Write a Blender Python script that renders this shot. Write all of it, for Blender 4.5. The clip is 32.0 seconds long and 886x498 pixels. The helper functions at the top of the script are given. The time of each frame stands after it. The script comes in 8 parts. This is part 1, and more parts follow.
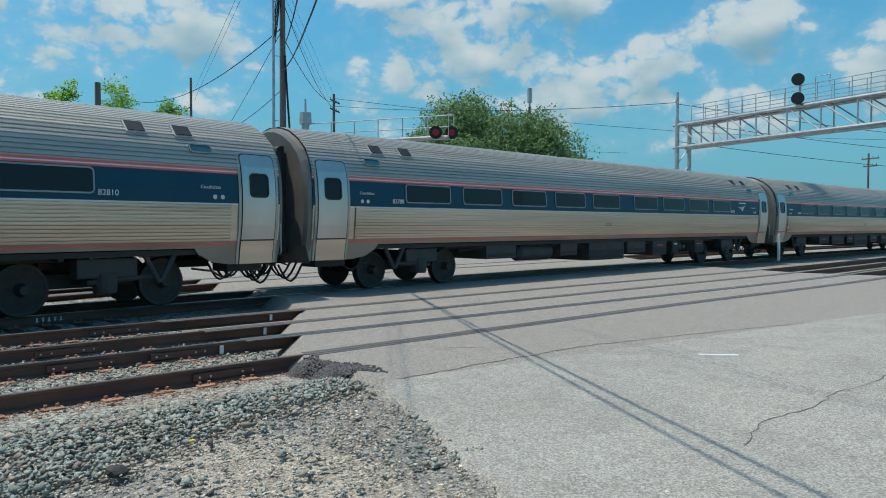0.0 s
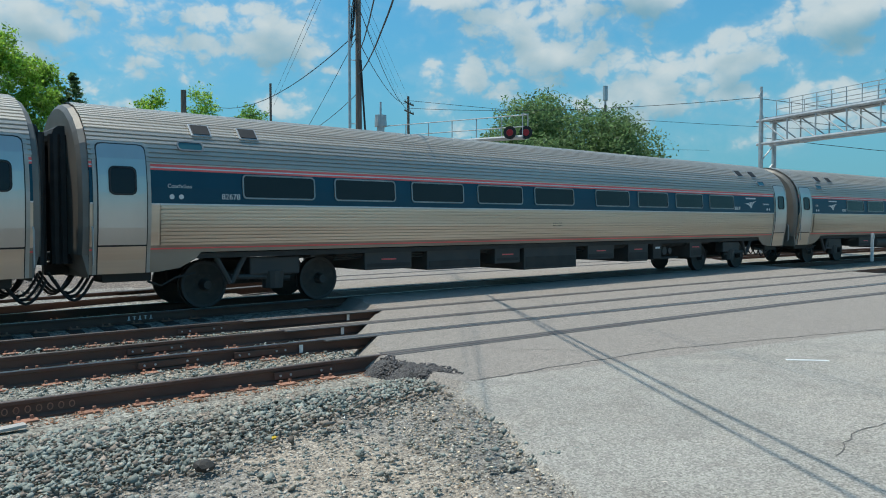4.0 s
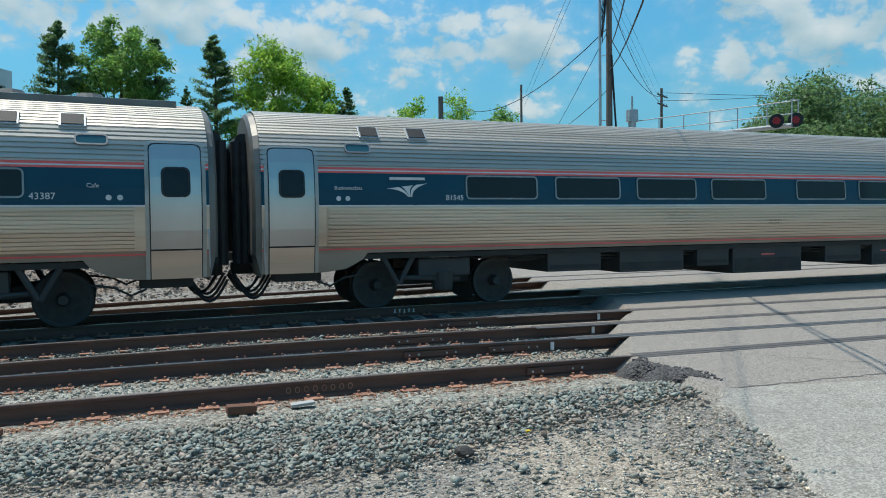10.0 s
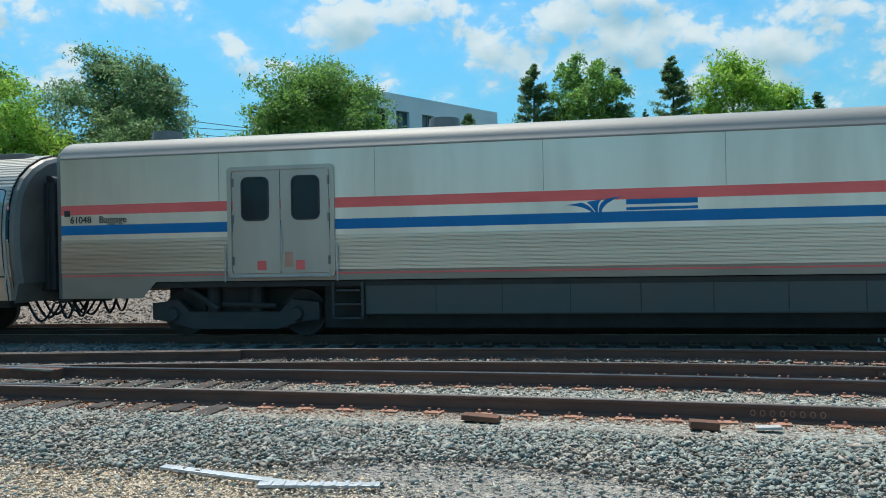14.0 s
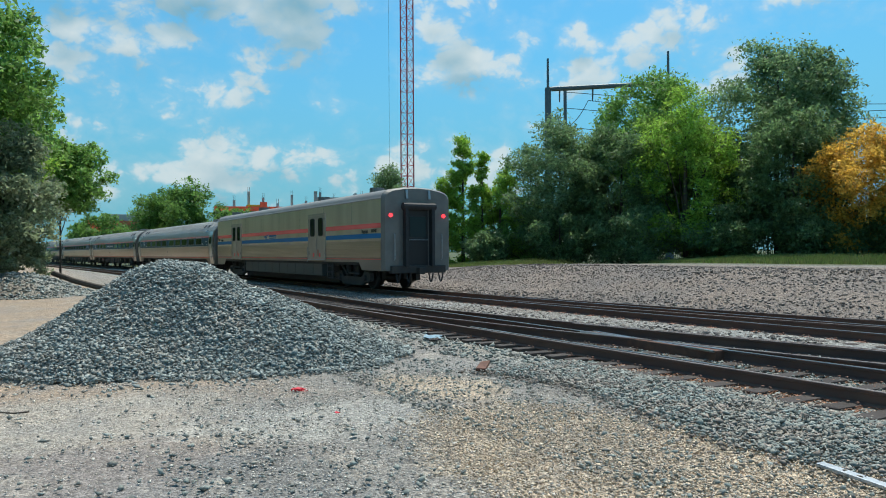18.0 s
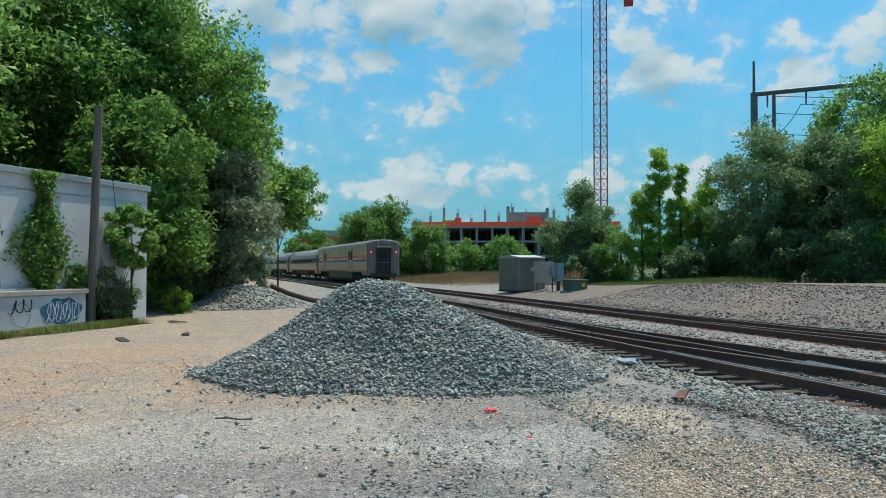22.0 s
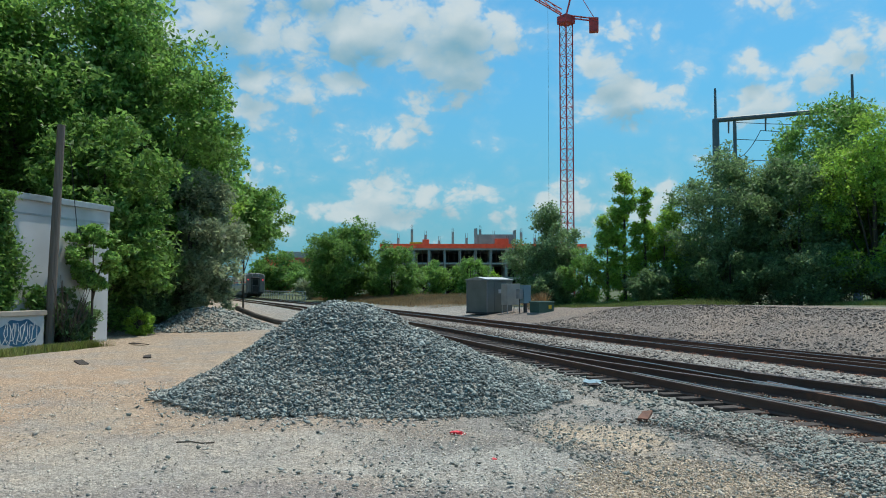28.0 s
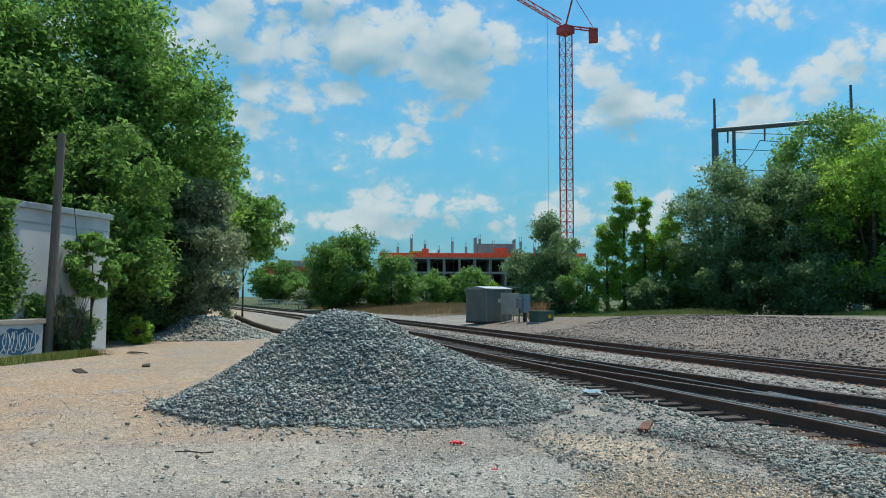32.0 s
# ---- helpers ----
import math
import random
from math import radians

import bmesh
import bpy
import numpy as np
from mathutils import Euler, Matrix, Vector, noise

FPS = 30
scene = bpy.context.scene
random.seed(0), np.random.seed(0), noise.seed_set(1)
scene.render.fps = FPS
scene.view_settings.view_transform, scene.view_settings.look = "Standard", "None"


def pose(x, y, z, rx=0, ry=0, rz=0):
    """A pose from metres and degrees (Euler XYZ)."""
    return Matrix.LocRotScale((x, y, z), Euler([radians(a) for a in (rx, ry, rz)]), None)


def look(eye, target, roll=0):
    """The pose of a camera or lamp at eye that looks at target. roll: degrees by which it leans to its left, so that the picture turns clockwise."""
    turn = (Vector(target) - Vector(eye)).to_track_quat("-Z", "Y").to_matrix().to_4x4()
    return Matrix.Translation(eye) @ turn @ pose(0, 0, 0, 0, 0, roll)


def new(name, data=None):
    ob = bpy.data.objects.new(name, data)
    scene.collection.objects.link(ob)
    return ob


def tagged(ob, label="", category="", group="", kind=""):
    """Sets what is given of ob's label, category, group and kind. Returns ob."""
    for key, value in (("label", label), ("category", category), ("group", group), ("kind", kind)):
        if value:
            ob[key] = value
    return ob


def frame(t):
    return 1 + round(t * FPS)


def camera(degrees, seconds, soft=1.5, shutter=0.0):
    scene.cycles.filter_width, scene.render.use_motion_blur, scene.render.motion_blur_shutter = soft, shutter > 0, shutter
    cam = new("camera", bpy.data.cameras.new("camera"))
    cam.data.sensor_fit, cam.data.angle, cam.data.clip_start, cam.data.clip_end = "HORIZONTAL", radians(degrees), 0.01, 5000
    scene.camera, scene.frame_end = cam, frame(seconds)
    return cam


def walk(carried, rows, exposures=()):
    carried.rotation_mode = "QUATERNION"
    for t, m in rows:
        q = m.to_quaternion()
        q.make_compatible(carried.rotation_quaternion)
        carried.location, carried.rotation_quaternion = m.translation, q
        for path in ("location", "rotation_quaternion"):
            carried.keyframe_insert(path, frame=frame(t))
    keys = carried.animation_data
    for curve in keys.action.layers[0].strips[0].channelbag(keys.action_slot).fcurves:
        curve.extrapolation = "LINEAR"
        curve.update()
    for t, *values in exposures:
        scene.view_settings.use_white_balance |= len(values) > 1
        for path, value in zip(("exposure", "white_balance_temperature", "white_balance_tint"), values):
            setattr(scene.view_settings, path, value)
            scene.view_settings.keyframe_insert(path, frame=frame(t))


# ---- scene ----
cam = camera(61.33, 32.0, 1.0)
PATH = [
    (0, pose(0.000, 0.000, 1.829, 88.04, -0.14, -44.68)),
    (0.5, pose(0.000, 0.020, 1.822, 88.06, -0.20, -44.62)),
    (1, pose(-0.001, 0.012, 1.824, 88.05, -0.14, -44.00)),
    (1.5, pose(-0.007, 0.003, 1.831, 88.05, -0.14, -43.29)),
    (2, pose(0.003, 0.020, 1.829, 88.05, -0.12, -42.58)),
    (2.5, pose(0.004, 0.021, 1.830, 88.02, -0.06, -42.00)),
    (3, pose(0.002, 0.019, 1.836, 88.02, -0.05, -41.29)),
    (3.5, pose(-0.006, 0.013, 1.841, 88.05, 0.05, -40.16)),
    (5.5, pose(-0.032, -0.001, 1.843, 88.08, 0.27, -36.01)),
    (6, pose(-0.040, -0.009, 1.844, 88.09, 0.32, -34.95)),
    (6.5, pose(-0.057, -0.019, 1.847, 88.10, 0.34, -33.80)),
    (7, pose(-0.067, 0.000, 1.850, 88.08, 0.29, -32.57)),
    (7.5, pose(-0.070, 0.002, 1.853, 88.07, 0.37, -31.24)),
    (8, pose(-0.071, 0.001, 1.855, 88.10, 0.47, -29.55)),
    (8.5, pose(-0.066, 0.000, 1.858, 88.19, 0.50, -27.93)),
    (9, pose(-0.069, -0.026, 1.861, 88.13, 0.48, -25.45)),
    (9.5, pose(-0.083, -0.051, 1.865, 88.00, 0.57, -22.87)),
    (10, pose(-0.095, -0.075, 1.866, 88.03, 0.66, -20.12)),
    (10.5, pose(-0.105, -0.097, 1.870, 88.18, 0.72, -17.50)),
    (11, pose(-0.126, -0.138, 1.875, 88.50, 0.82, -15.46)),
    (11.5, pose(-0.128, -0.181, 1.881, 88.89, 0.89, -13.40)),
    (12, pose(-0.145, -0.223, 1.888, 89.21, 0.86, -10.38)),
    (12.5, pose(-0.159, -0.248, 1.889, 89.28, 0.95, -6.54)),
    (13, pose(-0.174, -0.279, 1.887, 89.49, 0.93, -1.50)),
    (13.5, pose(-0.195, -0.319, 1.883, 89.76, 0.94, 5.46)),
    (14, pose(-0.186, -0.414, 1.877, 89.97, 1.07, 13.83)),
    (14.5, pose(-0.208, -0.410, 1.849, 90.21, 1.01, 22.94)),
    (15, pose(-0.219, -0.345, 1.803, 90.46, 0.95, 31.85)),
    (15.5, pose(-0.227, -0.269, 1.784, 90.50, 1.00, 40.31)),
    (17.5, pose(-0.300, -0.233, 1.741, 90.86, 0.71, 60.25)),
    (18, pose(-0.291, -0.202, 1.749, 90.19, 0.33, 61.62)),
    (18.5, pose(-0.271, -0.161, 1.778, 89.60, 0.15, 63.83)),
    (19, pose(-0.272, -0.146, 1.799, 89.01, 0.09, 66.29)),
    (19.5, pose(-0.278, -0.162, 1.829, 88.76, 0.11, 68.78)),
    (20, pose(-0.264, -0.174, 1.852, 89.18, 0.18, 71.24)),
    (20.5, pose(-0.260, -0.191, 1.872, 90.04, 0.12, 73.31)),
    (21, pose(-0.251, -0.211, 1.875, 90.66, 0.09, 75.12)),
    (21.5, pose(-0.238, -0.228, 1.877, 90.97, 0.03, 76.20)),
    (22, pose(-0.238, -0.225, 1.873, 91.31, 0.01, 76.26)),
    (22.5, pose(-0.219, -0.239, 1.872, 91.63, -0.06, 76.24)),
    (23, pose(-0.226, -0.232, 1.867, 91.68, -0.04, 76.24)),
    (23.5, pose(-0.213, -0.232, 1.873, 91.68, -0.05, 76.23)),
    (24, pose(-0.223, -0.223, 1.871, 91.73, -0.05, 75.80)),
    (24.5, pose(-0.215, -0.227, 1.873, 91.89, -0.08, 75.71)),
    (26.5, pose(-0.211, -0.225, 1.873, 92.68, -0.08, 75.61)),
    (27, pose(-0.216, -0.218, 1.865, 92.80, -0.10, 74.82)),
    (27.5, pose(-0.216, -0.211, 1.864, 92.79, -0.08, 74.12)),
    (28, pose(-0.205, -0.213, 1.868, 92.99, -0.10, 73.79)),
    (28.5, pose(-0.203, -0.217, 1.859, 93.27, -0.11, 73.80)),
    (29, pose(-0.205, -0.226, 1.862, 93.32, -0.14, 73.74)),
    (29.5, pose(-0.204, -0.226, 1.862, 93.38, -0.15, 73.75)),
    (30, pose(-0.214, -0.222, 1.868, 93.40, -0.18, 73.74)),
    (30.5, pose(-0.215, -0.220, 1.866, 93.40, -0.15, 73.75)),
    (31, pose(-0.220, -0.220, 1.868, 93.39, -0.18, 73.75)),
    (31.5, pose(-0.224, -0.218, 1.870, 93.49, -0.21, 73.74)),
    (32, pose(-0.218, -0.222, 1.869, 93.69, -0.22, 73.74)),
]
walk(cam, PATH, [(0, 0), (6, .06), (9, .1), (11, .18), (12.5, .32), (15.5, .32), (18, .16), (21, .1), (26, .05), (32, .05)])

# world: clear summer sky with broken cumulus
world = bpy.data.worlds.new("world")
scene.world = world
world.use_nodes = True
SUN_AZ, SUN_EL = 37.0, 69.0     # degrees from +y towards -x, and above the horizon


def build_sky():
    nt = world.node_tree
    N, L = nt.nodes, nt.links
    N.clear()
    out = N.new("ShaderNodeOutputWorld")
    bg = N.new("ShaderNodeBackground")
    sky = N.new("ShaderNodeTexSky")
    sky.sky_type = "NISHITA"
    sky.sun_disc = False
    sky.sun_elevation = radians(SUN_EL)
    sky.sun_rotation = radians(-SUN_AZ)
    sky.air_density, sky.dust_density, sky.ozone_density = 1.0, 0.3, 1.6
    tint = N.new("ShaderNodeMix")
    tint.data_type, tint.blend_type = "RGBA", "MULTIPLY"
    tint.inputs[0].default_value = 1.0
    L.new(sky.outputs[0], tint.inputs[6])
    tint.inputs[7].default_value = (0.36, 0.98, 1.08, 1)
    tc = N.new("ShaderNodeTexCoord")
    haze = N.new("ShaderNodeMix")
    haze.data_type = "RGBA"
    haze.inputs[7].default_value = (HAZE[0], HAZE[1], HAZE[2], 1)
    L.new(tint.outputs[2], haze.inputs[6])
    sep = N.new("ShaderNodeSeparateXYZ")
    L.new(tc.outputs["Generated"], sep.inputs[0])

    def m(op, a, b=None, c=None, clamp=False):
        n = N.new("ShaderNodeMath")
        n.operation, n.use_clamp = op, clamp
        for i, v in enumerate((a, b, c)):
            if v is None:
                continue
            if isinstance(v, (int, float)):
                n.inputs[i].default_value = v
            else:
                L.new(v, n.inputs[i])
        return n.outputs[0]

    az = m("MULTIPLY", m("ARCTAN2", m("MULTIPLY", sep.outputs[0], -1.0), sep.outputs[1]), 57.2958)
    el = m("MULTIPLY", m("ARCSINE", sep.outputs[2]), 57.2958)
    hz = N.new("ShaderNodeMapRange")
    hz.interpolation_type = "SMOOTHSTEP"
    hz.inputs[1].default_value, hz.inputs[2].default_value, hz.inputs[3].default_value, hz.inputs[4].default_value = -2.0, 22.0, 0.92, 0.0
    L.new(el, hz.inputs[0])
    L.new(hz.outputs[0], haze.inputs[0])
    comb = N.new("ShaderNodeCombineXYZ")
    L.new(az, comb.inputs[0])
    L.new(el, comb.inputs[1])

    def vec(op, a, b, c=None):
        n = N.new("ShaderNodeVectorMath")
        n.operation = op
        for i, v in enumerate((a, b, c)):
            if isinstance(v, tuple):
                n.inputs[i].default_value = v
            elif v is not None:
                L.new(v, n.inputs[i])
        return n.outputs["Value"] if op == "DOT_PRODUCT" else n.outputs[0]

    def tex(v, scale, detail, rough):
        n = N.new("ShaderNodeTexNoise")
        n.inputs["Scale"].default_value, n.inputs["Detail"].default_value, n.inputs["Roughness"].default_value = scale, detail, rough
        L.new(v, n.inputs["Vector"])
        return n

    def density(p, fine=True):
        """How thick the cloud is: the main clouds (azimuth, height, half width, half height, weight), frayed and billowing."""
        wob = vec("MULTIPLY_ADD", tex(p, .22, 4, .6).outputs["Color"], (3.4, 2.4, 0), p)
        wob = vec("ADD", wob, (-1.7, -1.2, 0))
        field = None
        for a, e, ra, re, wgt in CLOUDS:
            d = vec("MULTIPLY_ADD", wob, (.66 / ra, .72 / re, 0), (-.66 * a / ra, -.72 * e / re, 0))
            g = m("MULTIPLY_ADD", vec("DOT_PRODUCT", d, d), -.5 * wgt, wgt)
            field = g if field is None else m("MAXIMUM", field, g)
        field = m("MAXIMUM", field, -.35)
        puff = N.new("ShaderNodeTexVoronoi")
        puff.inputs["Scale"].default_value, puff.inputs["Detail"].default_value, puff.inputs["Roughness"].default_value = .42, 3.0, .55
        L.new(vec("MULTIPLY", wob, (1, 1.35, 0)), puff.inputs["Vector"])
        n1 = tex(vec("MULTIPLY", p, (1, 1.6, 0)), .16, 6 if fine else 2, .5).outputs[0]
        if not fine:
            return m("MULTIPLY_ADD", m("SUBTRACT", n1, .5), 2.0, field)
        return m("ADD", m("ADD", field, m("MULTIPLY", m("SUBTRACT", n1, .5), 2.3)), m("MULTIPLY", m("SUBTRACT", .45, puff.outputs["Distance"]), .55))

    def span(v, lo, hi, smooth=True):
        n = N.new("ShaderNodeMapRange")
        n.interpolation_type = "SMOOTHSTEP" if smooth else "LINEAR"
        n.inputs[1].default_value, n.inputs[2].default_value = lo, hi
        L.new(v, n.inputs[0])
        return n.outputs[0]

    here = density(comb.outputs[0])
    above = density(vec("ADD", comb.outputs[0], (.4, 1.7, 0)), False)
    cover = m("ADD", m("MULTIPLY", span(here, .06, .36), .62), m("MULTIPLY", span(here, -.40, .75), .38))
    # cloud above means shade below
    shade = N.new("ShaderNodeMix")
    shade.data_type = "RGBA"
    L.new(m("MULTIPLY_ADD", m("SUBTRACT", above, here), .25, m("MULTIPLY", span(above, .25, 1.15), .8), clamp=True), shade.inputs[0])
    shade.inputs[6].default_value = (CLOUD * .86, CLOUD * .99, CLOUD * 1.02, 1)
    shade.inputs[7].default_value = (CLOUD * 0.27, CLOUD * 0.55, CLOUD * 0.69, 1)
    mix = N.new("ShaderNodeMix")
    mix.data_type = "RGBA"
    L.new(m("MULTIPLY", cover, 0.95), mix.inputs[0])
    L.new(haze.outputs[2], mix.inputs[6])
    L.new(shade.outputs[2], mix.inputs[7])
    # bright hazy air round the sun
    dot = N.new("ShaderNodeVectorMath")
    dot.operation = "DOT_PRODUCT"
    sa, se = radians(SUN_AZ), radians(SUN_EL)
    dot.inputs[1].default_value = (-math.sin(sa) * math.cos(se), math.cos(sa) * math.cos(se), math.sin(se))
    L.new(tc.outputs["Generated"], dot.inputs[0])
    ang = m("ARCCOSINE", m("MINIMUM", dot.outputs["Value"], 1.0))
    aur = m("MULTIPLY", m("POWER", 2.718, m("MULTIPLY", ang, -5.5)), AUREOLE)
    glowing = N.new("ShaderNodeMix")
    glowing.data_type, glowing.blend_type = "RGBA", "ADD"
    glowing.inputs[0].default_value = 1.0
    L.new(mix.outputs[2], glowing.inputs[6])
    tone = N.new("ShaderNodeCombineColor")
    for k, v in enumerate((0.92, 1.0, 0.98)):
        L.new(m("MULTIPLY", aur, v), tone.inputs[k])
    L.new(tone.outputs[0], glowing.inputs[7])
    L.new(glowing.outputs[2], bg.inputs[0])
    bg.inputs[1].default_value = SKY
    L.new(bg.outputs[0], out.inputs[0])


SKY, CLOUD, AUREOLE = 0.125, 5.3, 28.0
HAZE = (1.1, 2.8, 3.75)
CLOUDS = [(-18, 13.2, 5, 2.6, .6), (-24, 14.3, 5, 2.6, .6), (-15, 9.8, 2.2, 1.6, .5), (-30, 11.7, 3, 1.5, .3), (-28, 8.4, 2, 1.2, .55), (-46.5, 13.8, 4.2, 3, .8), (-41.5, 10.6, 3.6, 2.6, .6),
          (-49.5, 9.8, 3.4, 2.6, .5), (-39.3, 16.5, 2, 1.2, .5), (-55, 16.2, 2, 1.4, .6), (-54, 10.6, 2.4, 2.2, .75), (-60, 10.2, 2.6, 2.4, .75), (-63.6, 8.6, 2.4, 1.8, .6), (-67, 13.3, 2.4, 2, .6),
          (-68.6, 9, 2.8, 1.9, .75), (-74.5, 10.4, 2.4, 2.6, .7), (-57, 7, 5, 1.6, .5), (-5.5, 13.4, 4.5, 2.6, .6), (-10.2, 11.9, 2.4, 2.6, .7), (21, 16.2, 3.4, 2, .6), (15, 16.8, 3, 2, .6),
          (2, 16.2, 4.4, 3, .8), (8, 14.8, 2.8, 2, .6), (-20.7, 14.9, 4, 2.6, .7), (-14.5, 15.2, 3, 2.4, .6), (26, 13.6, 1.7, 1.3, .6), (17.6, 12.4, 1.8, 1.2, .65), (14.2, 11.4, 1.6, .8, .5),
          (29, 14.4, 1.6, 1.0, .5), (60.6, 14.8, 1, .8, .1), (44.4, 14.0, 4.2, 2.2, .72), (41, 15, 2.4, 1.8, .6), (35, 17, 3, 1.8, .5), (48, 19.6, 3.2, 1.2, .6), (51.8, 15.8, .9, .7, .6),
          (78.5, 18.8, 4.6, 3.2, .95), (72, 19.8, 3.6, 2, .8), (84, 20, 3.4, 2.6, .8), (76, 16, 3.6, 1.8, .7), (86.9, 14, 2.7, 1.6, .85), (90.5, 19.8, 3, 2, .6), (78, 11.4, 2.2, 1.5, .6),
          (76.6, 8, 3.4, 1.3, .65), (72.6, 7, 3, 1.1, .5), (70.4, 10.6, 1.2, 1.2, .5), (59.8, 13.2, 2.6, 1.5, .75), (62.3, 17, 2.4, 1.8, .7), (57, 17.2, 2, 1.4, .5), (58.6, 8.8, 3, 1.8, .45),
          (85.6, 8.6, 2.6, 1.0, .5), (82, 9.4, 2, 1, .4), (67.6, 9.2, 1.4, .9, .45), (64.4, 7.7, 2.6, 1, .4), (80, 5.2, 9, 1.6, .42), (67, 4.6, 7, 1.5, .4), (92, 4.5, 6, 1.6, .4), (97, 9, 6, 2, .4), (100, 16, 6, 4, .6), (-85, 12, 6, 4, .6)]
build_sky()

sun_data = bpy.data.lights.new("sun", "SUN")
sun_data.energy, sun_data.angle, sun_data.color = 3.5, radians(0.6), (1.0, 0.95, 0.84)
sun = new("sun", sun_data)
_a, _e = radians(SUN_AZ), radians(SUN_EL)
sun.matrix_basis = look((-math.sin(_a) * math.cos(_e) * 80, math.cos(_a) * math.cos(_e) * 80, math.sin(_e) * 80), (0, 0, 0))

# ---- materials ----
def rgb(v):
    return (v[0], v[1], v[2], 1)


def pbr(name, col, rough=0.7, metal=0.0, col2=None, scale=3.0, mix=(0.35, 0.65), bump=0.0, bscale=40.0, stretch=None,
        col3=None, scale3=0.4, rand=0.0, coat=0.0, translucent=0.0, island=False):
    """Principled material: two colours by noise, a third by a broader one, fine bump, variation per object."""
    mt = bpy.data.materials.new(name)
    mt.use_nodes = True
    nt = mt.node_tree
    N, L = nt.nodes, nt.links
    b = N["Principled BSDF"]
    b.inputs["Roughness"].default_value, b.inputs["Metallic"].default_value = rough, metal
    b.inputs["Coat Weight"].default_value = coat
    tc = N.new("ShaderNodeTexCoord")
    vec = tc.outputs["Object"]
    if stretch:
        mp = N.new("ShaderNodeMapping")
        mp.inputs["Scale"].default_value = stretch
        L.new(vec, mp.inputs[0])
        vec = mp.outputs[0]

    def ramp(sc, lo, hi, detail=6.0):
        n = N.new("ShaderNodeTexNoise")
        n.inputs["Scale"].default_value, n.inputs["Detail"].default_value = sc, detail
        L.new(vec, n.inputs["Vector"])
        r = N.new("ShaderNodeMapRange")
        r.inputs[1].default_value, r.inputs[2].default_value = lo, hi
        L.new(n.outputs[0], r.inputs[0])
        return r.outputs[0]

    def blend(fac, a, bb):
        n = N.new("ShaderNodeMix")
        n.data_type = "RGBA"
        L.new(fac, n.inputs[0])
        for i, v in ((6, a), (7, bb)):
            if isinstance(v, tuple):
                n.inputs[i].default_value = rgb(v)
            else:
                L.new(v, n.inputs[i])
        return n.outputs[2]

    c = blend(ramp(scale, *mix), tuple(col), tuple(col2 or [k * 0.75 for k in col]))
    if col3:
        c = blend(ramp(scale3, 0.5, 0.72), c, tuple(col3))
    if rand:
        src = N.new("ShaderNodeNewGeometry").outputs["Random Per Island"] if island else N.new("ShaderNodeObjectInfo").outputs["Random"]
        r = N.new("ShaderNodeMapRange")
        r.inputs[3].default_value, r.inputs[4].default_value = 1 - rand, 1 + rand
        L.new(src, r.inputs[0])
        n = N.new("ShaderNodeHueSaturation")
        L.new(r.outputs[0], n.inputs["Value"])
        L.new(c, n.inputs["Color"])
        c = n.outputs[0]
    L.new(c, b.inputs["Base Color"])
    if bump:
        n = N.new("ShaderNodeTexNoise")
        n.inputs["Scale"].default_value, n.inputs["Detail"].default_value = bscale, 5
        L.new(vec, n.inputs["Vector"])
        bp = N.new("ShaderNodeBump")
        bp.inputs["Strength"].default_value, bp.inputs["Distance"].default_value = bump, 0.02
        L.new(n.outputs[0], bp.inputs["Height"])
        L.new(bp.outputs[0], b.inputs["Normal"])
    if translucent:
        tr = N.new("ShaderNodeBsdfTranslucent")
        L.new(c, tr.inputs[0])
        mx = N.new("ShaderNodeMixShader")
        mx.inputs[0].default_value = translucent
        L.new(b.outputs[0], mx.inputs[1])
        L.new(tr.outputs[0], mx.inputs[2])
        L.new(mx.outputs[0], N["Material Output"].inputs[0])
    return mt


def glow(name, col, strength):
    mt = pbr(name, col, 0.4)
    b = mt.node_tree.nodes["Principled BSDF"]
    b.inputs["Emission Color"].default_value, b.inputs["Emission Strength"].default_value = rgb(col), strength
    return mt


M = {}
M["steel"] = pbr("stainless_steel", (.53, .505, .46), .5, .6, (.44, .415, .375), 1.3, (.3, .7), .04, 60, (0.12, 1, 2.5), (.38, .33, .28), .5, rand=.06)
# lighter, warmer base holds the sunlit ground's reflection; brown streaks are grime
M["steel_low"] = pbr("ground_toned_grimy_stainless", (.74, .625, .51), .36, .8, (.58, .475, .38), 1.2, (.3, .7), .05, 60, (0.12, 1, 2.5), (.45, .34, .255), .45, rand=.06)
M["sill_grime"] = pbr("brown_grime_on_steel", (.42, .335, .265), .5, .35, (.31, .24, .185), 1.0, (.3, .7), .05, 60, (.4, 1, 1))
M["bag_steel"] = pbr("brushed_flat_stainless", (.84, .725, .605), .36, .8, (.76, .645, .53), 1.0, (.3, .7), .03, 50, (1.6, 1, .25), (.68, .565, .455), .5)
M["bag_roof"] = pbr("dull_curved_roof_steel", (.29, .28, .26), .62, .25, (.24, .23, .21), 1.2, (.3, .7), .04, 40, (.3, 1, 1))
M["bag_door"] = pbr("dull_grey_door_steel", (.52, .46, .385), .42, .55, (.43, .375, .31), 1.2, (.3, .7), .02, 40, (1.5, 1, .4))
M["door_steel"] = pbr("door_stainless", (.58, .565, .535), .3, .75, (.49, .475, .445), 1.2, (.3, .7), .05, 3, (1, 1, .4))
M["blue"] = pbr("dark_blue_paint", (.006, .060, .098), .42, 0, (.007, .07, .11), 1.4, (.3, .7), .01, 60)
M["bag_blue"] = pbr("bright_blue_paint", (.004, .155, .37), .45, 0, (.006, .17, .41), 2)
M["red"] = pbr("red_stripe_paint", (.98, .18, .155), .5, 0, (.86, .145, .13), 2, stretch=(.4, 1, 1))
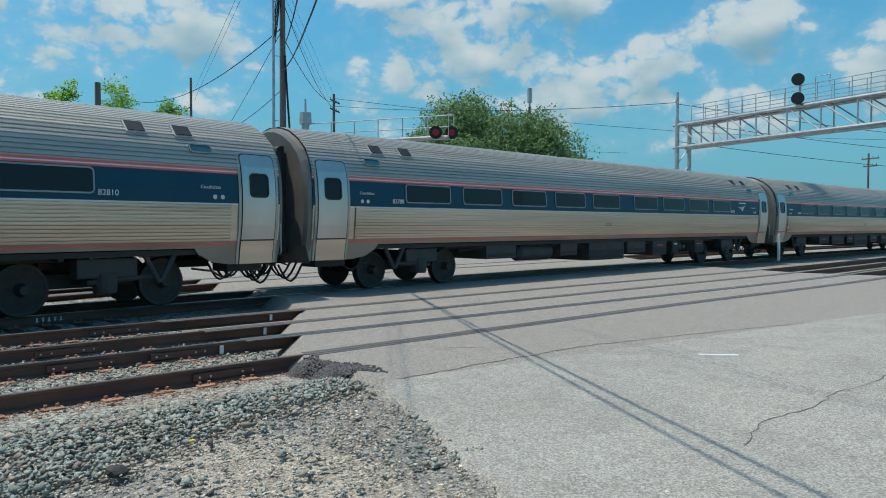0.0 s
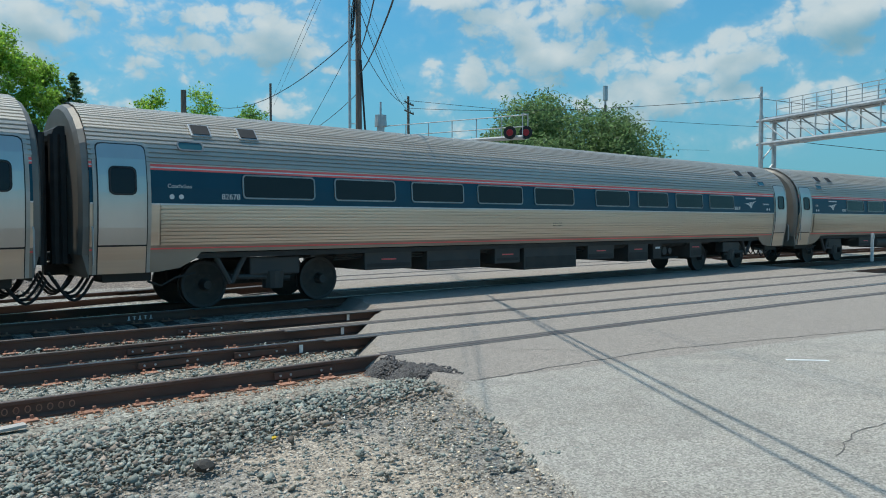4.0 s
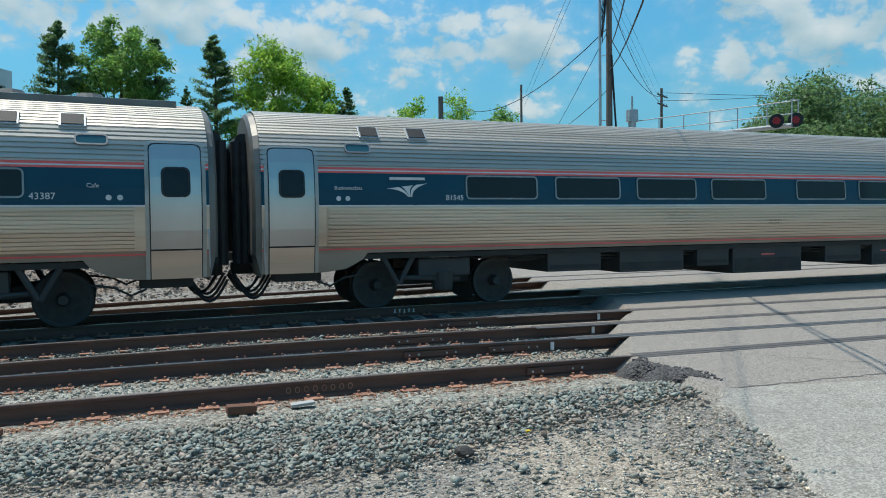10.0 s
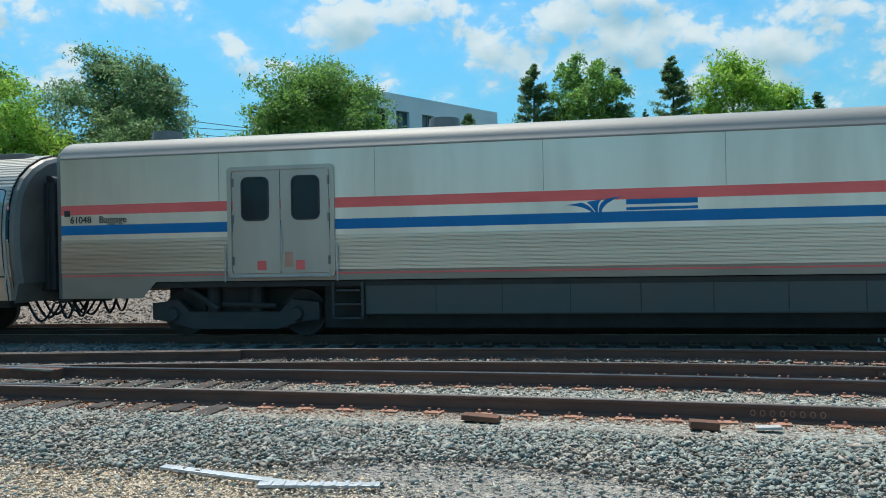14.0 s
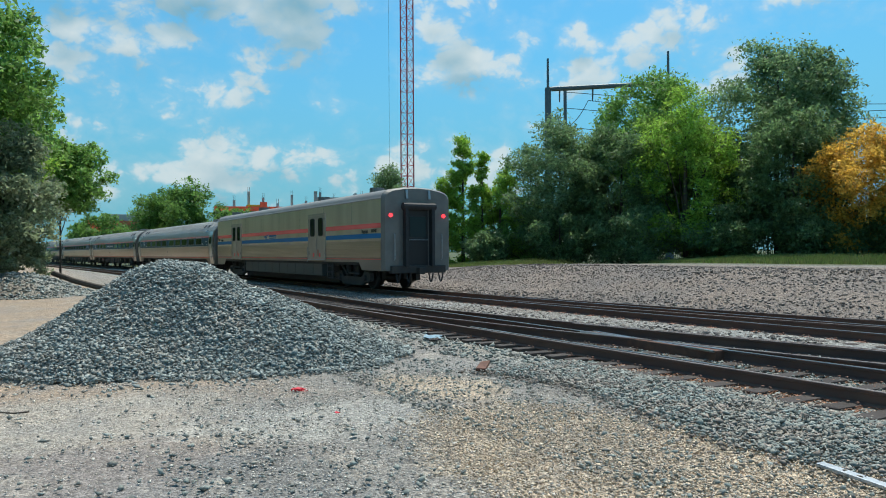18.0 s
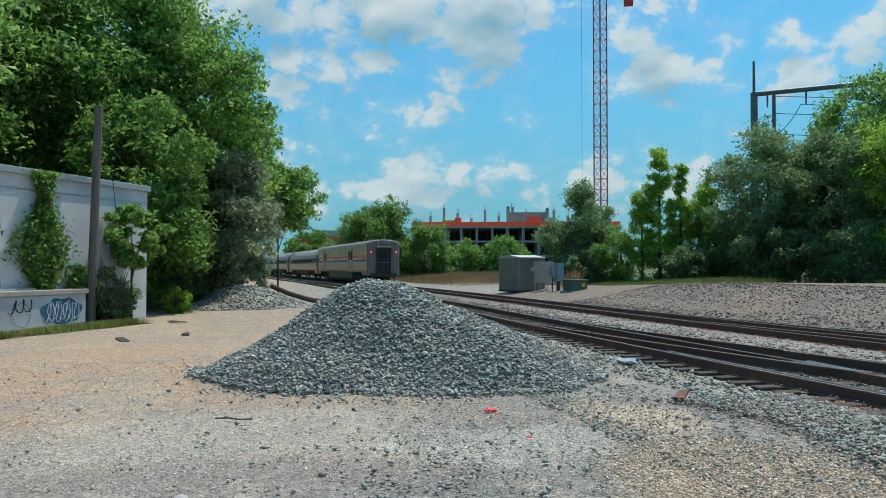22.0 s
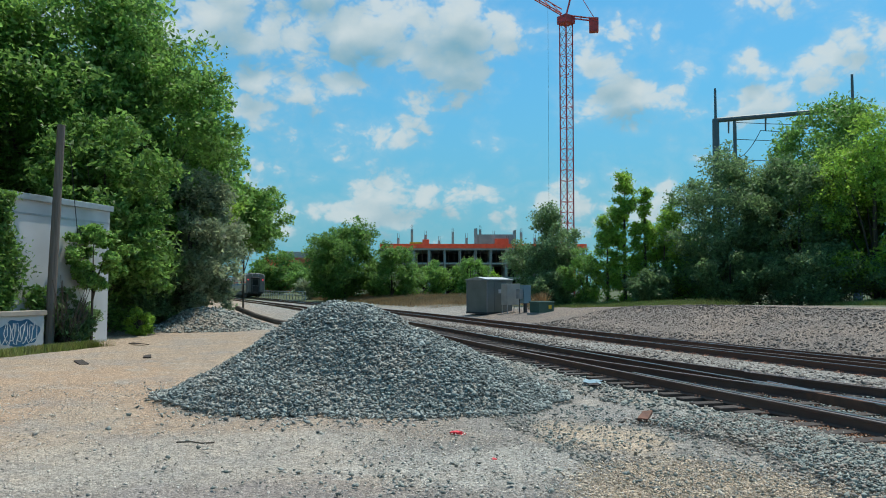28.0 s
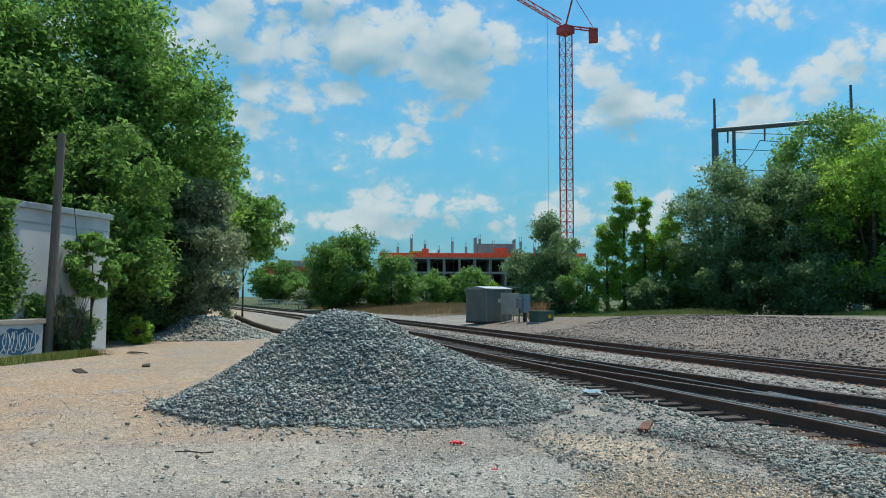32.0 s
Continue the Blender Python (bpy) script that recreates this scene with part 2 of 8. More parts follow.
M["white"] = pbr("white_paint", (.74, .75, .74), .45, 0, (.62, .63, .62), 2)
M["end_grey"] = pbr("dusty_grey_end_paint", (.22, .21, .19), .5, .3, (.15, .14, .125), 1.5, (.3, .7), .05, 40)
M["rubber"] = pbr("black_rubber", (.018, .018, .019), .65, 0, (.03, .03, .03), 4)
M["under"] = pbr("dark_underframe", (.036, .033, .030), .75, 0, (.056, .048, .04), 3, (.35, .75), .1, 50)
M["under_box"] = pbr("dark_grey_equipment", (.048, .048, .047), .65, 0, (.07, .062, .054), 2, (.35, .75), .05, 40)
M["tank_green"] = pbr("dusty_dark_skirt", (.085, .098, .09), .6, .1, (.10, .095, .082), 1.2, (.35, .7), .04, 40)
M["wheel"] = pbr("worn_wheel_steel", (.042, .038, .034), .65, .2, (.066, .055, .046), 6)
M["glass"] = pbr("dark_tinted_glass", (.012, .015, .017), .08, 0, (.015, .018, .02), 1)
M["glass"].node_tree.nodes["Principled BSDF"].inputs["Specular IOR Level"].default_value = .3
M["glass_teal"] = pbr("teal_window_glass", (.03, .12, .15), .1, 0, (.03, .10, .13), 2)
M["frame_metal"] = pbr("window_frame_metal", (.35, .35, .34), .45, .7)
for k in ("steel", "steel_low", "sill_grime", "bag_steel", "blue", "red", "bag_blue"):
    M[k].node_tree.nodes["Principled BSDF"].inputs["Specular IOR Level"].default_value = .25
M["rail"] = pbr("rusted_rail_steel", (.115, .062, .047), .82, .1, (.165, .086, .06), 5, (.35, .7), .15, 60, (.3, 1, 1))
M["railtop"] = pbr("polished_rail_head", (.42, .41, .40), .28, .9, (.34, .33, .31), 3)
M["railtop_dull"] = pbr("dull_rail_head", (.16, .12, .10), .5, .6, (.24, .20, .18), 2, stretch=(.2, 1, 1))
M["plate"] = pbr("rusty_tie_plate", (.42, .215, .145), .85, .1, (.28, .14, .095), 8, (.3, .7), .2, 60, rand=.15, island=True)
M["tie"] = pbr("weathered_timber", (.072, .056, .047), .9, 0, (.045, .035, .03), 3, (.3, .7), .4, 30, (.6, 6, 6), rand=.2)
M["stone_pile"] = pbr("fresh_blue_grey_stone", (.33, .355, .32), .8, 0, (.18, .20, .185), 6, (.3, .7), .3, 60, rand=.55, island=True, col3=(.34, .32, .275), scale3=1.1)
M["stone"] = pbr("dusty_blue_grey_ballast", (.315, .335, .295), .85, 0, (.21, .228, .20), 6, (.3, .7), .3, 60, rand=.34, island=True, col3=(.35, .29, .23), scale3=1.1)
M["stone_bank"] = pbr("bank_gravel", (.24, .20, .17), .88, 0, (.16, .138, .12), 9, (.3, .7), .3, 60, rand=.35, island=True)
M["stone_tan"] = pbr("brown_ballast", (.38, .31, .25), .88, 0, (.26, .215, .18), 9, (.3, .7), .3, 60, rand=.5, island=True)
M["fillet_stone"] = pbr("crumbled_asphalt", (.13, .12, .118), .9, 0, (.08, .075, .075), 9, rand=.5, island=True)
M["pebble"] = pbr("tan_pebbles", (.66, .52, .37), .85, 0, (.50, .41, .31), 9, (.3, .7), .2, 60, rand=.45, island=True)
M["pebble_grey"] = pbr("grey_pebbles", (.56, .505, .43), .85, 0, (.42, .38, .33), 9, (.3, .7), .2, 60, rand=.5, island=True)
M["chip"] = pbr("rust_flakes", (.52, .25, .135), .9, 0, (.36, .17, .10), 9, rand=.4, island=True)
M["bark"] = pbr("tree_bark", (.10, .08, .062), .9, 0, (.06, .048, .038), 6, (.3, .7), .6, 20, (1, 1, .3))
M["pole_wood"] = pbr("weathered_pole_wood", (.20, .165, .14), .9, 0, (.12, .10, .085), 5, (.3, .7), .4, 30, (3, 3, .2))
M["galv"] = pbr("galvanised_steel", (.50, .52, .53), .5, .6, (.40, .42, .43), 4)
M["darkmetal"] = pbr("dark_steel", (.11, .135, .145), .55, .3, (.14, .16, .165), 2)
M["black"] = pbr("black_paint", (.012, .012, .013), .5)
M["wire"] = pbr("black_cable", (.015, .015, .016), .6)
M["lens_red"] = glow("red_signal_lens", (.30, .010, .015), .05)
M["tail_red"] = glow("red_marker_light", (1.0, .03, .04), 3.0)
for k, a, b2 in (("leaf_mid", (.245, .42, .095), (.175, .33, .08)), ("leaf_dark", (.19, .30, .12), (.14, .235, .095)),
                 ("leaf_light", (.37, .56, .085), (.25, .43, .07)), ("leaf_grey", (.35, .41, .24), (.25, .31, .18)),
                 ("leaf_blue", (.23, .345, .15), (.165, .27, .12)), ("leaf_gold", (.80, .52, .09), (.64, .42, .08)),
                 ("leaf_oak", (.20, .355, .08), (.145, .275, .065))):
    M[k] = pbr(k + "_leaves", a, .5, 0, b2, .8, (.3, .7), rand=.42, island=True, translucent=.58)
M["grass"] = pbr("green_grass_blades", (.19, .28, .05), .8, 0, (.30, .29, .10), 2, rand=.4, island=True, translucent=.2)
M["drygrass"] = pbr("dry_tan_grass", (.42, .27, .13), .85, 0, (.30, .20, .10), 1, rand=.35, island=True, translucent=.2)
M["wall_white"] = pbr("white_painted_block", (.62, .63, .64), .85, 0, (.52, .53, .54), .9, (.3, .7), .1, 30, col3=(.44, .44, .43), scale3=.5)
M["facade"] = pbr("white_facade", (.78, .78, .78), .7, 0, (.70, .70, .71), .3)
M["concrete"] = pbr("raw_concrete", (.46, .44, .41), .9, 0, (.35, .335, .315), .6, (.3, .7), .1, 10)
M["orange"] = pbr("orange_safety_net", (.90, .27, .15), .8, 0, (.80, .22, .12), 1, translucent=.5)
M["crane_red"] = pbr("red_crane_paint", (.55, .055, .05), .5, 0, (.45, .05, .045), 1)
M["shed"] = pbr("grey_green_shed_steel", (.23, .26, .255), .45, .4, (.18, .205, .20), 1.2, (.3, .7), .02, 20)
M["box_green"] = pbr("green_utility_box", (.045, .11, .085), .5, 0, (.06, .13, .10), 2)
M["cab_grey"] = pbr("grey_cabinet_paint", (.30, .31, .32), .5, .2, (.24, .25, .26), 2)
M["cab_blue"] = pbr("pale_blue_cabinet", (.22, .33, .38), .5, .1, (.19, .29, .34), 2)
M["rust_metal"] = pbr("rusty_scrap_metal", (.13, .065, .045), .85, .2, (.20, .09, .055), 8)
M["yellow"] = pbr("yellow_plastic", (.72, .47, .03), .5)
M["red_cloth"] = pbr("red_plastic_scrap", (.85, .035, .05), .5)
M["spray_black"] = pbr("black_spray_paint", (.012, .012, .014), .6)
M["spray_pink"] = pbr("pink_spray_paint", (.55, .06, .22), .6)
M["spray_blue"] = pbr("blue_spray_paint", (.03, .14, .26), .6)


def blank(name):
    mt = bpy.data.materials.new(name)
    mt.use_nodes = True
    return mt, mt.node_tree.nodes, mt.node_tree.links, mt.node_tree.nodes["Principled BSDF"]


def speckle(N, L, vec, c, scale, lo, hi):
    """Single grains of gravel, each with its own shade; gives the colour and the grain's height field."""
    v = N.new("ShaderNodeTexVoronoi")
    v.inputs["Scale"].default_value = scale
    L.new(vec, v.inputs["Vector"])
    sp = N.new("ShaderNodeSeparateColor")
    L.new(v.outputs["Color"], sp.inputs[0])
    r = N.new("ShaderNodeMapRange")
    r.inputs[3].default_value, r.inputs[4].default_value = lo, hi
    L.new(sp.outputs[0], r.inputs[0])
    h = N.new("ShaderNodeHueSaturation")
    L.new(r.outputs[0], h.inputs["Value"])
    L.new(c, h.inputs["Color"])
    return h.outputs[0], v.outputs["Distance"]


def gravel(name, col, col2, scale, lo=.5, hi=1.6, big=.35, bump=.8):
    """A bed of gravel too small or too far off to lay stone by stone."""
    mt, N, L, b = blank(name)
    b.inputs["Roughness"].default_value = .92
    geo = N.new("ShaderNodeNewGeometry")
    n = N.new("ShaderNodeTexNoise")
    n.inputs["Scale"].default_value, n.inputs["Detail"].default_value = big, 8
    L.new(geo.outputs["Position"], n.inputs["Vector"])
    r = N.new("ShaderNodeMapRange")
    r.inputs[1].default_value, r.inputs[2].default_value = .38, .62
    L.new(n.outputs[0], r.inputs[0])
    x = N.new("ShaderNodeMix")
    x.data_type = "RGBA"
    L.new(r.outputs[0], x.inputs[0])
    x.inputs[6].default_value, x.inputs[7].default_value = rgb(col), rgb(col2)
    c, d = speckle(N, L, geo.outputs["Position"], x.outputs[2], scale, lo, hi)
    L.new(c, b.inputs["Base Color"])
    bp = N.new("ShaderNodeBump")
    bp.inputs["Strength"].default_value, bp.inputs["Distance"].default_value, bp.invert = bump, 1.2 / scale, True
    L.new(d, bp.inputs["Height"])
    L.new(bp.outputs[0], b.inputs["Normal"])
    return mt


STAINS = [(-15, -3.2, 7, 2.6, (.41, .275, .175), .8), (-9.0, -.6, 1.5, 2.6, (.40, .385, .34), .5), (-6.6, -.6, 1.3, 2.4, (.235, .205, .188), .75), (-7.7, 2.4, .8, 1.5, (.44, .415, .36), .7),
          (-8.7, 4.3, 1.1, .8, (.50, .385, .265), .85), (-5.8, 1.3, 1.2, .7, (.17, .168, .158), .7), (-11.5, -2.2, 2.5, .8, (.40, .33, .25), .5), (-3.2, 1.4, 1.6, 1.0, (.22, .205, .19), .6),
          (.3, 4.3, .8, .35, (.50, .42, .335), .8), (2.7, 4.0, .7, 1.6, (.42, .35, .275), .7), (.9, 2.8, 1.4, .8, (.21, .20, .188), .6), (-24, -3.5, 5, 1.6, (.40, .295, .205), .6)]
PATCH = (-4.3, 4.0, 3.2, 1.5)       # centre and half sizes of the tan gravel


def ground_material():
    """Packed dirt and stone dust: tan yard on one side, grey fines and pebbles elsewhere."""
    mt, N, L, b = blank("packed_dirt_and_fines")
    b.inputs["Roughness"].default_value = .92
    geo = N.new("ShaderNodeNewGeometry")
    sep = N.new("ShaderNodeSeparateXYZ")
    L.new(geo.outputs["Position"], sep.inputs[0])

    def noise_(sc, det=8, rough=.6):
        n = N.new("ShaderNodeTexNoise")
        n.inputs["Scale"].default_value, n.inputs["Detail"].default_value, n.inputs["Roughness"].default_value = sc, det, rough
        L.new(geo.outputs["Position"], n.inputs["Vector"])
        return n.outputs[0]

    def rng(v, a, c, smooth=True):
        r = N.new("ShaderNodeMapRange")
        r.interpolation_type = "SMOOTHSTEP" if smooth else "LINEAR"
        r.inputs[1].default_value, r.inputs[2].default_value = a, c
        L.new(v, r.inputs[0])
        return r.outputs[0]

    def op(o, a, c):
        n = N.new("ShaderNodeMath")
        n.operation = o
        for i, v in enumerate((a, c)):
            if isinstance(v, (int, float)):
                n.inputs[i].default_value = v
            else:
                L.new(v, n.inputs[i])
        return n.outputs[0]

    def mixc(f, a, c):
        n = N.new("ShaderNodeMix")
        n.data_type = "RGBA"
        L.new(f, n.inputs[0])
        for i, v in ((6, a), (7, c)):
            if isinstance(v, tuple):
                n.inputs[i].default_value = rgb(v)
            else:
                L.new(v, n.inputs[i])
        return n.outputs[2]

    big, med, fine, grain = noise_(.35), noise_(1.7), noise_(9), noise_(55, 4, .7)
    grey = mixc(rng(fine, .35, .7), (.225, .208, .184), (.305, .278, .242))
    tan = mixc(rng(med, .35, .65), (.40, .295, .205), (.305, .232, .17))
    # the tan yard lies on the -x side, short of the tracks
    wob = op("MULTIPLY", op("SUBTRACT", big, .5), 7.0)
    yard = op("MULTIPLY", rng(op("ADD", op("MULTIPLY", sep.outputs[0], -1.0), wob), 5.0, 10.0),
              rng(op("SUBTRACT", op("ADD", 3.4, wob), sep.outputs[1]), .0, 3.0))
    c = mixc(yard, grey, tan)
    # stains and spills with shapes of their own: centre, half sizes, colour, weight
    for cx, cy, rx, ry, tone, wgt in STAINS:
        ex = op("DIVIDE", op("SUBTRACT", sep.outputs[0], cx), rx)
        ey = op("DIVIDE", op("SUBTRACT", sep.outputs[1], cy), ry)
        rr = op("ADD", op("ADD", op("MULTIPLY", ex, ex), op("MULTIPLY", ey, ey)), op("MULTIPLY", op("SUBTRACT", med, .5), 2.6))
        c = mixc(op("MULTIPLY", op("SUBTRACT", 1.0, rng(rr, .35, 1.25)), wgt), c, tone)
    # patch of tan river gravel
    dx = op("DIVIDE", op("SUBTRACT", sep.outputs[0], PATCH[0]), PATCH[2])
    dy = op("DIVIDE", op("SUBTRACT", sep.outputs[1], PATCH[1]), PATCH[3])
    rr = op("ADD", op("ADD", op("MULTIPLY", dx, dx), op("MULTIPLY", dy, dy)), op("MULTIPLY", op("SUBTRACT", med, .5), 1.6))
    inner = N.new("ShaderNodeMath")
    inner.operation = "SUBTRACT"
    inner.inputs[0].default_value = 1.0
    L.new(rng(rr, .55, 1.15), inner.inputs[1])
    c = mixc(inner.outputs[0], c, (.55, .435, .31))
    c = mixc(op("MULTIPLY", rng(med, .52, .68), .5), c, (.44, .375, .30))
    c = mixc(op("MULTIPLY", rng(noise_(.42, 8, .68), .48, .62), .4), c, (.255, .245, .23))
    c = mixc(op("MULTIPLY", rng(noise_(.6, 9, .72), .54, .68), .4), c, (.46, .40, .325))
    c = mixc(op("MULTIPLY", rng(noise_(22, 5, .7), .55, .72), .6), c, (.50, .44, .36))
    c = mixc(op("MULTIPLY", rng(grain, .50, .75), .5), c, (.16, .155, .145))
    far = rng(op("ADD", op("ADD", sep.outputs[1], op("MULTIPLY", sep.outputs[0], -.28)), wob), 32, 40)
    c = mixc(far, c, (.075, .09, .035))
    c, cell = speckle(N, L, geo.outputs["Position"], c, 48, .62, 1.5)
    c, cell2 = speckle(N, L, geo.outputs["Position"], c, 19, .8, 1.18)
    L.new(c, b.inputs["Base Color"])
    bp = N.new("ShaderNodeBump")
    bp.inputs["Strength"].default_value, bp.inputs["Distance"].default_value = .6, .03
    L.new(op("ADD", op("ADD", grain, fine), op("MULTIPLY", cell, -1.2)), bp.inputs["Height"])
    L.new(bp.outputs[0], b.inputs["Normal"])
    return mt


def asphalt_material():
    """Old pale asphalt with exposed stone, stains and darker seams."""
    mt, N, L, b = blank("worn_pale_asphalt")
    b.inputs["Roughness"].default_value = .88
    geo = N.new("ShaderNodeNewGeometry")

    def noise_(sc, det=8, rough=.6):
        n = N.new("ShaderNodeTexNoise")
        n.inputs["Scale"].default_value, n.inputs["Detail"].default_value, n.inputs["Roughness"].default_value = sc, det, rough
        L.new(geo.outputs["Position"], n.inputs["Vector"])
        return n.outputs[0]

    def rng(v, a, c):
        r = N.new("ShaderNodeMapRange")
        r.inputs[1].default_value, r.inputs[2].default_value = a, c
        L.new(v, r.inputs[0])
        return r.outputs[0]

    def mixc(f, a, c):
        n = N.new("ShaderNodeMix")
        n.data_type = "RGBA"
        L.new(f, n.inputs[0])
        for i, v in ((6, a), (7, c)):
            if isinstance(v, tuple):
                n.inputs[i].default_value = rgb(v)
            else:
                L.new(v, n.inputs[i])
        return n.outputs[2]

    vor = N.new("ShaderNodeTexVoronoi")
    vor.inputs["Scale"].default_value = 70
    L.new(geo.outputs["Position"], vor.inputs["Vector"])
    c = mixc(rng(noise_(.5), .35, .65), (.285, .268, .236), (.335, .315, .278))
    c = mixc(rng(noise_(2.5), .5, .75), c, (.25, .228, .195))
    c = mixc(rng(noise_(.9, 10, .7), .5, .62), c, (.335, .308, .268))
    sep = N.new("ShaderNodeVectorMath")
    sep.operation = "DOT_PRODUCT"
    sep.inputs[1].default_value = (.171, 1, 0)
    L.new(geo.outputs["Position"], sep.inputs[0])
    # the older, browner paving between the joint and the tracks
    c = mixc(rng(sep.outputs["Value"], 6.70, 6.76), c, (.265, .235, .205))
    c, _d = speckle(N, L, geo.outputs["Position"], c, 75, .62, 1.5)
    c = mixc(rng(noise_(3.2, 9, .75), .57, .68), c, (.24, .22, .195))
    c = mixc(rng(noise_(40, 3), .55, .8), c, (.20, .195, .185))
    L.new(c, b.inputs["Base Color"])
    bp = N.new("ShaderNodeBump")
    bp.inputs["Strength"].default_value, bp.inputs["Distance"].default_value = .5, .012
    L.new(vor.outputs["Distance"], bp.inputs["Height"])
    L.new(bp.outputs[0], b.inputs["Normal"])
    return mt


M["ground"] = ground_material()
M["asphalt"] = asphalt_material()
M["asphalt_dark"] = pbr("dark_patch_asphalt", (.075, .072, .072), .9, 0, (.13, .125, .12), 22, (.3, .7), .5, 70)
M["crack"] = pbr("crack_filler", (.09, .085, .08), .9, 0, (.14, .13, .12), 9)
M["ballast_bed"] = gravel("ballast_bed", (.30, .30, .265), (.29, .25, .20), 26, .4, 1.6)
M["berm"] = gravel("brown_gravel_bank", (.185, .155, .132), (.225, .178, .142), 24, .45, 1.7)
M["crumbled"] = gravel("crumbled_dark_asphalt", (.065, .062, .062), (.095, .09, .088), 42, .5, 1.8)
M["bed_main"] = gravel("main_line_ballast", (.27, .265, .24), (.245, .215, .18), 20, .35, 1.7)


# ---- mesh helpers ----
def mesh_of(name, bm, mat):
    me = bpy.data.meshes.new(name)
    bm.to_mesh(me)
    bm.free()
    if mat is not None:
        me.materials.append(mat)
    return me


def part(name, bm, mat, parent=None, label="", smooth=False):
    """One mesh object from a bmesh, under a thing or a part."""
    me = mesh_of(name, bm, mat)
    if smooth:
        me.polygons.foreach_set("use_smooth", [True] * len(me.polygons))
    ob = new(name, me)
    if parent is not None:
        ob.parent = parent
    return tagged(ob, label)


def raw(name, verts, faces, mat, parent=None, label="", smooth=False):
    me = bpy.data.meshes.new(name)
    verts = np.asarray(verts, dtype=np.float32)
    faces = np.asarray(faces, dtype=np.int32)
    k = faces.shape[1]
    me.vertices.add(len(verts))
    me.vertices.foreach_set("co", verts.ravel())
    me.loops.add(faces.size)
    me.loops.foreach_set("vertex_index", faces.ravel())
    me.polygons.add(len(faces))
    me.polygons.foreach_set("loop_start", np.arange(0, faces.size, k, dtype=np.int32))
    me.polygons.foreach_set("loop_total", np.full(len(faces), k, dtype=np.int32))
    if smooth:
        me.polygons.foreach_set("use_smooth", np.ones(len(faces), dtype=bool))
    me.update()
    me.validate()
    me.materials.append(mat)
    ob = new(name, me)
    if parent is not None:
        ob.parent = parent
    return tagged(ob, label)


def thing(name, m, label, category, group="", kind=""):
    ob = new(name)
    ob.empty_display_size = .2
    ob.matrix_basis = m
    return tagged(ob, label, category, group, kind)


def box(bm, x0, x1, y0, y1, z0, z1, bevel=0.0):
    v = [bm.verts.new(p) for p in ((x0, y0, z0), (x1, y0, z0), (x1, y1, z0), (x0, y1, z0), (x0, y0, z1), (x1, y0, z1), (x1, y1, z1), (x0, y1, z1))]
    f = [bm.faces.new([v[i] for i in q]) for q in ((3, 2, 1, 0), (4, 5, 6, 7), (0, 1, 5, 4), (1, 2, 6, 5), (2, 3, 7, 6), (3, 0, 4, 7))]
    if bevel:
        es = list({e for q in f for e in q.edges})
        bmesh.ops.bevel(bm, geom=es, offset=bevel, segments=2, affect="EDGES", profile=.6)
    return bm


def B():
    return bmesh.new()


def bar(bm, a, b, r, r2=None, n=8):
    """A round bar from a to b."""
    a, b = Vector(a), Vector(b)
    r2 = r if r2 is None else r2
    q = (b - a).to_track_quat("Z", "Y")
    ring = []
    for p, rr in ((a, r), (b, r2)):
        ring.append([bm.verts.new(p + q @ Vector((rr * math.cos(k * math.tau / n), rr * math.sin(k * math.tau / n), 0))) for k in range(n)])
    for k in range(n):
        bm.faces.new((ring[0][k], ring[0][(k + 1) % n], ring[1][(k + 1) % n], ring[1][k]))
    bm.faces.new(ring[0][::-1])
    bm.faces.new(ring[1])
    return bm


def tube(bm, pts, r, n=6):
    """One bent round tube through the points."""
    P = [Vector(p) for p in pts]
    rings, q = [], None
    for i, p in enumerate(P):
        d = (P[min(i + 1, len(P) - 1)] - P[max(i - 1, 0)]).normalized()
        if q is None:
            q = d.orthogonal().normalized()
        else:
            q = (q - d * q.dot(d)).normalized()
        w = d.cross(q)
        rings.append([bm.verts.new(p + (q * math.cos(k * math.tau / n) + w * math.sin(k * math.tau / n)) * r) for k in range(n)])
    for a, b in zip(rings, rings[1:]):
        for k in range(n):
            bm.faces.new((a[k], a[(k + 1) % n], b[(k + 1) % n], b[k]))
    bm.faces.new(rings[0][::-1])
    bm.faces.new(rings[-1])
    return bm


def disc_y(bm, c, r, depth, n=20):
    return bar(bm, (c[0], c[1] - depth / 2, c[2]), (c[0], c[1] + depth / 2, c[2]), r, None, n)


def sweep(bm, path, prof, closed=True):
    """Sweep a profile (side, up) along points; up stays z."""
    rows = []
    for i, p in enumerate(path):
        a, b = path[max(i - 1, 0)], path[min(i + 1, len(path) - 1)]
        d = Vector((b[0] - a[0], b[1] - a[1], 0)).normalized()
        s = Vector((-d.y, d.x, 0))
        rows.append([bm.verts.new(Vector(p) + s * u + Vector((0, 0, w))) for u, w in prof])
    n = len(prof)
    for r0, r1 in zip(rows, rows[1:]):
        for k in range(n if closed else n - 1):
            bm.faces.new((r0[k], r1[k], r1[(k + 1) % n], r0[(k + 1) % n]))
    if closed:
        bm.faces.new(rows[0])
        bm.faces.new(rows[-1][::-1])
    return bm


def rounded(w, h, r, n=4):
    pts = []
    for cx, cy, a0 in ((w / 2 - r, h / 2 - r, 0), (-w / 2 + r, h / 2 - r, 90), (-w / 2 + r, -h / 2 + r, 180), (w / 2 - r, -h / 2 + r, 270)):
        for k in range(n + 1):
            a = radians(a0 + 90 * k / n)
            pts.append((cx + r * math.cos(a), cy + r * math.sin(a)))
    return pts


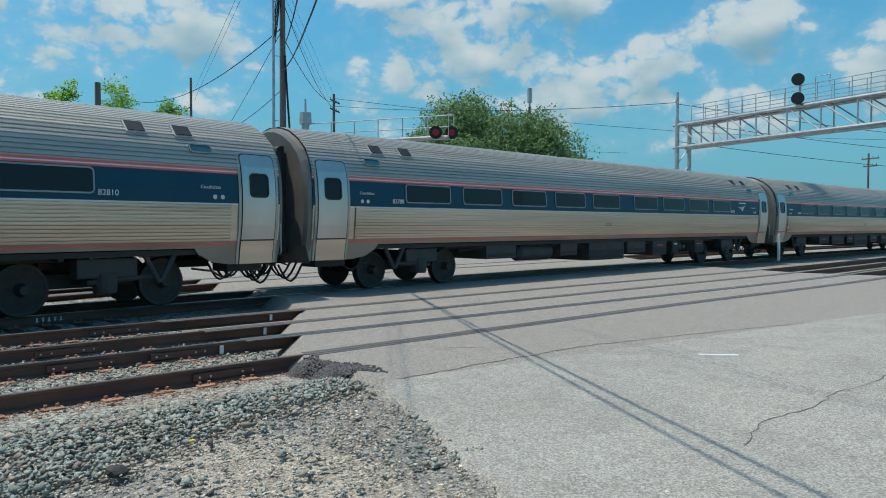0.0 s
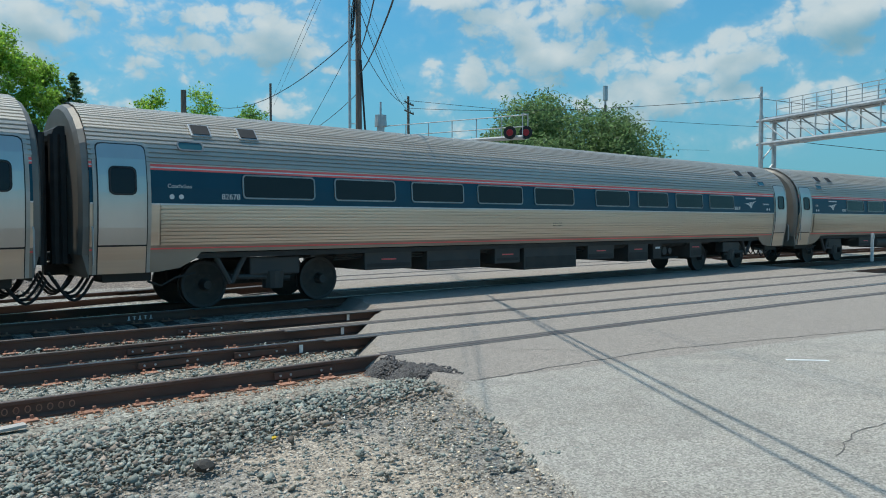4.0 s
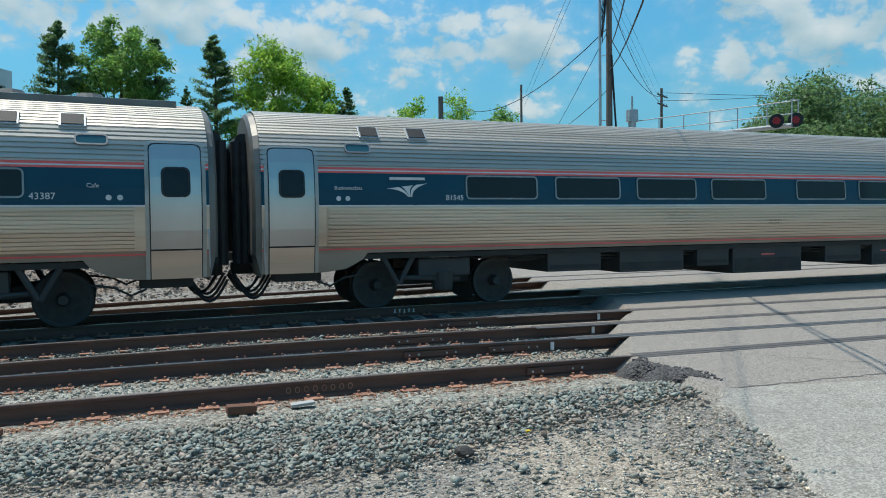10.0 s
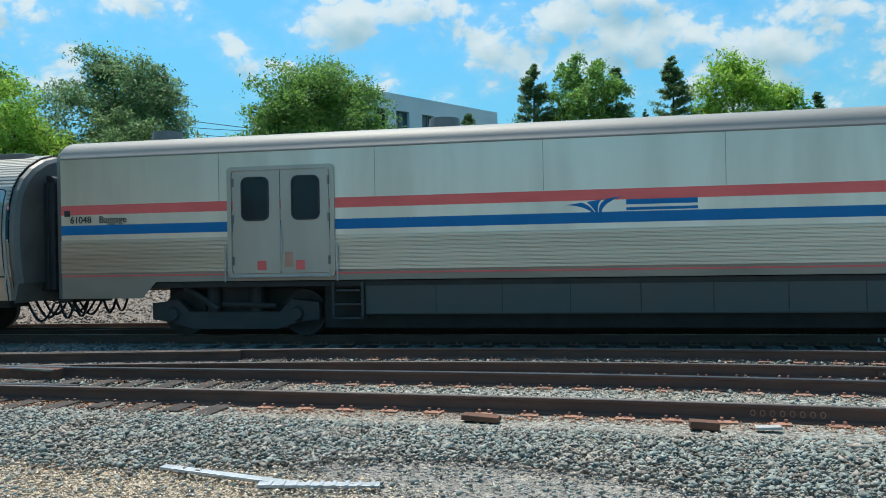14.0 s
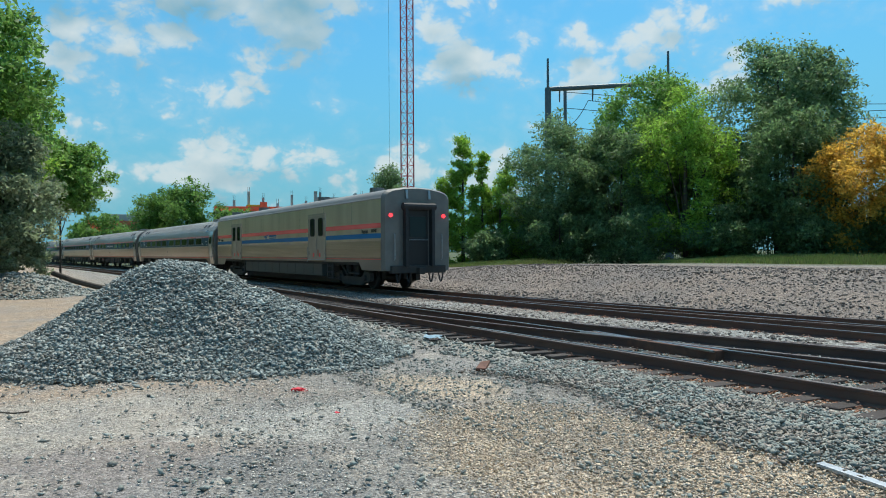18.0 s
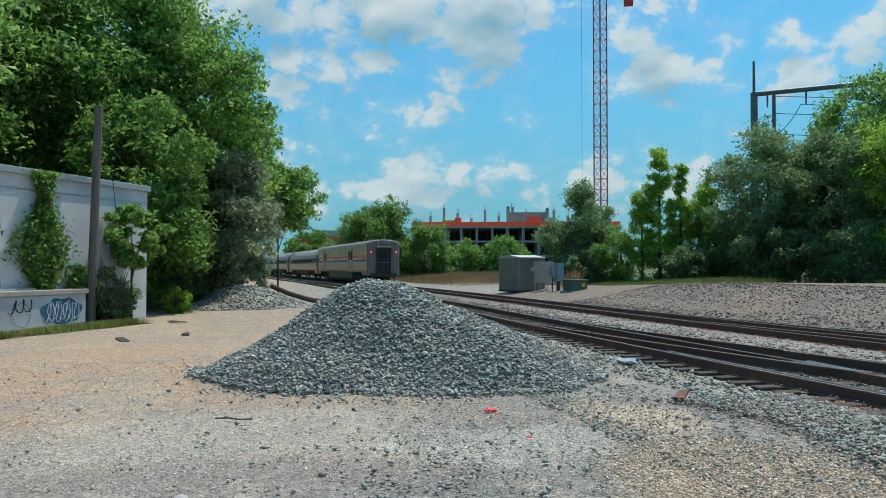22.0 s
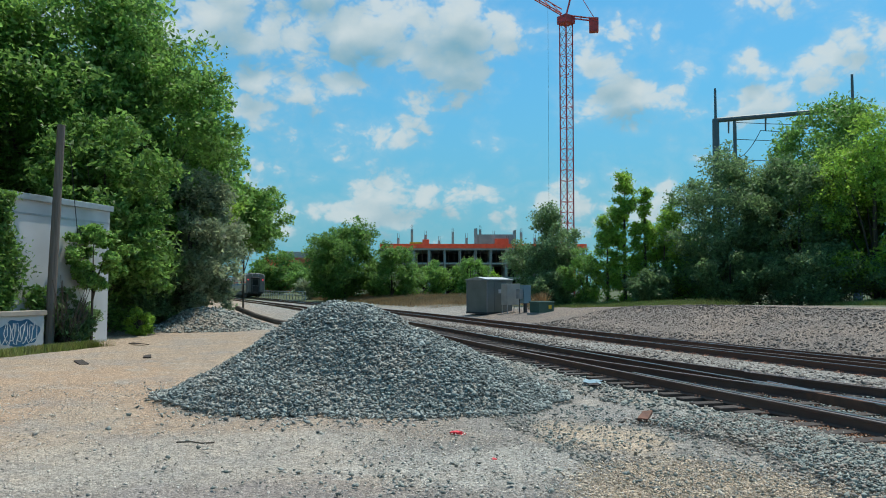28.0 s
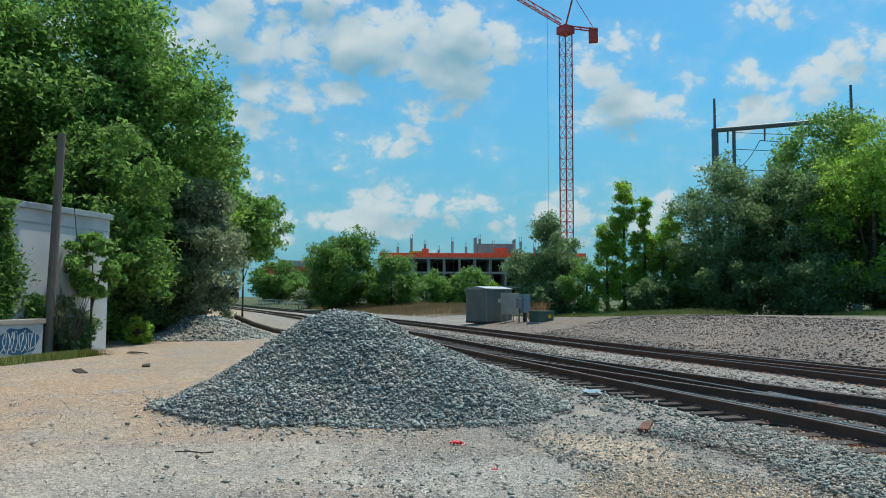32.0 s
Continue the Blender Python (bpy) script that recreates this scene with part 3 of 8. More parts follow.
def slab_xz(bm, pts, y0, y1, hole=None):
    """A plate in the x-z plane from an outline, with depth, with a hole of as many points or none."""
    o0 = [bm.verts.new((x, y0, z)) for x, z in pts]
    o1 = [bm.verts.new((x, y1, z)) for x, z in pts]
    n = len(pts)
    for k in range(n):
        bm.faces.new((o0[k], o0[(k + 1) % n], o1[(k + 1) % n], o1[k]))
    if hole:
        h0 = [bm.verts.new((x, y0, z)) for x, z in hole]
        h1 = [bm.verts.new((x, y1, z)) for x, z in hole]
        for k in range(n):
            j = (k + 1) % n
            bm.faces.new((h0[j], h0[k], h1[k], h1[j]))
            bm.faces.new((o0[j], o0[k], h0[k], h0[j]))
            bm.faces.new((o1[k], o1[j], h1[j], h1[k]))
    else:
        bm.faces.new(o0[::-1])
        bm.faces.new(o1)
    bmesh.ops.recalc_face_normals(bm, faces=bm.faces[:])
    return bm


def lettering(name, text, size, mat, parent, m, extrude=.004, align="LEFT"):
    cu = bpy.data.curves.new(name, "FONT")
    cu.body, cu.size, cu.extrude, cu.align_x = text, size, extrude, align
    tmp = new("tmp", cu)
    dg = bpy.context.evaluated_depsgraph_get()
    me = bpy.data.meshes.new_from_object(tmp.evaluated_get(dg))
    bpy.data.objects.remove(tmp)
    me.materials.clear()
    me.materials.append(mat)
    ob = new(name, me)
    ob.parent = parent
    ob.matrix_basis = m
    return ob

# ---- plan of the tracks ----
RAIL_TOP = 0.21
_tx = np.array([-260, -190, -168, -148, -128, -112, -92, -77, -67, -57, -47, -37, -30, -21, -12, -6, 0, 5, 10, 20, 35, 60, 90, 140, 220.])
_ty = np.array([-6, -.5, 1.3, 2.9, 4.5, 6.3, 8.1, 9.7, 10.6, 11.4, 12.05, 12.45, 12.7, 13.05, 13.7, 14.2, 14.75, 15.1, 15.3, 15.45, 15.3, 14.5, 13, 9, 2.])
_gx = np.arange(-280, 240, .5)
_k = np.exp(-.5 * (np.arange(-24, 25) / 8.0) ** 2)
_gy = np.convolve(np.pad(np.interp(_gx, _tx, _ty), 24, mode="edge"), _k / _k.sum(), mode="valid")


def smooth_line(xs, ys, sigma=2.0):
    g = np.arange(-280, 240, .5)
    k = np.exp(-.5 * (np.arange(-16, 17) * .5 / sigma) ** 2)
    v = np.convolve(np.pad(np.interp(g, xs, ys), 16, mode="edge"), k / k.sum(), mode="valid")
    return lambda x: float(np.interp(x, g, v))


def main_y(x):
    return float(np.interp(x, _gx, _gy))


_far = [-260, -200, -150, -100, -70, -50, -35]
_par = [main_y(x) - 5.4 for x in _far]
rail_a = smooth_line(_far + [-20, -10, -5, 0, 3, 6, 9, 12, 16, 22, 60, 140, 220], _par + [7.25, 7.55, 7.8, 7.93, 7.85, 7.7, 7.6, 7.5, 7.25, 6.8, 5.6, 1, -6])
rail_b = smooth_line(_far + [-20, -10, -5, 0, 3, 6, 9, 12, 16, 22, 60, 140, 220], [p + 1.5 for p in _par] + [8.75, 9.02, 9.3, 9.58, 9.45, 9.25, 9.0, 8.85, 8.5, 8.1, 7.1, 2.5, -4.5])
rail_d = smooth_line(_far + [-21, -12, -8, -4, 0, 4, 9, 16, 25, 60, 140, 220], [p + 1.5 for p in _par] + [8.8, 10.05, 10.95, 11.75, 12.1, 12.1, 11.75, 11.5, 11.0, 10.6, 6, -1])


def rail_c(x):
    return rail_d(x) - 1.5


def side_y(x):
    """Offset of the far siding that leaves the main line."""
    return main_y(x) + float(np.interp(x, [-27, -18, -10, 0, 10, 30, 200], [0, .45, 1.1, 2.6, 4.2, 4.6, 4.6]))


def sstep(v):
    v = np.clip(v, 0, 1)
    return v * v * (3 - 2 * v)


def ground_z(x, y):
    """Height of the ground, over arrays."""
    x, y = np.asarray(x, float), np.asarray(y, float)
    t = np.interp(x, _gx, _gy)
    h = np.interp(x, [-140, -60, -46, -38, -30, -4, 2, 5, 9], [.3, .4, .5, .8, 1.05, 1.05, .6, .25, .1])
    z = sstep((y - t - 2.2) / 6.5) * h
    z = z + .15 * sstep((x - .5) / 3.0) * sstep((6.9 - y) / .7)
    z = z - .05 * sstep((y - 6.8) / .6) * (1 - sstep((y - t - 2.0) / .6))
    z = z + .05 * sstep((7.4 - np.abs(y - 7)) / 2) * sstep((-6 - x) / 4) * sstep((5.5 - y) / 2)
    return z


def axis(lo, hi, near, step):
    v = list(np.arange(-near, near + .01, step))
    d, p = step, near
    while p < max(hi, -lo):
        d *= 1.25
        p += d
        v += [p, -p]
    return np.array(sorted(q for q in v if lo <= q <= hi))


def build_ground():
    xs, ys = axis(-2500, 2500, 60, .5), axis(-2500, 2500, 60, .5)
    X, Y = np.meshgrid(xs, ys, indexing="ij")
    Z = ground_z(X, Y)
    amp = np.where((np.abs(X) < 30) & (np.abs(Y) < 30), .015, 0)
    Z = Z + amp * (np.sin(X * 2.3 + Y * 1.1) * np.cos(Y * 1.9 - X * .7))
    n, m = X.shape
    idx = np.arange(n * m).reshape(n, m)
    f = np.stack([idx[:-1, :-1], idx[1:, :-1], idx[1:, 1:], idx[:-1, 1:]], -1).reshape(-1, 4)
    g = raw("ground", np.stack([X, Y, Z], -1).reshape(-1, 3), f, M["ground"], smooth=True)
    tagged(g, "tan dirt yard and grey stone dust beside the tracks", "ground", kind="structure")


build_ground()


def strip(name, y0, y1, zf, xs, mat, label, category, wob=.12, rise=None, parent=None):
    """A bed of material that lies on the ground between two curves, with ragged edges."""
    rng = random.Random(name)
    vs, fs = [], []
    nw = 9
    for i, x in enumerate(xs):
        z = zf(x) if callable(zf) else zf
        a, b = y0(x) + rng.uniform(-wob, wob), y1(x) + rng.uniform(-wob, wob)
        for k in range(nw):
            t = k / (nw - 1)
            y = a + (b - a) * t
            zz = float(ground_z(x, y)) + z * min(1, 5 * t, 5 * (1 - t)) - (.03 if k in (0, nw - 1) else 0)
            vs.append((x, y, zz))
    for i in range(len(xs) - 1):
        for k in range(nw - 1):
            a = i * nw + k
            fs.append((a, a + nw, a + nw + 1, a + 1))
    ob = raw(name, vs, fs, mat, parent, smooth=True)
    if category:
        tagged(ob, label, category, kind="structure")
    return ob


XS = list(np.arange(-90, 8.2, .6))
strip("ballast_bed_near", lambda x: rail_a(x) - (1.9 if x > -12 else 1.4), lambda x: max(rail_d(x), rail_b(x)) + .85, lambda x: float(np.interp(x, [-9, -5], [.022, .075])), list(np.arange(-90, 5.4, .6)), M["ballast_bed"],
      "blue-grey crushed stone bed under the near tracks", "ballast")
strip("ballast_bed_main", lambda x: max(rail_d(x), rail_b(x)) + .8, lambda x: side_y(x) + 1.9, .085, XS, M["bed_main"],
      "grey-brown crushed stone bed under the main line", "ballast")
strip("gravel_bank", lambda x: side_y(x) + 1.7, lambda x: side_y(x) + 14, .05, list(np.arange(-48, 8.2, .8)), M["berm"],
      "brown gravel bank rising beyond the main line", "gravel bank", wob=.4)
strip("ballast_bed_far", lambda x: rail_b(x) + .7, lambda x: side_y(x) + 1.9, .08, list(np.arange(26.5, 140, 1.5)), M["ballast_bed"],
      "grey crushed stone bed past the crossing", "ballast")
strip("ballast_bed_far_near", lambda x: rail_a(x) - 1.6, lambda x: rail_b(x) + .75, .07, list(np.arange(26.5, 140, 1.5)), M["ballast_bed"],
      "grey crushed stone bed past the crossing", "ballast")


# ---- the road over the tracks ----
ROAD = [(1.4, -30), (2.0, -4), (2.75, 1.2), (3.4, 2.9), (4.25, 4.5), (4.95, 5.8), (5.25, 7.75), (6.1, 9.2), (7.0, 10.6), (8.1, 11.9), (8.9, 14.0), (9.6, 17),
        (11, 26), (14, 60), (60, 60), (40, 28), (28, 15.5), (26.2, 9.5), (27, 5), (34, 1), (60, -8), (60, -30)]


def build_road():
    rng = random.Random(4)
    pts = []
    for i, p in enumerate(ROAD):
        q = ROAD[(i + 1) % len(ROAD)]
        n = max(1, int(math.dist(p, q) / .35)) if i < 12 else 1
        for k in range(n):
            t = k / n
            w = .07 if 1 <= i < 12 else 0
            pts.append((p[0] + (q[0] - p[0]) * t + rng.uniform(-w, w), p[1] + (q[1] - p[1]) * t + rng.uniform(-w, w)))
    bm = B()
    top = [bm.verts.new((x, y, .2)) for x, y in pts]
    low = [bm.verts.new((x + (-.35 if x < 12 else 0), y, -.05)) for x, y in pts]
    bm.faces.new(top)
    for k in range(len(pts)):
        j = (k + 1) % len(pts)
        bm.faces.new((low[k], low[j], top[j], top[k]))
    bmesh.ops.recalc_face_normals(bm, faces=bm.faces[:])
    road = part("road", bm, M["asphalt"])
    tagged(road, "old pale asphalt road over the level crossing", "road", kind="structure")
    # dark crumbled asphalt ramp by the near rail
    gx, gy = np.linspace(4.4, 5.45, 40), np.linspace(5.75, 7.7, 64)
    X, Y = np.meshgrid(gx, gy, indexing="ij")
    rn = np.random.RandomState(6)
    edge = 4.66 + .30 * ((6.95 - Y) / .9) ** 2 + .05 * np.sin(Y * 9)
    Z = .215 * sstep((X - edge) / .42) - .02 + .012 * rn.uniform(-1, 1, X.shape)
    Z = Z - .03 * sstep((X - 5.12 - .12 * np.sin(Y * 3.1) + .25 * sstep((6.4 - Y) / .5)) / .14)
    idx = np.arange(X.size).reshape(X.shape)
    f = np.stack([idx[:-1, :-1], idx[1:, :-1], idx[1:, 1:], idx[:-1, 1:]], -1).reshape(-1, 4)
    raw("asphalt_fillet", np.stack([X, Y, Z + .015], -1).reshape(-1, 3), f, M["crumbled"], road, "dark crumbled asphalt ramp beside the rail")
    # sawn joint, cracks, white mark
    def seam(name, pts, w, mat, label):
        bm = B()
        r = random.Random(name)
        dense = []
        for a, b in zip(pts, pts[1:]):
            n = max(2, int(math.dist(a, b) / .12))
            dense += [(a[0] + (b[0] - a[0]) * k / n + r.uniform(-.025, .025), a[1] + (b[1] - a[1]) * k / n + r.uniform(-.025, .025)) for k in range(n)]
        rows = []
        for x, y in dense:
            ww = w * r.uniform(.4, 1.2)
            rows.append((bm.verts.new((x, y - ww / 2, .2035)), bm.verts.new((x, y + ww / 2, .2035))))
        for p, q in zip(rows, rows[1:]):
            bm.faces.new((p[0], q[0], q[1], p[1]))
        return part(name, bm, mat, road, label)
    seam("joint", [(5.1, 5.85), (6.6, 5.8), (8.4, 5.7), (10.5, 5.2), (13, 4.5)], .03, M["crack"], "dark paving joint")
    seam("crack", [(5.4, 2.3), (6.2, 2.5), (7.0, 2.35), (7.8, 2.45), (8.6, 2.3), (9.3, 2.35), (11, 2.0)], .013, M["crack"], "jagged crack")
    seam("crack", [(6.3, 8.0), (6.9, 6.9), (7.6, 6.2)], .015, M["crack"], "thin crack")
    bm = B()
    box(bm, -.24, .24, -.035, .035, .2, .2045)
    mk = part("paint_mark", bm, M["white"], road, "short worn white paint mark")
    mk.matrix_basis = pose(8.97, 4.17, 0, 0, 0, -48)
    return road


road = build_road()

# ---- rails ----
RAIL_PROF = [(-.07, .03), (.07, .03), (.07, .045), (.012, .065), (.012, .165), (.036, .175), (.036, .205), (-.036, .205), (-.036, .175), (-.012, .165), (-.012, .065), (-.07, .045)]


def rail(name, fy, x0, x1, parent, head, step=.8, label=""):
    xs = np.arange(x0, x1 + .01, step)
    path = [(float(x), fy(float(x)), 0) for x in xs]
    r = part(name, sweep(B(), path, RAIL_PROF), M["rail"], parent, label)
    bm = sweep(B(), path, [(-.03, .204), (.03, .204), (.026, .2105), (-.026, .2105)])
    part("running_surface", bm, head, r, "bright worn rail head" if head == M["railtop"] else "")
    return r


near_track = thing("railway_track", pose(0, 0, 0), "rusty near track running over the level crossing", "railway track", "tracks", "structure")
turnout = thing("railway_turnout", pose(0, 0, 0), "rusty diverging track with a switch frog", "railway turnout", "tracks", "structure")
main_line = thing("railway_track", pose(0, 0, 0), "main line track under the passing train", "railway track", "tracks", "structure")
siding = thing("railway_turnout", pose(0, 0, 0), "far siding leaving the main line", "railway turnout", "tracks", "structure")
rail("rail", rail_a, -200, 140, near_track, M["railtop_dull"])
rail("rail", rail_b, -200, 140, near_track, M["railtop"])
rail("rail", rail_c, -20.5, 140, turnout, M["railtop_dull"])
rail("rail", rail_d, -21.5, 140, turnout, M["railtop_dull"])
rail("rail", lambda x: main_y(x) - .75, -255, 200, main_line, M["railtop"])
rail("rail", lambda x: main_y(x) + .75, -255, 200, main_line, M["railtop"])
rail("rail", lambda x: side_y(x) - .75, -20, 140, siding, M["railtop_dull"])
rail("rail", lambda x: side_y(x) + .75, -24, 140, siding, M["railtop_dull"])
rail("guard_rail", lambda x: rail_a(x) + .13, -13.5, -6.5, near_track, M["railtop"])
rail("guard_rail", lambda x: rail_d(x) - .13, -13.0, -6.0, turnout, M["railtop_dull"])
# frog casting where the two inner rails cross
bm = B()
box(bm, -11.6, -8.4, -.12, .12, .03, .2, .02)
frog = part("frog", bm, M["rust_metal"], turnout, "cast rusty switch frog")
frog.matrix_basis = pose(0, rail_b(-10), 0)
bm = B()
for sx in (-1, 1):
    bar(bm, (-10 - 1.6, rail_b(-10) + sx * .16, .19), (-10 + 1.6, rail_b(-10) - sx * .16, .19), .02)
part("wing_rail", bm, M["railtop"], turnout)
# flangeways in the road
for fy in (rail_a, rail_b, rail_c, rail_d, lambda x: main_y(x) - .75, lambda x: main_y(x) + .75, lambda x: side_y(x) - .75, lambda x: side_y(x) + .75):
    bm = B()
    xs = np.arange(5.3, 26.5, .6)
    sweep(bm, [(float(x), fy(float(x)) + .0, 0) for x in xs], [(-.13, .19), (.15, .19), (.15, .2055), (-.13, .2055)])
    part("flangeway", bm, M["asphalt_dark"], road, "dark gap beside a crossing rail")


# ---- timber ties and plates ----
_tr = random.Random(8)
TIES = [(-33 + i * .52 + _tr.uniform(-.05, .05), _tr.uniform(.40, .66), _tr.uniform(-1.5, 1.5)) for i in range(74)]
TIES = [q for q in TIES if q[0] < 5.0]


def ties():
    rng = random.Random(8)
    bm = B()
    box(bm, -.115, .115, -.5, .5, -.12, .03, .012)
    tie_me = mesh_of("tie", bm, M["tie"])
    plates = []
    for x, out, turn in TIES:
        lo = rail_a(x) - out
        hi = max(rail_b(x), rail_d(x) if x > -21 else 0) + .5
        t = new("tie", tie_me)
        t.parent = near_track
        t.matrix_basis = pose(x, (lo + hi) / 2, .02 if x < -4.5 else -.012, 0, 0, turn) @ Matrix.Diagonal((1, hi - lo, 1, 1))
        for f in (rail_a, rail_b, rail_c, rail_d):
            if f in (rail_c, rail_d) and x < -20:
                continue
            plates.append((x, f(x)))
    for i in range(96):
        x = -46 + i * .54
        if x > 8:
            break
        t = new("tie", tie_me)
        t.parent = main_line
        t.matrix_basis = pose(x, main_y(x), 0, 0, 0, rng.uniform(-2, 2)) @ Matrix.Diagonal((1, 2.6, 1, 1))
        plates += [(x, main_y(x) - .75), (x, main_y(x) + .75)]
    bm = B()
    for x, y in plates:
        box(bm, x - .1, x + .1, y - .2, y + .2, .028, .044)
        for sx in (-.055, .055):
            for sy in (-.095, .095):
                box(bm, x + sx - .014, x + sx + .014, y + sy - .016, y + sy + .016, .044, .075)
    p = part("tie_plates", bm, M["plate"], near_track, "rusty tie plates with spikes")
    tagged(p, kind="stuff")
    # joint bars, bolts and paint marks on the rails
    for x, f in ((4.2, rail_a), (3.2, rail_b), (4.4, rail_b), (4.6, rail_d), (3.4, rail_c)):
        y = f(x) - .014
        bm = B()
        box(bm, x - .4, x + .4, y - .022, y, .075, .155, .006)
        jb = part("joint_bar", bm, M["rail"], near_track)
        bm = B()
        for k in (-.33, -.2, .2, .33):
            bar(bm, (x + k, y - .035, .115), (x + k, y - .02, .115), .014, None, 8)
        part("bolt", bm, M["galv"], jb, "worn bright joint bolts")
    for x, f in ((4.95, rail_b), (6.3, rail_c), (7.3, rail_d)):
        bm = B()
        box(bm, x - .028, x + .028, f(x) - .05, f(x) - .042, .06, .17)
        part("paint_mark", bm, M["white"], near_track, "white paint stroke on the rail web")
    # cast numbers on the rail web, too faint to read
    bm = B()
    for k in range(8):
        x = 1.05 + k * .095
        slab_xz(bm, [(x + .028 * math.cos(a), .115 + .036 * math.sin(a)) for a in np.linspace(0, math.tau, 10, endpoint=False)], rail_a(x) - .0165, rail_a(x) - .0115,
                [(x + .018 * math.cos(a), .115 + .026 * math.sin(a)) for a in np.linspace(0, math.tau, 10, endpoint=False)])
    part("raised_mark", bm, M["plate"], near_track, "faint raised marks on the rail web")


ties()


# ---- loose stones ----
OCT = np.array([(1, 0, 0), (-1, 0, 0), (0, 1, 0), (0, -1, 0), (0, 0, 1), (0, 0, -1)], float)
OCT_F = np.array([(0, 2, 4), (2, 1, 4), (1, 3, 4), (3, 0, 4), (2, 0, 5), (1, 2, 5), (3, 1, 5), (0, 3, 5)])


TET = np.array([(1, 0, -.3), (-.6, .9, -.3), (-.6, -.9, -.3), (0, 0, .8)], float)
TET_F = np.array([(0, 1, 3), (1, 2, 3), (2, 0, 3), (0, 2, 1)])


def stones(name, P, size, mat, label, category="stones", seed=1, flat=.65, parent=None, base=None):
    """Many angular stones at the points P, joined."""
    r = np.random.RandomState(seed)
    n = len(P)
    shape, faces = base or (OCT, OCT_F)
    k = len(shape)
    v = shape[None] * r.uniform(.5, 1.3, (n, k, 1)) + r.uniform(-.28, .28, (n, k, 3))
    s = size * np.clip(r.lognormal(0, .35, n), .4, 2.2)
    v = v * (s[:, None, None] / 2) * np.stack([r.uniform(.8, 1.5, n), np.ones(n), r.uniform(flat * .7, flat * 1.2, n)], -1)[:, None]
    a, t = r.uniform(0, math.tau, n), r.uniform(-.7, .7, n)
    c, d = np.cos(t), np.sin(t)
    x, z = v[..., 0] * c[:, None] - v[..., 2] * d[:, None], v[..., 0] * d[:, None] + v[..., 2] * c[:, None]
    c, d = np.cos(a), np.sin(a)
    v = np.stack([x * c[:, None] - v[..., 1] * d[:, None], x * d[:, None] + v[..., 1] * c[:, None], z], -1)
    v = v + np.asarray(P)[:, None]
    f = (faces[None] + (np.arange(n) * k)[:, None, None]).reshape(-1, 3)
    ob = raw(name, v.reshape(-1, 3), f, mat, parent)
    return tagged(ob, label, "" if parent else category, kind="stuff")


def scatter(n, x0, x1, flo, fhi, z, seed, keep=None, power=1.0):
    r = np.random.RandomState(seed)
    x = r.uniform(x0, x1, n)
    lo, hi = np.array([flo(q) for q in x]), np.array([fhi(q) for q in x])
    y = lo + (hi - lo) * r.uniform(0, 1, n) ** power
    if keep is not None:
        k = keep(x, y, r)
        x, y = x[k], y[k]
    return np.stack([x, y, ground_z(x, y) + z + r.uniform(-.012, .02, len(x))], -1)


def off_rails(x, y, r):
    k = np.ones(len(x), bool)
    for f in (rail_a, rail_b, rail_c, rail_d):
        k &= np.abs(y - np.array([f(q) for q in x])) > .075
    return k


def off_ties(x, y, r):
    """Off the rails, and mostly off the tie ends that lie bare outside the near rail."""
    near = np.min(np.abs(x[:, None] - np.array([q[0] for q in TIES])[None]), axis=1) < .15
    a = np.array([rail_a(q) for q in x])
    return off_rails(x, y, r) & ~(near & (y > a - .62) & (r.uniform(0, 1, len(x)) < .9))


stones("ballast_stones", scatter(11000, -9.5, 4.7, lambda x: rail_a(x) - 2.7 - .35 * math.sin(x), lambda x: rail_a(x) - .15, .058, 31, power=.7), .04, M["stone_tan"],
       "brown ballast stones beside the near rail", seed=31)
stones("ballast_stones", scatter(5000, -11, 4.4, lambda x: rail_a(x) - 4.2, lambda x: rail_a(x) - 2.0, .03, 32, power=1.6), .036, M["stone"],
       "stray ballast stones on the stone dust", seed=32)
stones("ballast_stones", scatter(34000, -9.5, 4.7, lambda x: rail_a(x) - 2.35 - .35 * math.sin(x), lambda x: rail_a(x) - .15, .05, 1, off_ties, power=.8), .046, M["stone"],
       "blue-grey crushed ballast stones beside the near rail", seed=1)
stones("ballast_stones", scatter(24000, -14, 5.6, lambda x: rail_a(x) + .05, lambda x: max(rail_b(x), rail_d(x)) + .6, .078, 2, off_rails), .038, M["stone"],
       "grey ballast stones between the rails", seed=2)
stones("ballast_stones", scatter(11000, -27, -9.5, lambda x: rail_a(x) - 1.7, lambda x: rail_d(x) + 2.0, .018, 3, off_ties), .06, M["stone"],
       "blue-grey ballast stones along the curve", seed=3)
stones("ballast_stones", scatter(13000, -46, -9.0, lambda x: max(rail_d(x), rail_b(x)) + .2, lambda x: side_y(x) + 1.9, .07, 33, lambda x, y, r: (np.abs(np.abs(y - np.array([main_y(q) for q in x])) - .75) > .1)), .075, M["stone_bank"],
       "brown-grey ballast stones along the main line", seed=33)
def on_ramp(x, y, r):
    edge = 4.70 + .30 * ((6.95 - y) / .9) ** 2
    return (x > edge) & (x < 5.3 + .1 * np.sin(y * 5))


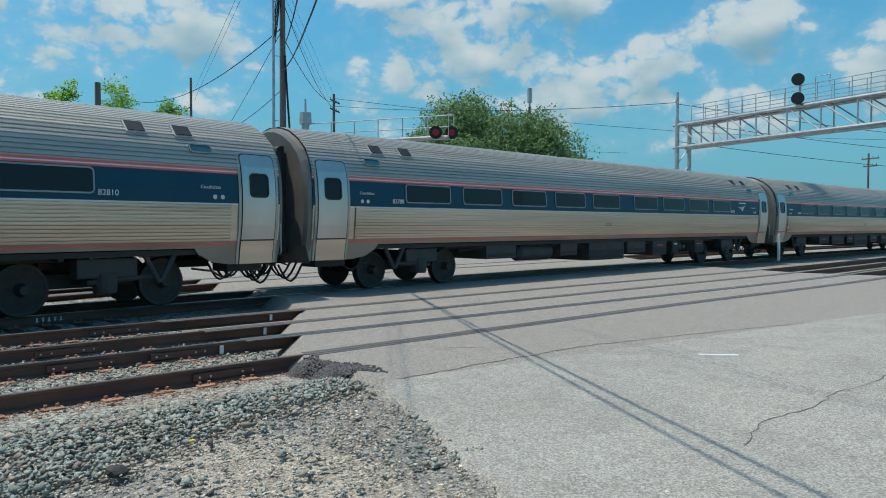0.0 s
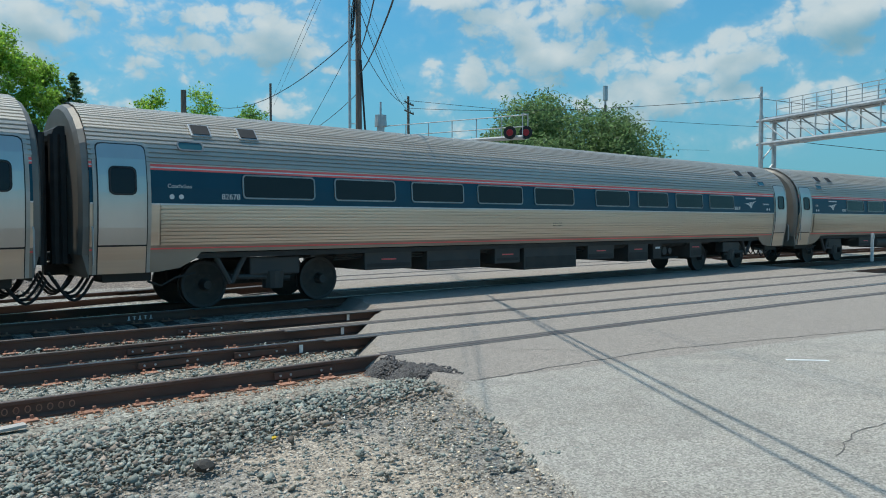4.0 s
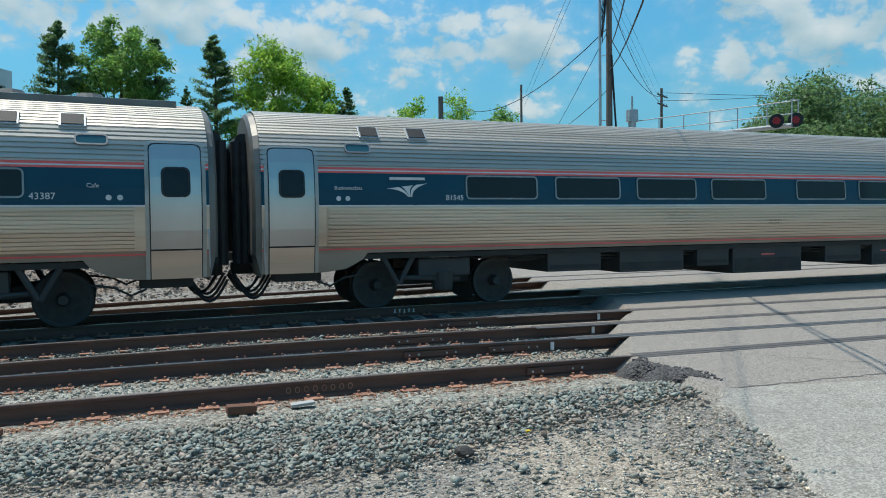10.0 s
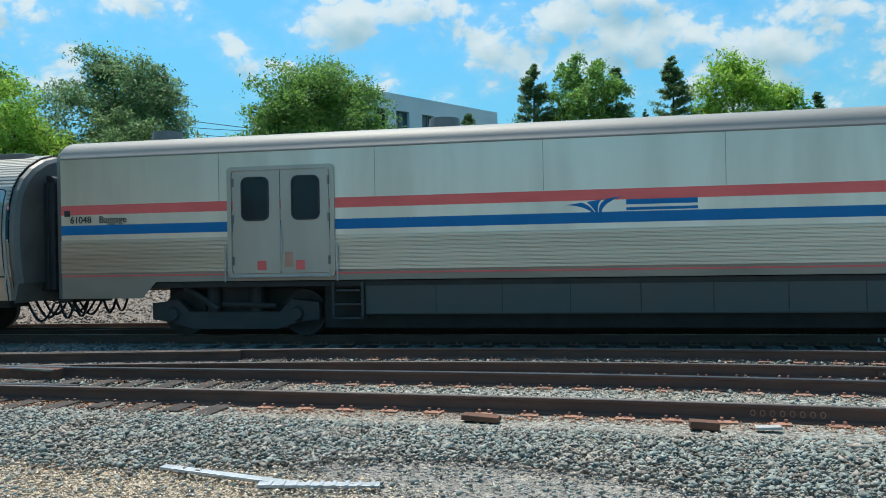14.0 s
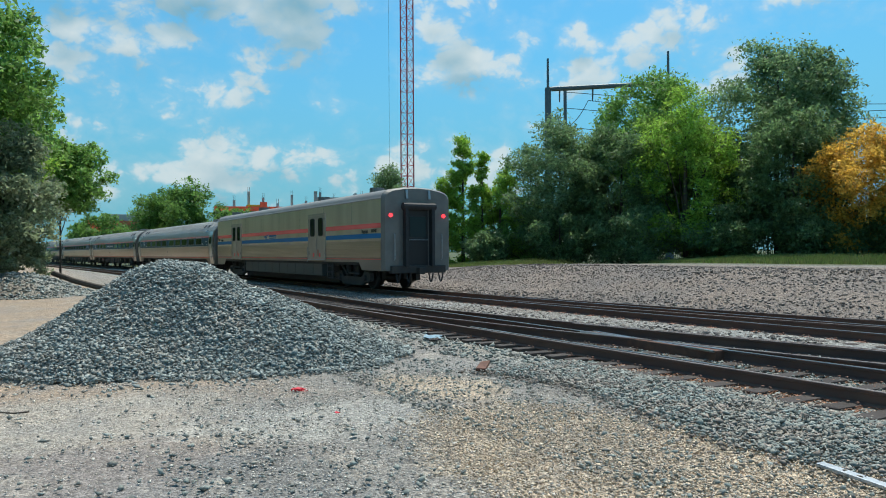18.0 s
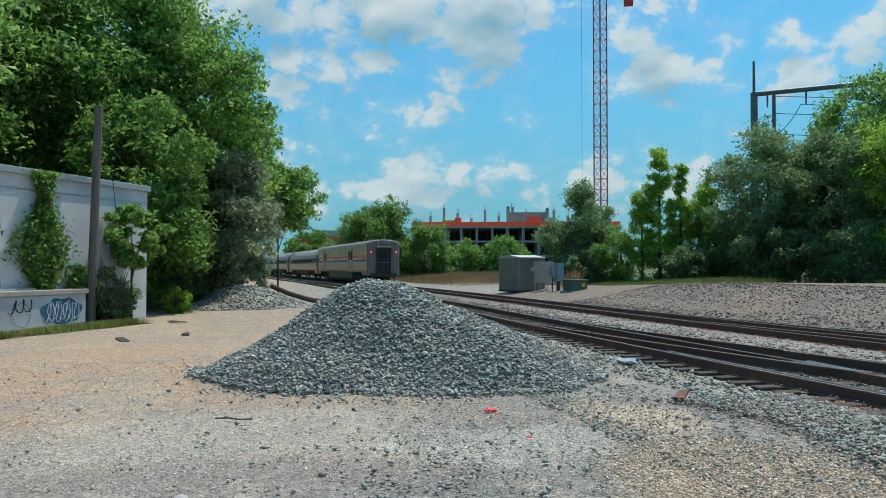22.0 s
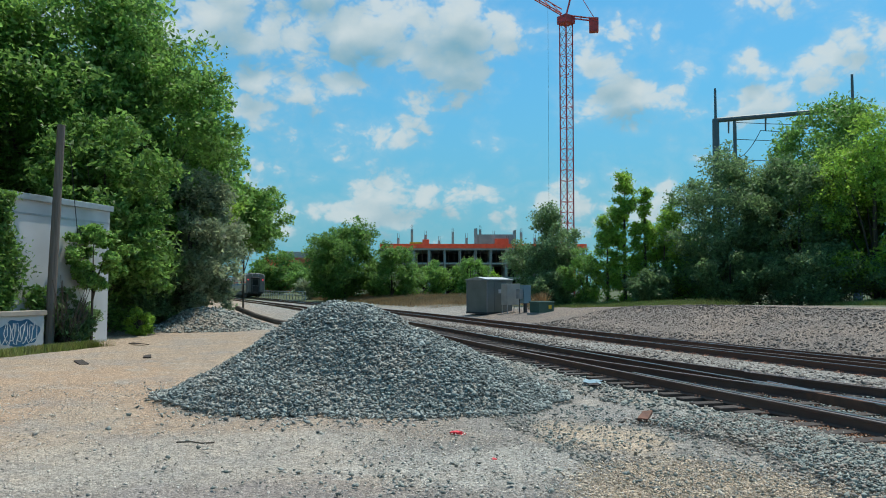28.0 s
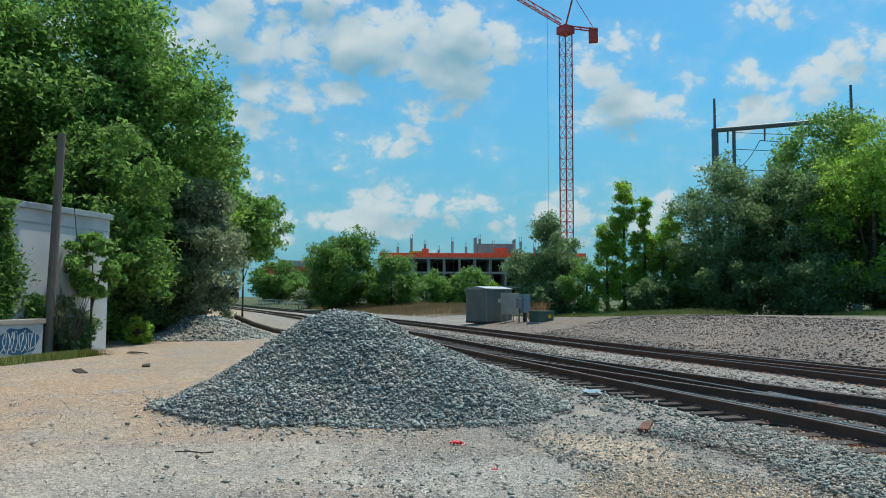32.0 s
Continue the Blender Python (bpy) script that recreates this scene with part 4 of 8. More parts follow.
_rp = scatter(2600, 4.5, 5.45, lambda x: 5.85, lambda x: 7.6, .0, 41, on_ramp)
_rp[:, 2] = .215 * sstep((_rp[:, 0] - 4.66 - .30 * ((6.95 - _rp[:, 1]) / .9) ** 2) / .42) - .012
stones("asphalt_crumbs", _rp, .032, M["fillet_stone"], "dark crumbs of broken asphalt on the ramp", seed=41)
stones("rust_flakes", scatter(5200, -9, 5.0, lambda x: rail_a(x) - .42, lambda x: rail_a(x) - .08, .075, 4), .03, M["chip"], "brown rust flakes and dry leaves along the rail", "debris", 4, .3, base=(TET, TET_F))
stones("rust_flakes", scatter(4200, -12, 5.4, lambda x: rail_b(x) - .4, lambda x: rail_b(x) + .35, .085, 5, off_rails), .026, M["chip"], "brown rust flakes between the rails", "debris", 5, .3, base=(TET, TET_F))
stones("grey_pebbles", scatter(26000, -10, 4.4, lambda x: 1.2, lambda x: 6.3, .024, 6, lambda x, y, r: np.hypot(x, y) > 2.6), .022, M["pebble_grey"], "grey and brown pebbles in the stone dust", seed=6, base=(TET, TET_F))
stones("tan_pebbles", scatter(30000, PATCH[0] - PATCH[2], PATCH[0] + PATCH[2], lambda x: PATCH[1] - PATCH[3], lambda x: PATCH[1] + PATCH[3], .026, 7,
                              lambda x, y, r: ((x - PATCH[0]) / PATCH[2]) ** 2 + ((y - PATCH[1]) / PATCH[3]) ** 2 + r.normal(0, .2, len(x)) < 1), .026, M["pebble"], "tan river pebbles spread in a patch", seed=7, base=(TET, TET_F))
stones("tan_pebbles", scatter(3600, 1.5, 4.8, lambda x: 2.0, lambda x: 5.9, .024, 17, lambda x, y, r: np.abs(x - (2.6 + y * .33)) < .8), .024, M["pebble"], "tan pebbles along the asphalt edge", seed=17, base=(TET, TET_F))
stones("yard_pebbles", scatter(22000, -16, -3.0, lambda x: -8, lambda x: 4, .022, 8, lambda x, y, r: np.hypot(x, y) > 3.5), .024, M["pebble_grey"], "loose pebbles over the dirt yard", seed=8, base=(TET, TET_F))
stones("dark_clods", scatter(420, -16, 4, lambda x: -7, lambda x: 6, .024, 9, lambda x, y, r: np.hypot(x, y) > 3.5), .05, M["stone"], "single dark stones lying about", seed=9)
stones("stray_stones", scatter(1300, -9.5, -3.2, lambda x: -1.5, lambda x: 3.2, .022, 19, lambda x, y, r: np.hypot((x + 5.8) / 2.4, (y - 1.4) / 1.5) + r.normal(0, .3, len(x)) < 1), .045, M["stone"], "dark ballast stones strewn on the dirt", seed=19)
stones("stray_stones", scatter(5200, -18.5, -9.5, lambda x: -2.2, lambda x: 6.0, .022, 20, lambda x, y, r: np.abs(np.hypot((x + 13.95) / 3.5, (y - 2.1) / 3.1) - 1 + r.normal(0, .08, len(x))) < .12), .05, M["stone_pile"], "stray stones round the foot of the pile", seed=20)
stones("bank_stones", scatter(18000, -36, 4, lambda x: side_y(x) + 1.4, lambda x: side_y(x) + 9, .05, 10), .07, M["stone_bank"], "brown stones of the gravel bank", seed=10)


def pile(name, cx, cy, rad, h, mat, seed, n_stones, size, label, hump=None):
    N = 56
    xs = np.linspace(-rad * 1.5, rad * 1.5, N)
    X, Y = np.meshgrid(xs, xs, indexing="ij")

    def height(x, y):
        a = np.arctan2(y, x)
        rr = rad * (1 + .07 * np.sin(2 * a + seed) + .05 * np.sin(3 * a + 2 * seed) + .025 * np.sin(7 * a))
        d = np.hypot(x, y) / rr
        z = h * np.clip(1.075 - np.sqrt(d * d + .13) + .02 * np.sin(d * 7), -1, 1)
        if hump:
            hx, hy, hr, hh = hump
            q = np.hypot(x - hx, y - hy) / hr
            z = np.maximum(z, hh * (1 - np.sqrt(q * q + .02)))
        return z + .03 * np.sin(x * 3.1 + seed) * np.cos(y * 2.7) + .04 * np.sin(x * 1.7 - y * 2.2) + .025 * np.sin(x * 5.3 + y * 4.1) * np.sin(y * 6.2 - x * 2.3)

    Z = height(X, Y)
    idx = np.arange(N * N).reshape(N, N)
    f = np.stack([idx[:-1, :-1], idx[1:, :-1], idx[1:, 1:], idx[:-1, 1:]], -1).reshape(-1, 4)
    keep = (Z.reshape(-1)[f].max(1) > .03)
    t = thing(name, pose(cx, cy, float(ground_z(cx, cy))), label, "gravel pile")
    raw("core", np.stack([X, Y, Z], -1).reshape(-1, 3), f[keep], M["ballast_bed"], t, smooth=True)
    r = np.random.RandomState(seed)
    x, y = r.uniform(-rad * 1.4, rad * 1.4, (2, n_stones))
    z = height(x, y)
    k = z > -.12 * r.uniform(0, 1, n_stones)
    z = np.maximum(z, .01)
    stones("crushed_stone", np.stack([x, y, z + r.uniform(-.01, .035, n_stones)], -1)[k], size, mat, "angular crushed stones", seed=seed, parent=t)
    return t


pile("gravel_pile", -13.95, 2.0, 2.84, 2.10, M["stone_pile"], 3, 76000, .054, "large cone of blue-grey crushed ballast stone", (1.15, 1.0, 2.4, 1.26))
pile("gravel_pile", -35.5, -.9, 2.6, 1.35, M["stone_pile"], 5, 6000, .10, "smaller pile of grey crushed stone under the trees")

# ---- the train ----
HALF = 12.38         # half length of a car body
Z0 = RAIL_TOP


LAG_T = np.arange(0, 33, .5)
LAG_S = np.convolve(np.pad(np.interp(LAG_T, [0, 1, 2, 3, 6, 7.5, 9, 11, 12.5, 13.5, 14.5, 15.5, 20], [.24, .17, .25, .33, .28, .18, .04, -.09, -.17, -.12, .15, .5, 0]), 2, mode="edge"), [.1, .2, .4, .2, .1], mode="valid")


def arc(t):
    """How far the train has rolled by t seconds: it gathers speed, then runs on evenly."""
    s = 7.7 * t + .08 * t * t if t < 15 else 133.5 + 10.1 * (t - 15)
    return s - float(np.interp(t, LAG_T, LAG_S))


# outline of the body, (half width, height over the rail)
AMF = [(1.485, 1.12), (1.53, 1.3), (1.575, 1.6), (1.595, 1.95), (1.595, 2.2), (1.575, 2.5), (1.53, 2.77), (1.44, 3.04), (1.28, 3.29), (1.02, 3.52), (.66, 3.72), (.3, 3.82), (0, 3.85)]


def amf_at(z):
    return float(np.interp(z, [q[1] for q in AMF], [q[0] for q in AMF]))


def ribbed(z_lo, z_hi, pitch, depth, prof):
    """Points up a curved side with a flute every pitch metres."""
    P = [np.array(q) for q in prof if z_lo < q[1] < z_hi]
    lo = np.array((float(np.interp(z_lo, [q[1] for q in prof], [q[0] for q in prof])), z_lo))
    hi = np.array((float(np.interp(z_hi, [q[1] for q in prof], [q[0] for q in prof])), z_hi))
    P = [lo] + P + [hi]
    seg = np.cumsum([0] + [np.linalg.norm(b - a) for a, b in zip(P, P[1:])])
    n = max(1, int(round(seg[-1] / pitch)))
    out = []
    for k in range(n):
        for f, d in ((0, 0), (.10, depth), (.68, depth), (.78, 0)):
            s = seg[-1] * (k + f) / n
            q = np.array([np.interp(s, seg, [p[i] for p in P]) for i in (0, 1)])
            i = min(max(np.searchsorted(seg, s) - 1, 0), len(P) - 2)
            tn = (P[i + 1] - P[i]) / max(np.linalg.norm(P[i + 1] - P[i]), 1e-6)
            out.append(tuple(q + np.array((tn[1], -tn[0])) * d))
    out.append(tuple(hi))
    return out


def extrude_x(bm, prof, x0, x1, sides=(-1, 1)):
    """A strip along x from a profile of (half width, height), on one or both sides."""
    for s in sides:
        a = [bm.verts.new((x0, s * y, z + Z0)) for y, z in prof]
        b = [bm.verts.new((x1, s * y, z + Z0)) for y, z in prof]
        for k in range(len(prof) - 1):
            f = (a[k], b[k], b[k + 1], a[k + 1])
            bm.faces.new(f if s < 0 else f[::-1])
    return bm


def window(parent, x, z, w, h, r, prof_y, side=-1, name="window", frame_mat=None, pane=None):
    y = side * (prof_y + .002)
    bm = slab_xz(B(), [(x + a, z + Z0 + b) for a, b in rounded(w, h, r)], y, y + side * .018, [(x + a, z + Z0 + b) for a, b in rounded(w - .06, h - .06, max(r - .03, .01))])
    fr = part(name, bm, frame_mat or M["frame_metal"], parent)
    bm = slab_xz(B(), [(x + a, z + Z0 + b) for a, b in rounded(w - .055, h - .055, max(r - .027, .01))], y - side * .004, y + side * .007)
    part("pane", bm, pane or M["glass"], fr, "dark tinted glass")
    return fr


def lean(ob, x, z, prof_y, ang, side=-1):
    """Lean a part about the line along the body at that height."""
    ob.matrix_basis = pose(0, side * prof_y, z + Z0, side * ang) @ pose(0, -side * prof_y, -z - Z0)


def wheelset(parent, x, inside=False):
    ws = new("wheelset")
    ws.empty_display_size = .1
    ws.parent = parent
    ws.matrix_basis = pose(x, 0, Z0 + .46)
    bm = B()
    bar(bm, (0, -.72, 0), (0, .72, 0), .085, None, 10)
    part("axle", bm, M["wheel"], ws)
    for s in (-1, 1):
        bm = B()
        disc_y(bm, (0, s * .75, 0), .46, .13, 32)
        disc_y(bm, (0, s * .69, 0), .485, .03, 32)
        w = part("wheel", bm, M["wheel"], ws)
        bm = slab_xz(B(), [(.455 * math.cos(a), .455 * math.sin(a)) for a in np.linspace(0, math.tau, 32, endpoint=False)], s * .81, s * .828,
                     [(.40 * math.cos(a), .40 * math.sin(a)) for a in np.linspace(0, math.tau, 32, endpoint=False)])
        bar(bm, (0, s * .8, 0), (0, s * .86, 0), .13, .1, 14)
        for k in range(6):
            a = k * math.tau / 6
            bar(bm, (.2 * math.cos(a), s * .81, .2 * math.sin(a)), (.2 * math.cos(a), s * .825, .2 * math.sin(a)), .018, None, 6)
        part("hub", bm, M["under_box"], ws, "bolted hub and rim ring")
    return ws


def amf_truck(parent, xc, toward):
    """Inside-framed truck: side frame, centre frame, springs, dampers, struts."""
    bm = B()
    for s in (-1, 1):
        box(bm, xc - 1.55, xc + 1.55, s * .52 - .09, s * .52 + .09, Z0 + .42, Z0 + .70, .03)
    box(bm, xc - .35, xc + .35, -1.05, 1.05, Z0 + .5, Z0 + .9, .03)
    part("truck_frame", bm, M["under"], parent, "dark cast truck frame")
    for s in (-1, 1):
        bm = B()
        box(bm, xc - .55, xc + .55, s * 1.16 - .16, s * 1.16 + .16, Z0 + .62, Z0 + .98, .04)
        bar(bm, (xc, s * 1.18, Z0 + .35), (xc, s * 1.18, Z0 + .7), .2, .23, 14)
        part("air_spring", bm, M["under_box"], parent)
        bm = B()
        k = toward
        bar(bm, (xc - k * .35, s * 1.22, Z0 + .55), (xc + k * .95, s * 1.3, Z0 + .62), .05)
        bar(bm, (xc + k * .62, s * 1.34, Z0 + 1.12), (xc + k * .95, s * 1.34, Z0 + .5), .055)
        bar(bm, (xc + k * 1.32, s * 1.34, Z0 + 1.12), (xc + k * .98, s * 1.34, Z0 + .5), .055)
        part("strut", bm, M["under_box"], parent, "dark V-shaped bracing strut")
        for dx in (-1.28, 1.28):
            bm = B()
            bar(bm, (xc + dx, s * .88, Z0 + .46), (xc + dx, s * 1.0, Z0 + .46), .11, .08, 10)
            part("axle_box", bm, M["under_box"], parent)


UNDER = [(-6.6, -5.3, .62), (-4.9, -3.2, .55), (-2.8, -1.9, .62), (-1.5, .6, .42), (1.0, 2.2, .6), (2.6, 3.6, .48), (6.0, 6.7, .5)]


def underfloor(car, seed, boxes=UNDER):
    r = random.Random(seed)
    bm = B()
    for y in (-.9, .9):
        box(bm, -8.2, 8.2, y - .07, y + .07, Z0 + .92, Z0 + 1.06)
    for x in range(-8, 9, 2):
        box(bm, x - .05, x + .05, -1.35, 1.35, Z0 + .95, Z0 + 1.06)
    part("underframe", bm, M["under"], car)
    for i, (x0, x1, zb) in enumerate(boxes):
        j = r.uniform(-.2, .2)
        if i == 1 and seed % 2 == 0:
            for s in (-1, 1):
                bm = B()
                bar(bm, (x0 + .12, s * 1.08, Z0 + .76), (x1 - .12, s * 1.08, Z0 + .76), .25, .25, 18)
                bar(bm, (x0, s * 1.08, Z0 + .76), (x0 + .12, s * 1.08, Z0 + .76), .13, .25, 18)
                bar(bm, (x1 - .12, s * 1.08, Z0 + .76), (x1, s * 1.08, Z0 + .76), .25, .13, 18)
                part("air_tank", bm, M["under_box"], car, "round dark air tank on straps")
            continue
        bm = B()
        box(bm, x0 + j, x1 + j, -1.36, 1.36, Z0 + zb, Z0 + 1.06, .025)
        e = part("equipment_box", bm, M["under_box"], car, "dark underfloor equipment box")
        if r.random() < .6:
            bm = B()
            box(bm, (x0 + x1) / 2 + j - .2, (x0 + x1) / 2 + j + .2, -1.368, -1.358, Z0 + .83, Z0 + .86)
            part("warning_strip", bm, M["red"], e, "small red warning strip")
        bm = B()
        box(bm, x0 + j + .06, x1 + j - .06, -1.372, -1.36, Z0 + zb + .06, Z0 + .76, .006)
        part("cover", bm, M["under"], e)
    for k in range(3):
        bm = B()
        y, z = -1.28 + .05 * k, Z0 + .98 - .05 * k
        tube(bm, [(x, y, z + .025 * math.sin(x * 2.1 + k)) for x in np.arange(-7.4, 7.5, .6)], .018, 5)
        part("pipe", bm, M["under"], car)


def diaphragm(car, end, z_top):
    """Rubber bellows and coupler at one end of a car."""
    d = new("diaphragm")
    d.empty_display_size = .1
    d.parent = car
    for s in (-1, 1):
        for k, (dx, rr) in enumerate(((.06, .10), (.2, .11), (.33, .1))):
            bm = B()
            bar(bm, (end * (HALF + dx), s * (.62 + .04 * k), Z0 + .95), (end * (HALF + dx), s * (.62 + .04 * k), Z0 + z_top - .35), rr, None, 10)
            part("bellows", bm, M["rubber"], d, "black rubber bellows tube")
    bm = B()
    bar(bm, (end * (HALF + .2), -.66, Z0 + z_top - .33), (end * (HALF + .2), .66, Z0 + z_top - .33), .15, None, 10)
    part("bellows", bm, M["rubber"], d, "black rubber bellows between cars")
    bm = B()
    box(bm, min(end * HALF, end * (HALF + .42)), max(end * HALF, end * (HALF + .42)), -.5, .5, Z0 + 1.0, Z0 + 1.14, .02)
    part("buffer_plate", bm, M["under_box"], d)
    bm = B()
    box(bm, min(end * (HALF - .6), end * (HALF + .4)), max(end * (HALF - .6), end * (HALF + .4)), -.12, .12, Z0 + .72, Z0 + .95, .03)
    part("coupler", bm, M["wheel"], d, "heavy steel coupler")
    for s in (-1, 1):
        for k in range(3):
            bm = B()
            y = s * (.35 + .22 * k)
            tube(bm, [(end * (HALF - .25 + .64 * q), y, Z0 + .78 - .38 * math.sin(q * math.pi) - .05 * k) for q in np.linspace(0, 1, 9)], .026, 6)
            part("hose", bm, M["rubber"], d, "hanging black air hose")


def amf_end(car, end):
    """The end panel with its curved edge, sill and corner posts."""
    outline = [(-y, z) for y, z in AMF] + [(y, z) for y, z in AMF[::-1][1:]]
    bm = B()
    x = end * HALF
    vs = [bm.verts.new((x, y * .985, Z0 + z - .012)) for y, z in outline]
    us = [bm.verts.new((x + end * .10, y * .975, Z0 + (z if z < 1.2 else 1.06 + (z - 1.06) * .985))) for y, z in outline]
    ws = [bm.verts.new((x + end * .15, y * .91, Z0 + (z if z < 1.2 else 1.06 + (z - 1.06) * .96))) for y, z in outline]
    lo = [bm.verts.new((x, y, Z0 + .72)) for y in (-1.45, 1.45)]
    n = len(vs)
    for k in range(n - 1):
        bm.faces.new((vs[k], vs[k + 1], us[k + 1], us[k]))
        bm.faces.new((us[k], us[k + 1], ws[k + 1], ws[k]))
    bm.faces.new(ws)
    bm.faces.new((vs[0], us[0], ws[0], ws[-1], us[-1], vs[-1], lo[1], lo[0]))
    bmesh.ops.recalc_face_normals(bm, faces=bm.faces[:])
    part("end_panel", bm, M["end_grey"], car, "dusty grey curved end panel")
    diaphragm(car, end, 3.55)
    for s in (-1, 1):
        bm = B()
        box(bm, *sorted((x - end * .25, x - end * 1.1)), *sorted((s * .75, s * 1.3)), Z0 + .62, Z0 + .8, .02)
        part("step_well", bm, M["under"], car, "dark step well below the door")
        bm = B()
        tube(bm, [(x - end * 1.0, s * 1.36, Z0 + .62), (x - end * 1.25, s * 1.36, Z0 + .52), (x - end * 1.5, s * 1.36, Z0 + .66), (x - end * 1.9, s * 1.3, Z0 + .72)], .022, 6)
        part("pipe", bm, M["under"], car)
    for s in (-1, 1):
        bm = B()
        tube(bm, [(x - end * .02, s * 1.62, Z0 + .95), (x - end * .02, s * 1.66, Z0 + 1.0), (x - end * .02, s * 1.66, Z0 + 1.55), (x - end * .02, s * 1.62, Z0 + 1.6)], .013, 6)
        part("grab_rail", bm, M["galv"], car)


def amf_door(car, x, side):
    """Side door leaf with window, frame and lower panel."""
    w, z0, z1 = .80, .78, 3.02
    pts = lambda ww, a, b: [(x - ww / 2, Z0 + a), (x + ww / 2, Z0 + a), (x + ww / 2, Z0 + b - .08), (x + ww / 2 - .08, Z0 + b), (x - ww / 2 + .08, Z0 + b), (x - ww / 2, Z0 + b - .08)]
    d = new("side_door")
    d.empty_display_size = .1
    d.parent = car
    tagged(d, "closed stainless steel side door")

    def bent(bm, off):
        for v in bm.verts:
            z = v.co.z - Z0
            v.co.y = side * ((amf_at(z) if z > 1.12 else 1.485 - (1.12 - z) * .12) + off) + (v.co.y)
        return bm

    def grid_plate(ww, a, b, dep, hole=None):
        bm = B()
        top = [b - .10, b - .045, b - .012, b] if b > 2 else [b]
        zs = list(np.linspace(a, top[0], 12 if b > 2 else 3))[:-1] + top
        rows = []
        for i, z in enumerate(zs):
            sh = {1: .012, 2: .05, 3: .12}.get(i - len(zs) + 4, 0) if b > 2 else 0
            rows.append([bm.verts.new((x + k * (ww / 2 - sh), dd, Z0 + z)) for k in (-1, 1) for dd in (0, side * dep)])
        for p, q in zip(rows, rows[1:]):
            for i, j in ((0, 2), (2, 3), (3, 1), (1, 0)):
                bm.faces.new((p[i], p[j], q[j], q[i]))
        bm.faces.new((rows[0][0], rows[0][1], rows[0][3], rows[0][2]))
        bm.faces.new((rows[-1][0], rows[-1][2], rows[-1][3], rows[-1][1]))
        bmesh.ops.recalc_face_normals(bm, faces=bm.faces[:])
        return bm

    part("door_frame", bent(grid_plate(w + .16, z0, z1 + .06, .022), .0), M["steel"], d)
    part("gasket", bent(grid_plate(w + .035, z0, z1 + .02, .031), .0), M["rubber"], d)
    part("door_leaf", bent(grid_plate(w, z0 + .50, z1, .036), .0), M["door_steel"], d)
    part("step_panel", bent(grid_plate(w, z0, z0 + .47, .036), .0), M["steel_low"], d)
    wz = 2.39
    bm = slab_xz(B(), [(x + a, Z0 + wz + b) for a, b in rounded(.46, .50, .1)], 0, side * .018, [(x + a, Z0 + wz + b) for a, b in rounded(.40, .44, .08)])
    wf = part("door_window", bent(bm, .036), M["rubber"], d)
    bm = slab_xz(B(), [(x + a, Z0 + wz + b) for a, b in rounded(.41, .45, .08)], 0, side * .008)
    part("pane", bent(bm, .036), M["glass"], wf)


BIZ_WIN = [3.9, 5.88, 7.87, 9.86, 12.36, 14.37, 16.39, 18.41, 20.45]
WIN = [24.76 - 1.58 - x for x in BIZ_WIN]       # the coaches run the other way round
CAFE_WIN = [3.95, 5.91, 7.87, 14.43, 16.44, 18.45, 20.45]


def chevron(car, x, z, w, h, mat, y):
    """The operator's mark as three plain bands that fan out from a low point."""
    bm = B()

    def edge(q):
        p0 = Vector((x - w * .5 + w * q, 0, z + h * (.10 + .40 * q)))
        p1 = Vector((x - w * .12 + w * .22 * q, 0, z + h * (.06 + .10 * q)))
        p2 = Vector((x + w * (.02 + .10 * q), 0, z - h * .5))
        return [p0 * (1 - t) ** 2 + p1 * 2 * t * (1 - t) + p2 * t * t for t in [k / 8 for k in range(9)]]

    for q0, q1 in ((0, .28), (.36, .64), (.72, 1)):
        a = [bm.verts.new((v.x, y - .003, v.z)) for v in edge(q0)]
        b = [bm.verts.new((v.x, y - .003, v.z)) for v in edge(q1)]
        for k in range(8):
            bm.faces.new((a[k], a[k + 1], b[k + 1], b[k]))
    part("emblem", bm, mat, car, "three swept bands in one colour")
    return bm


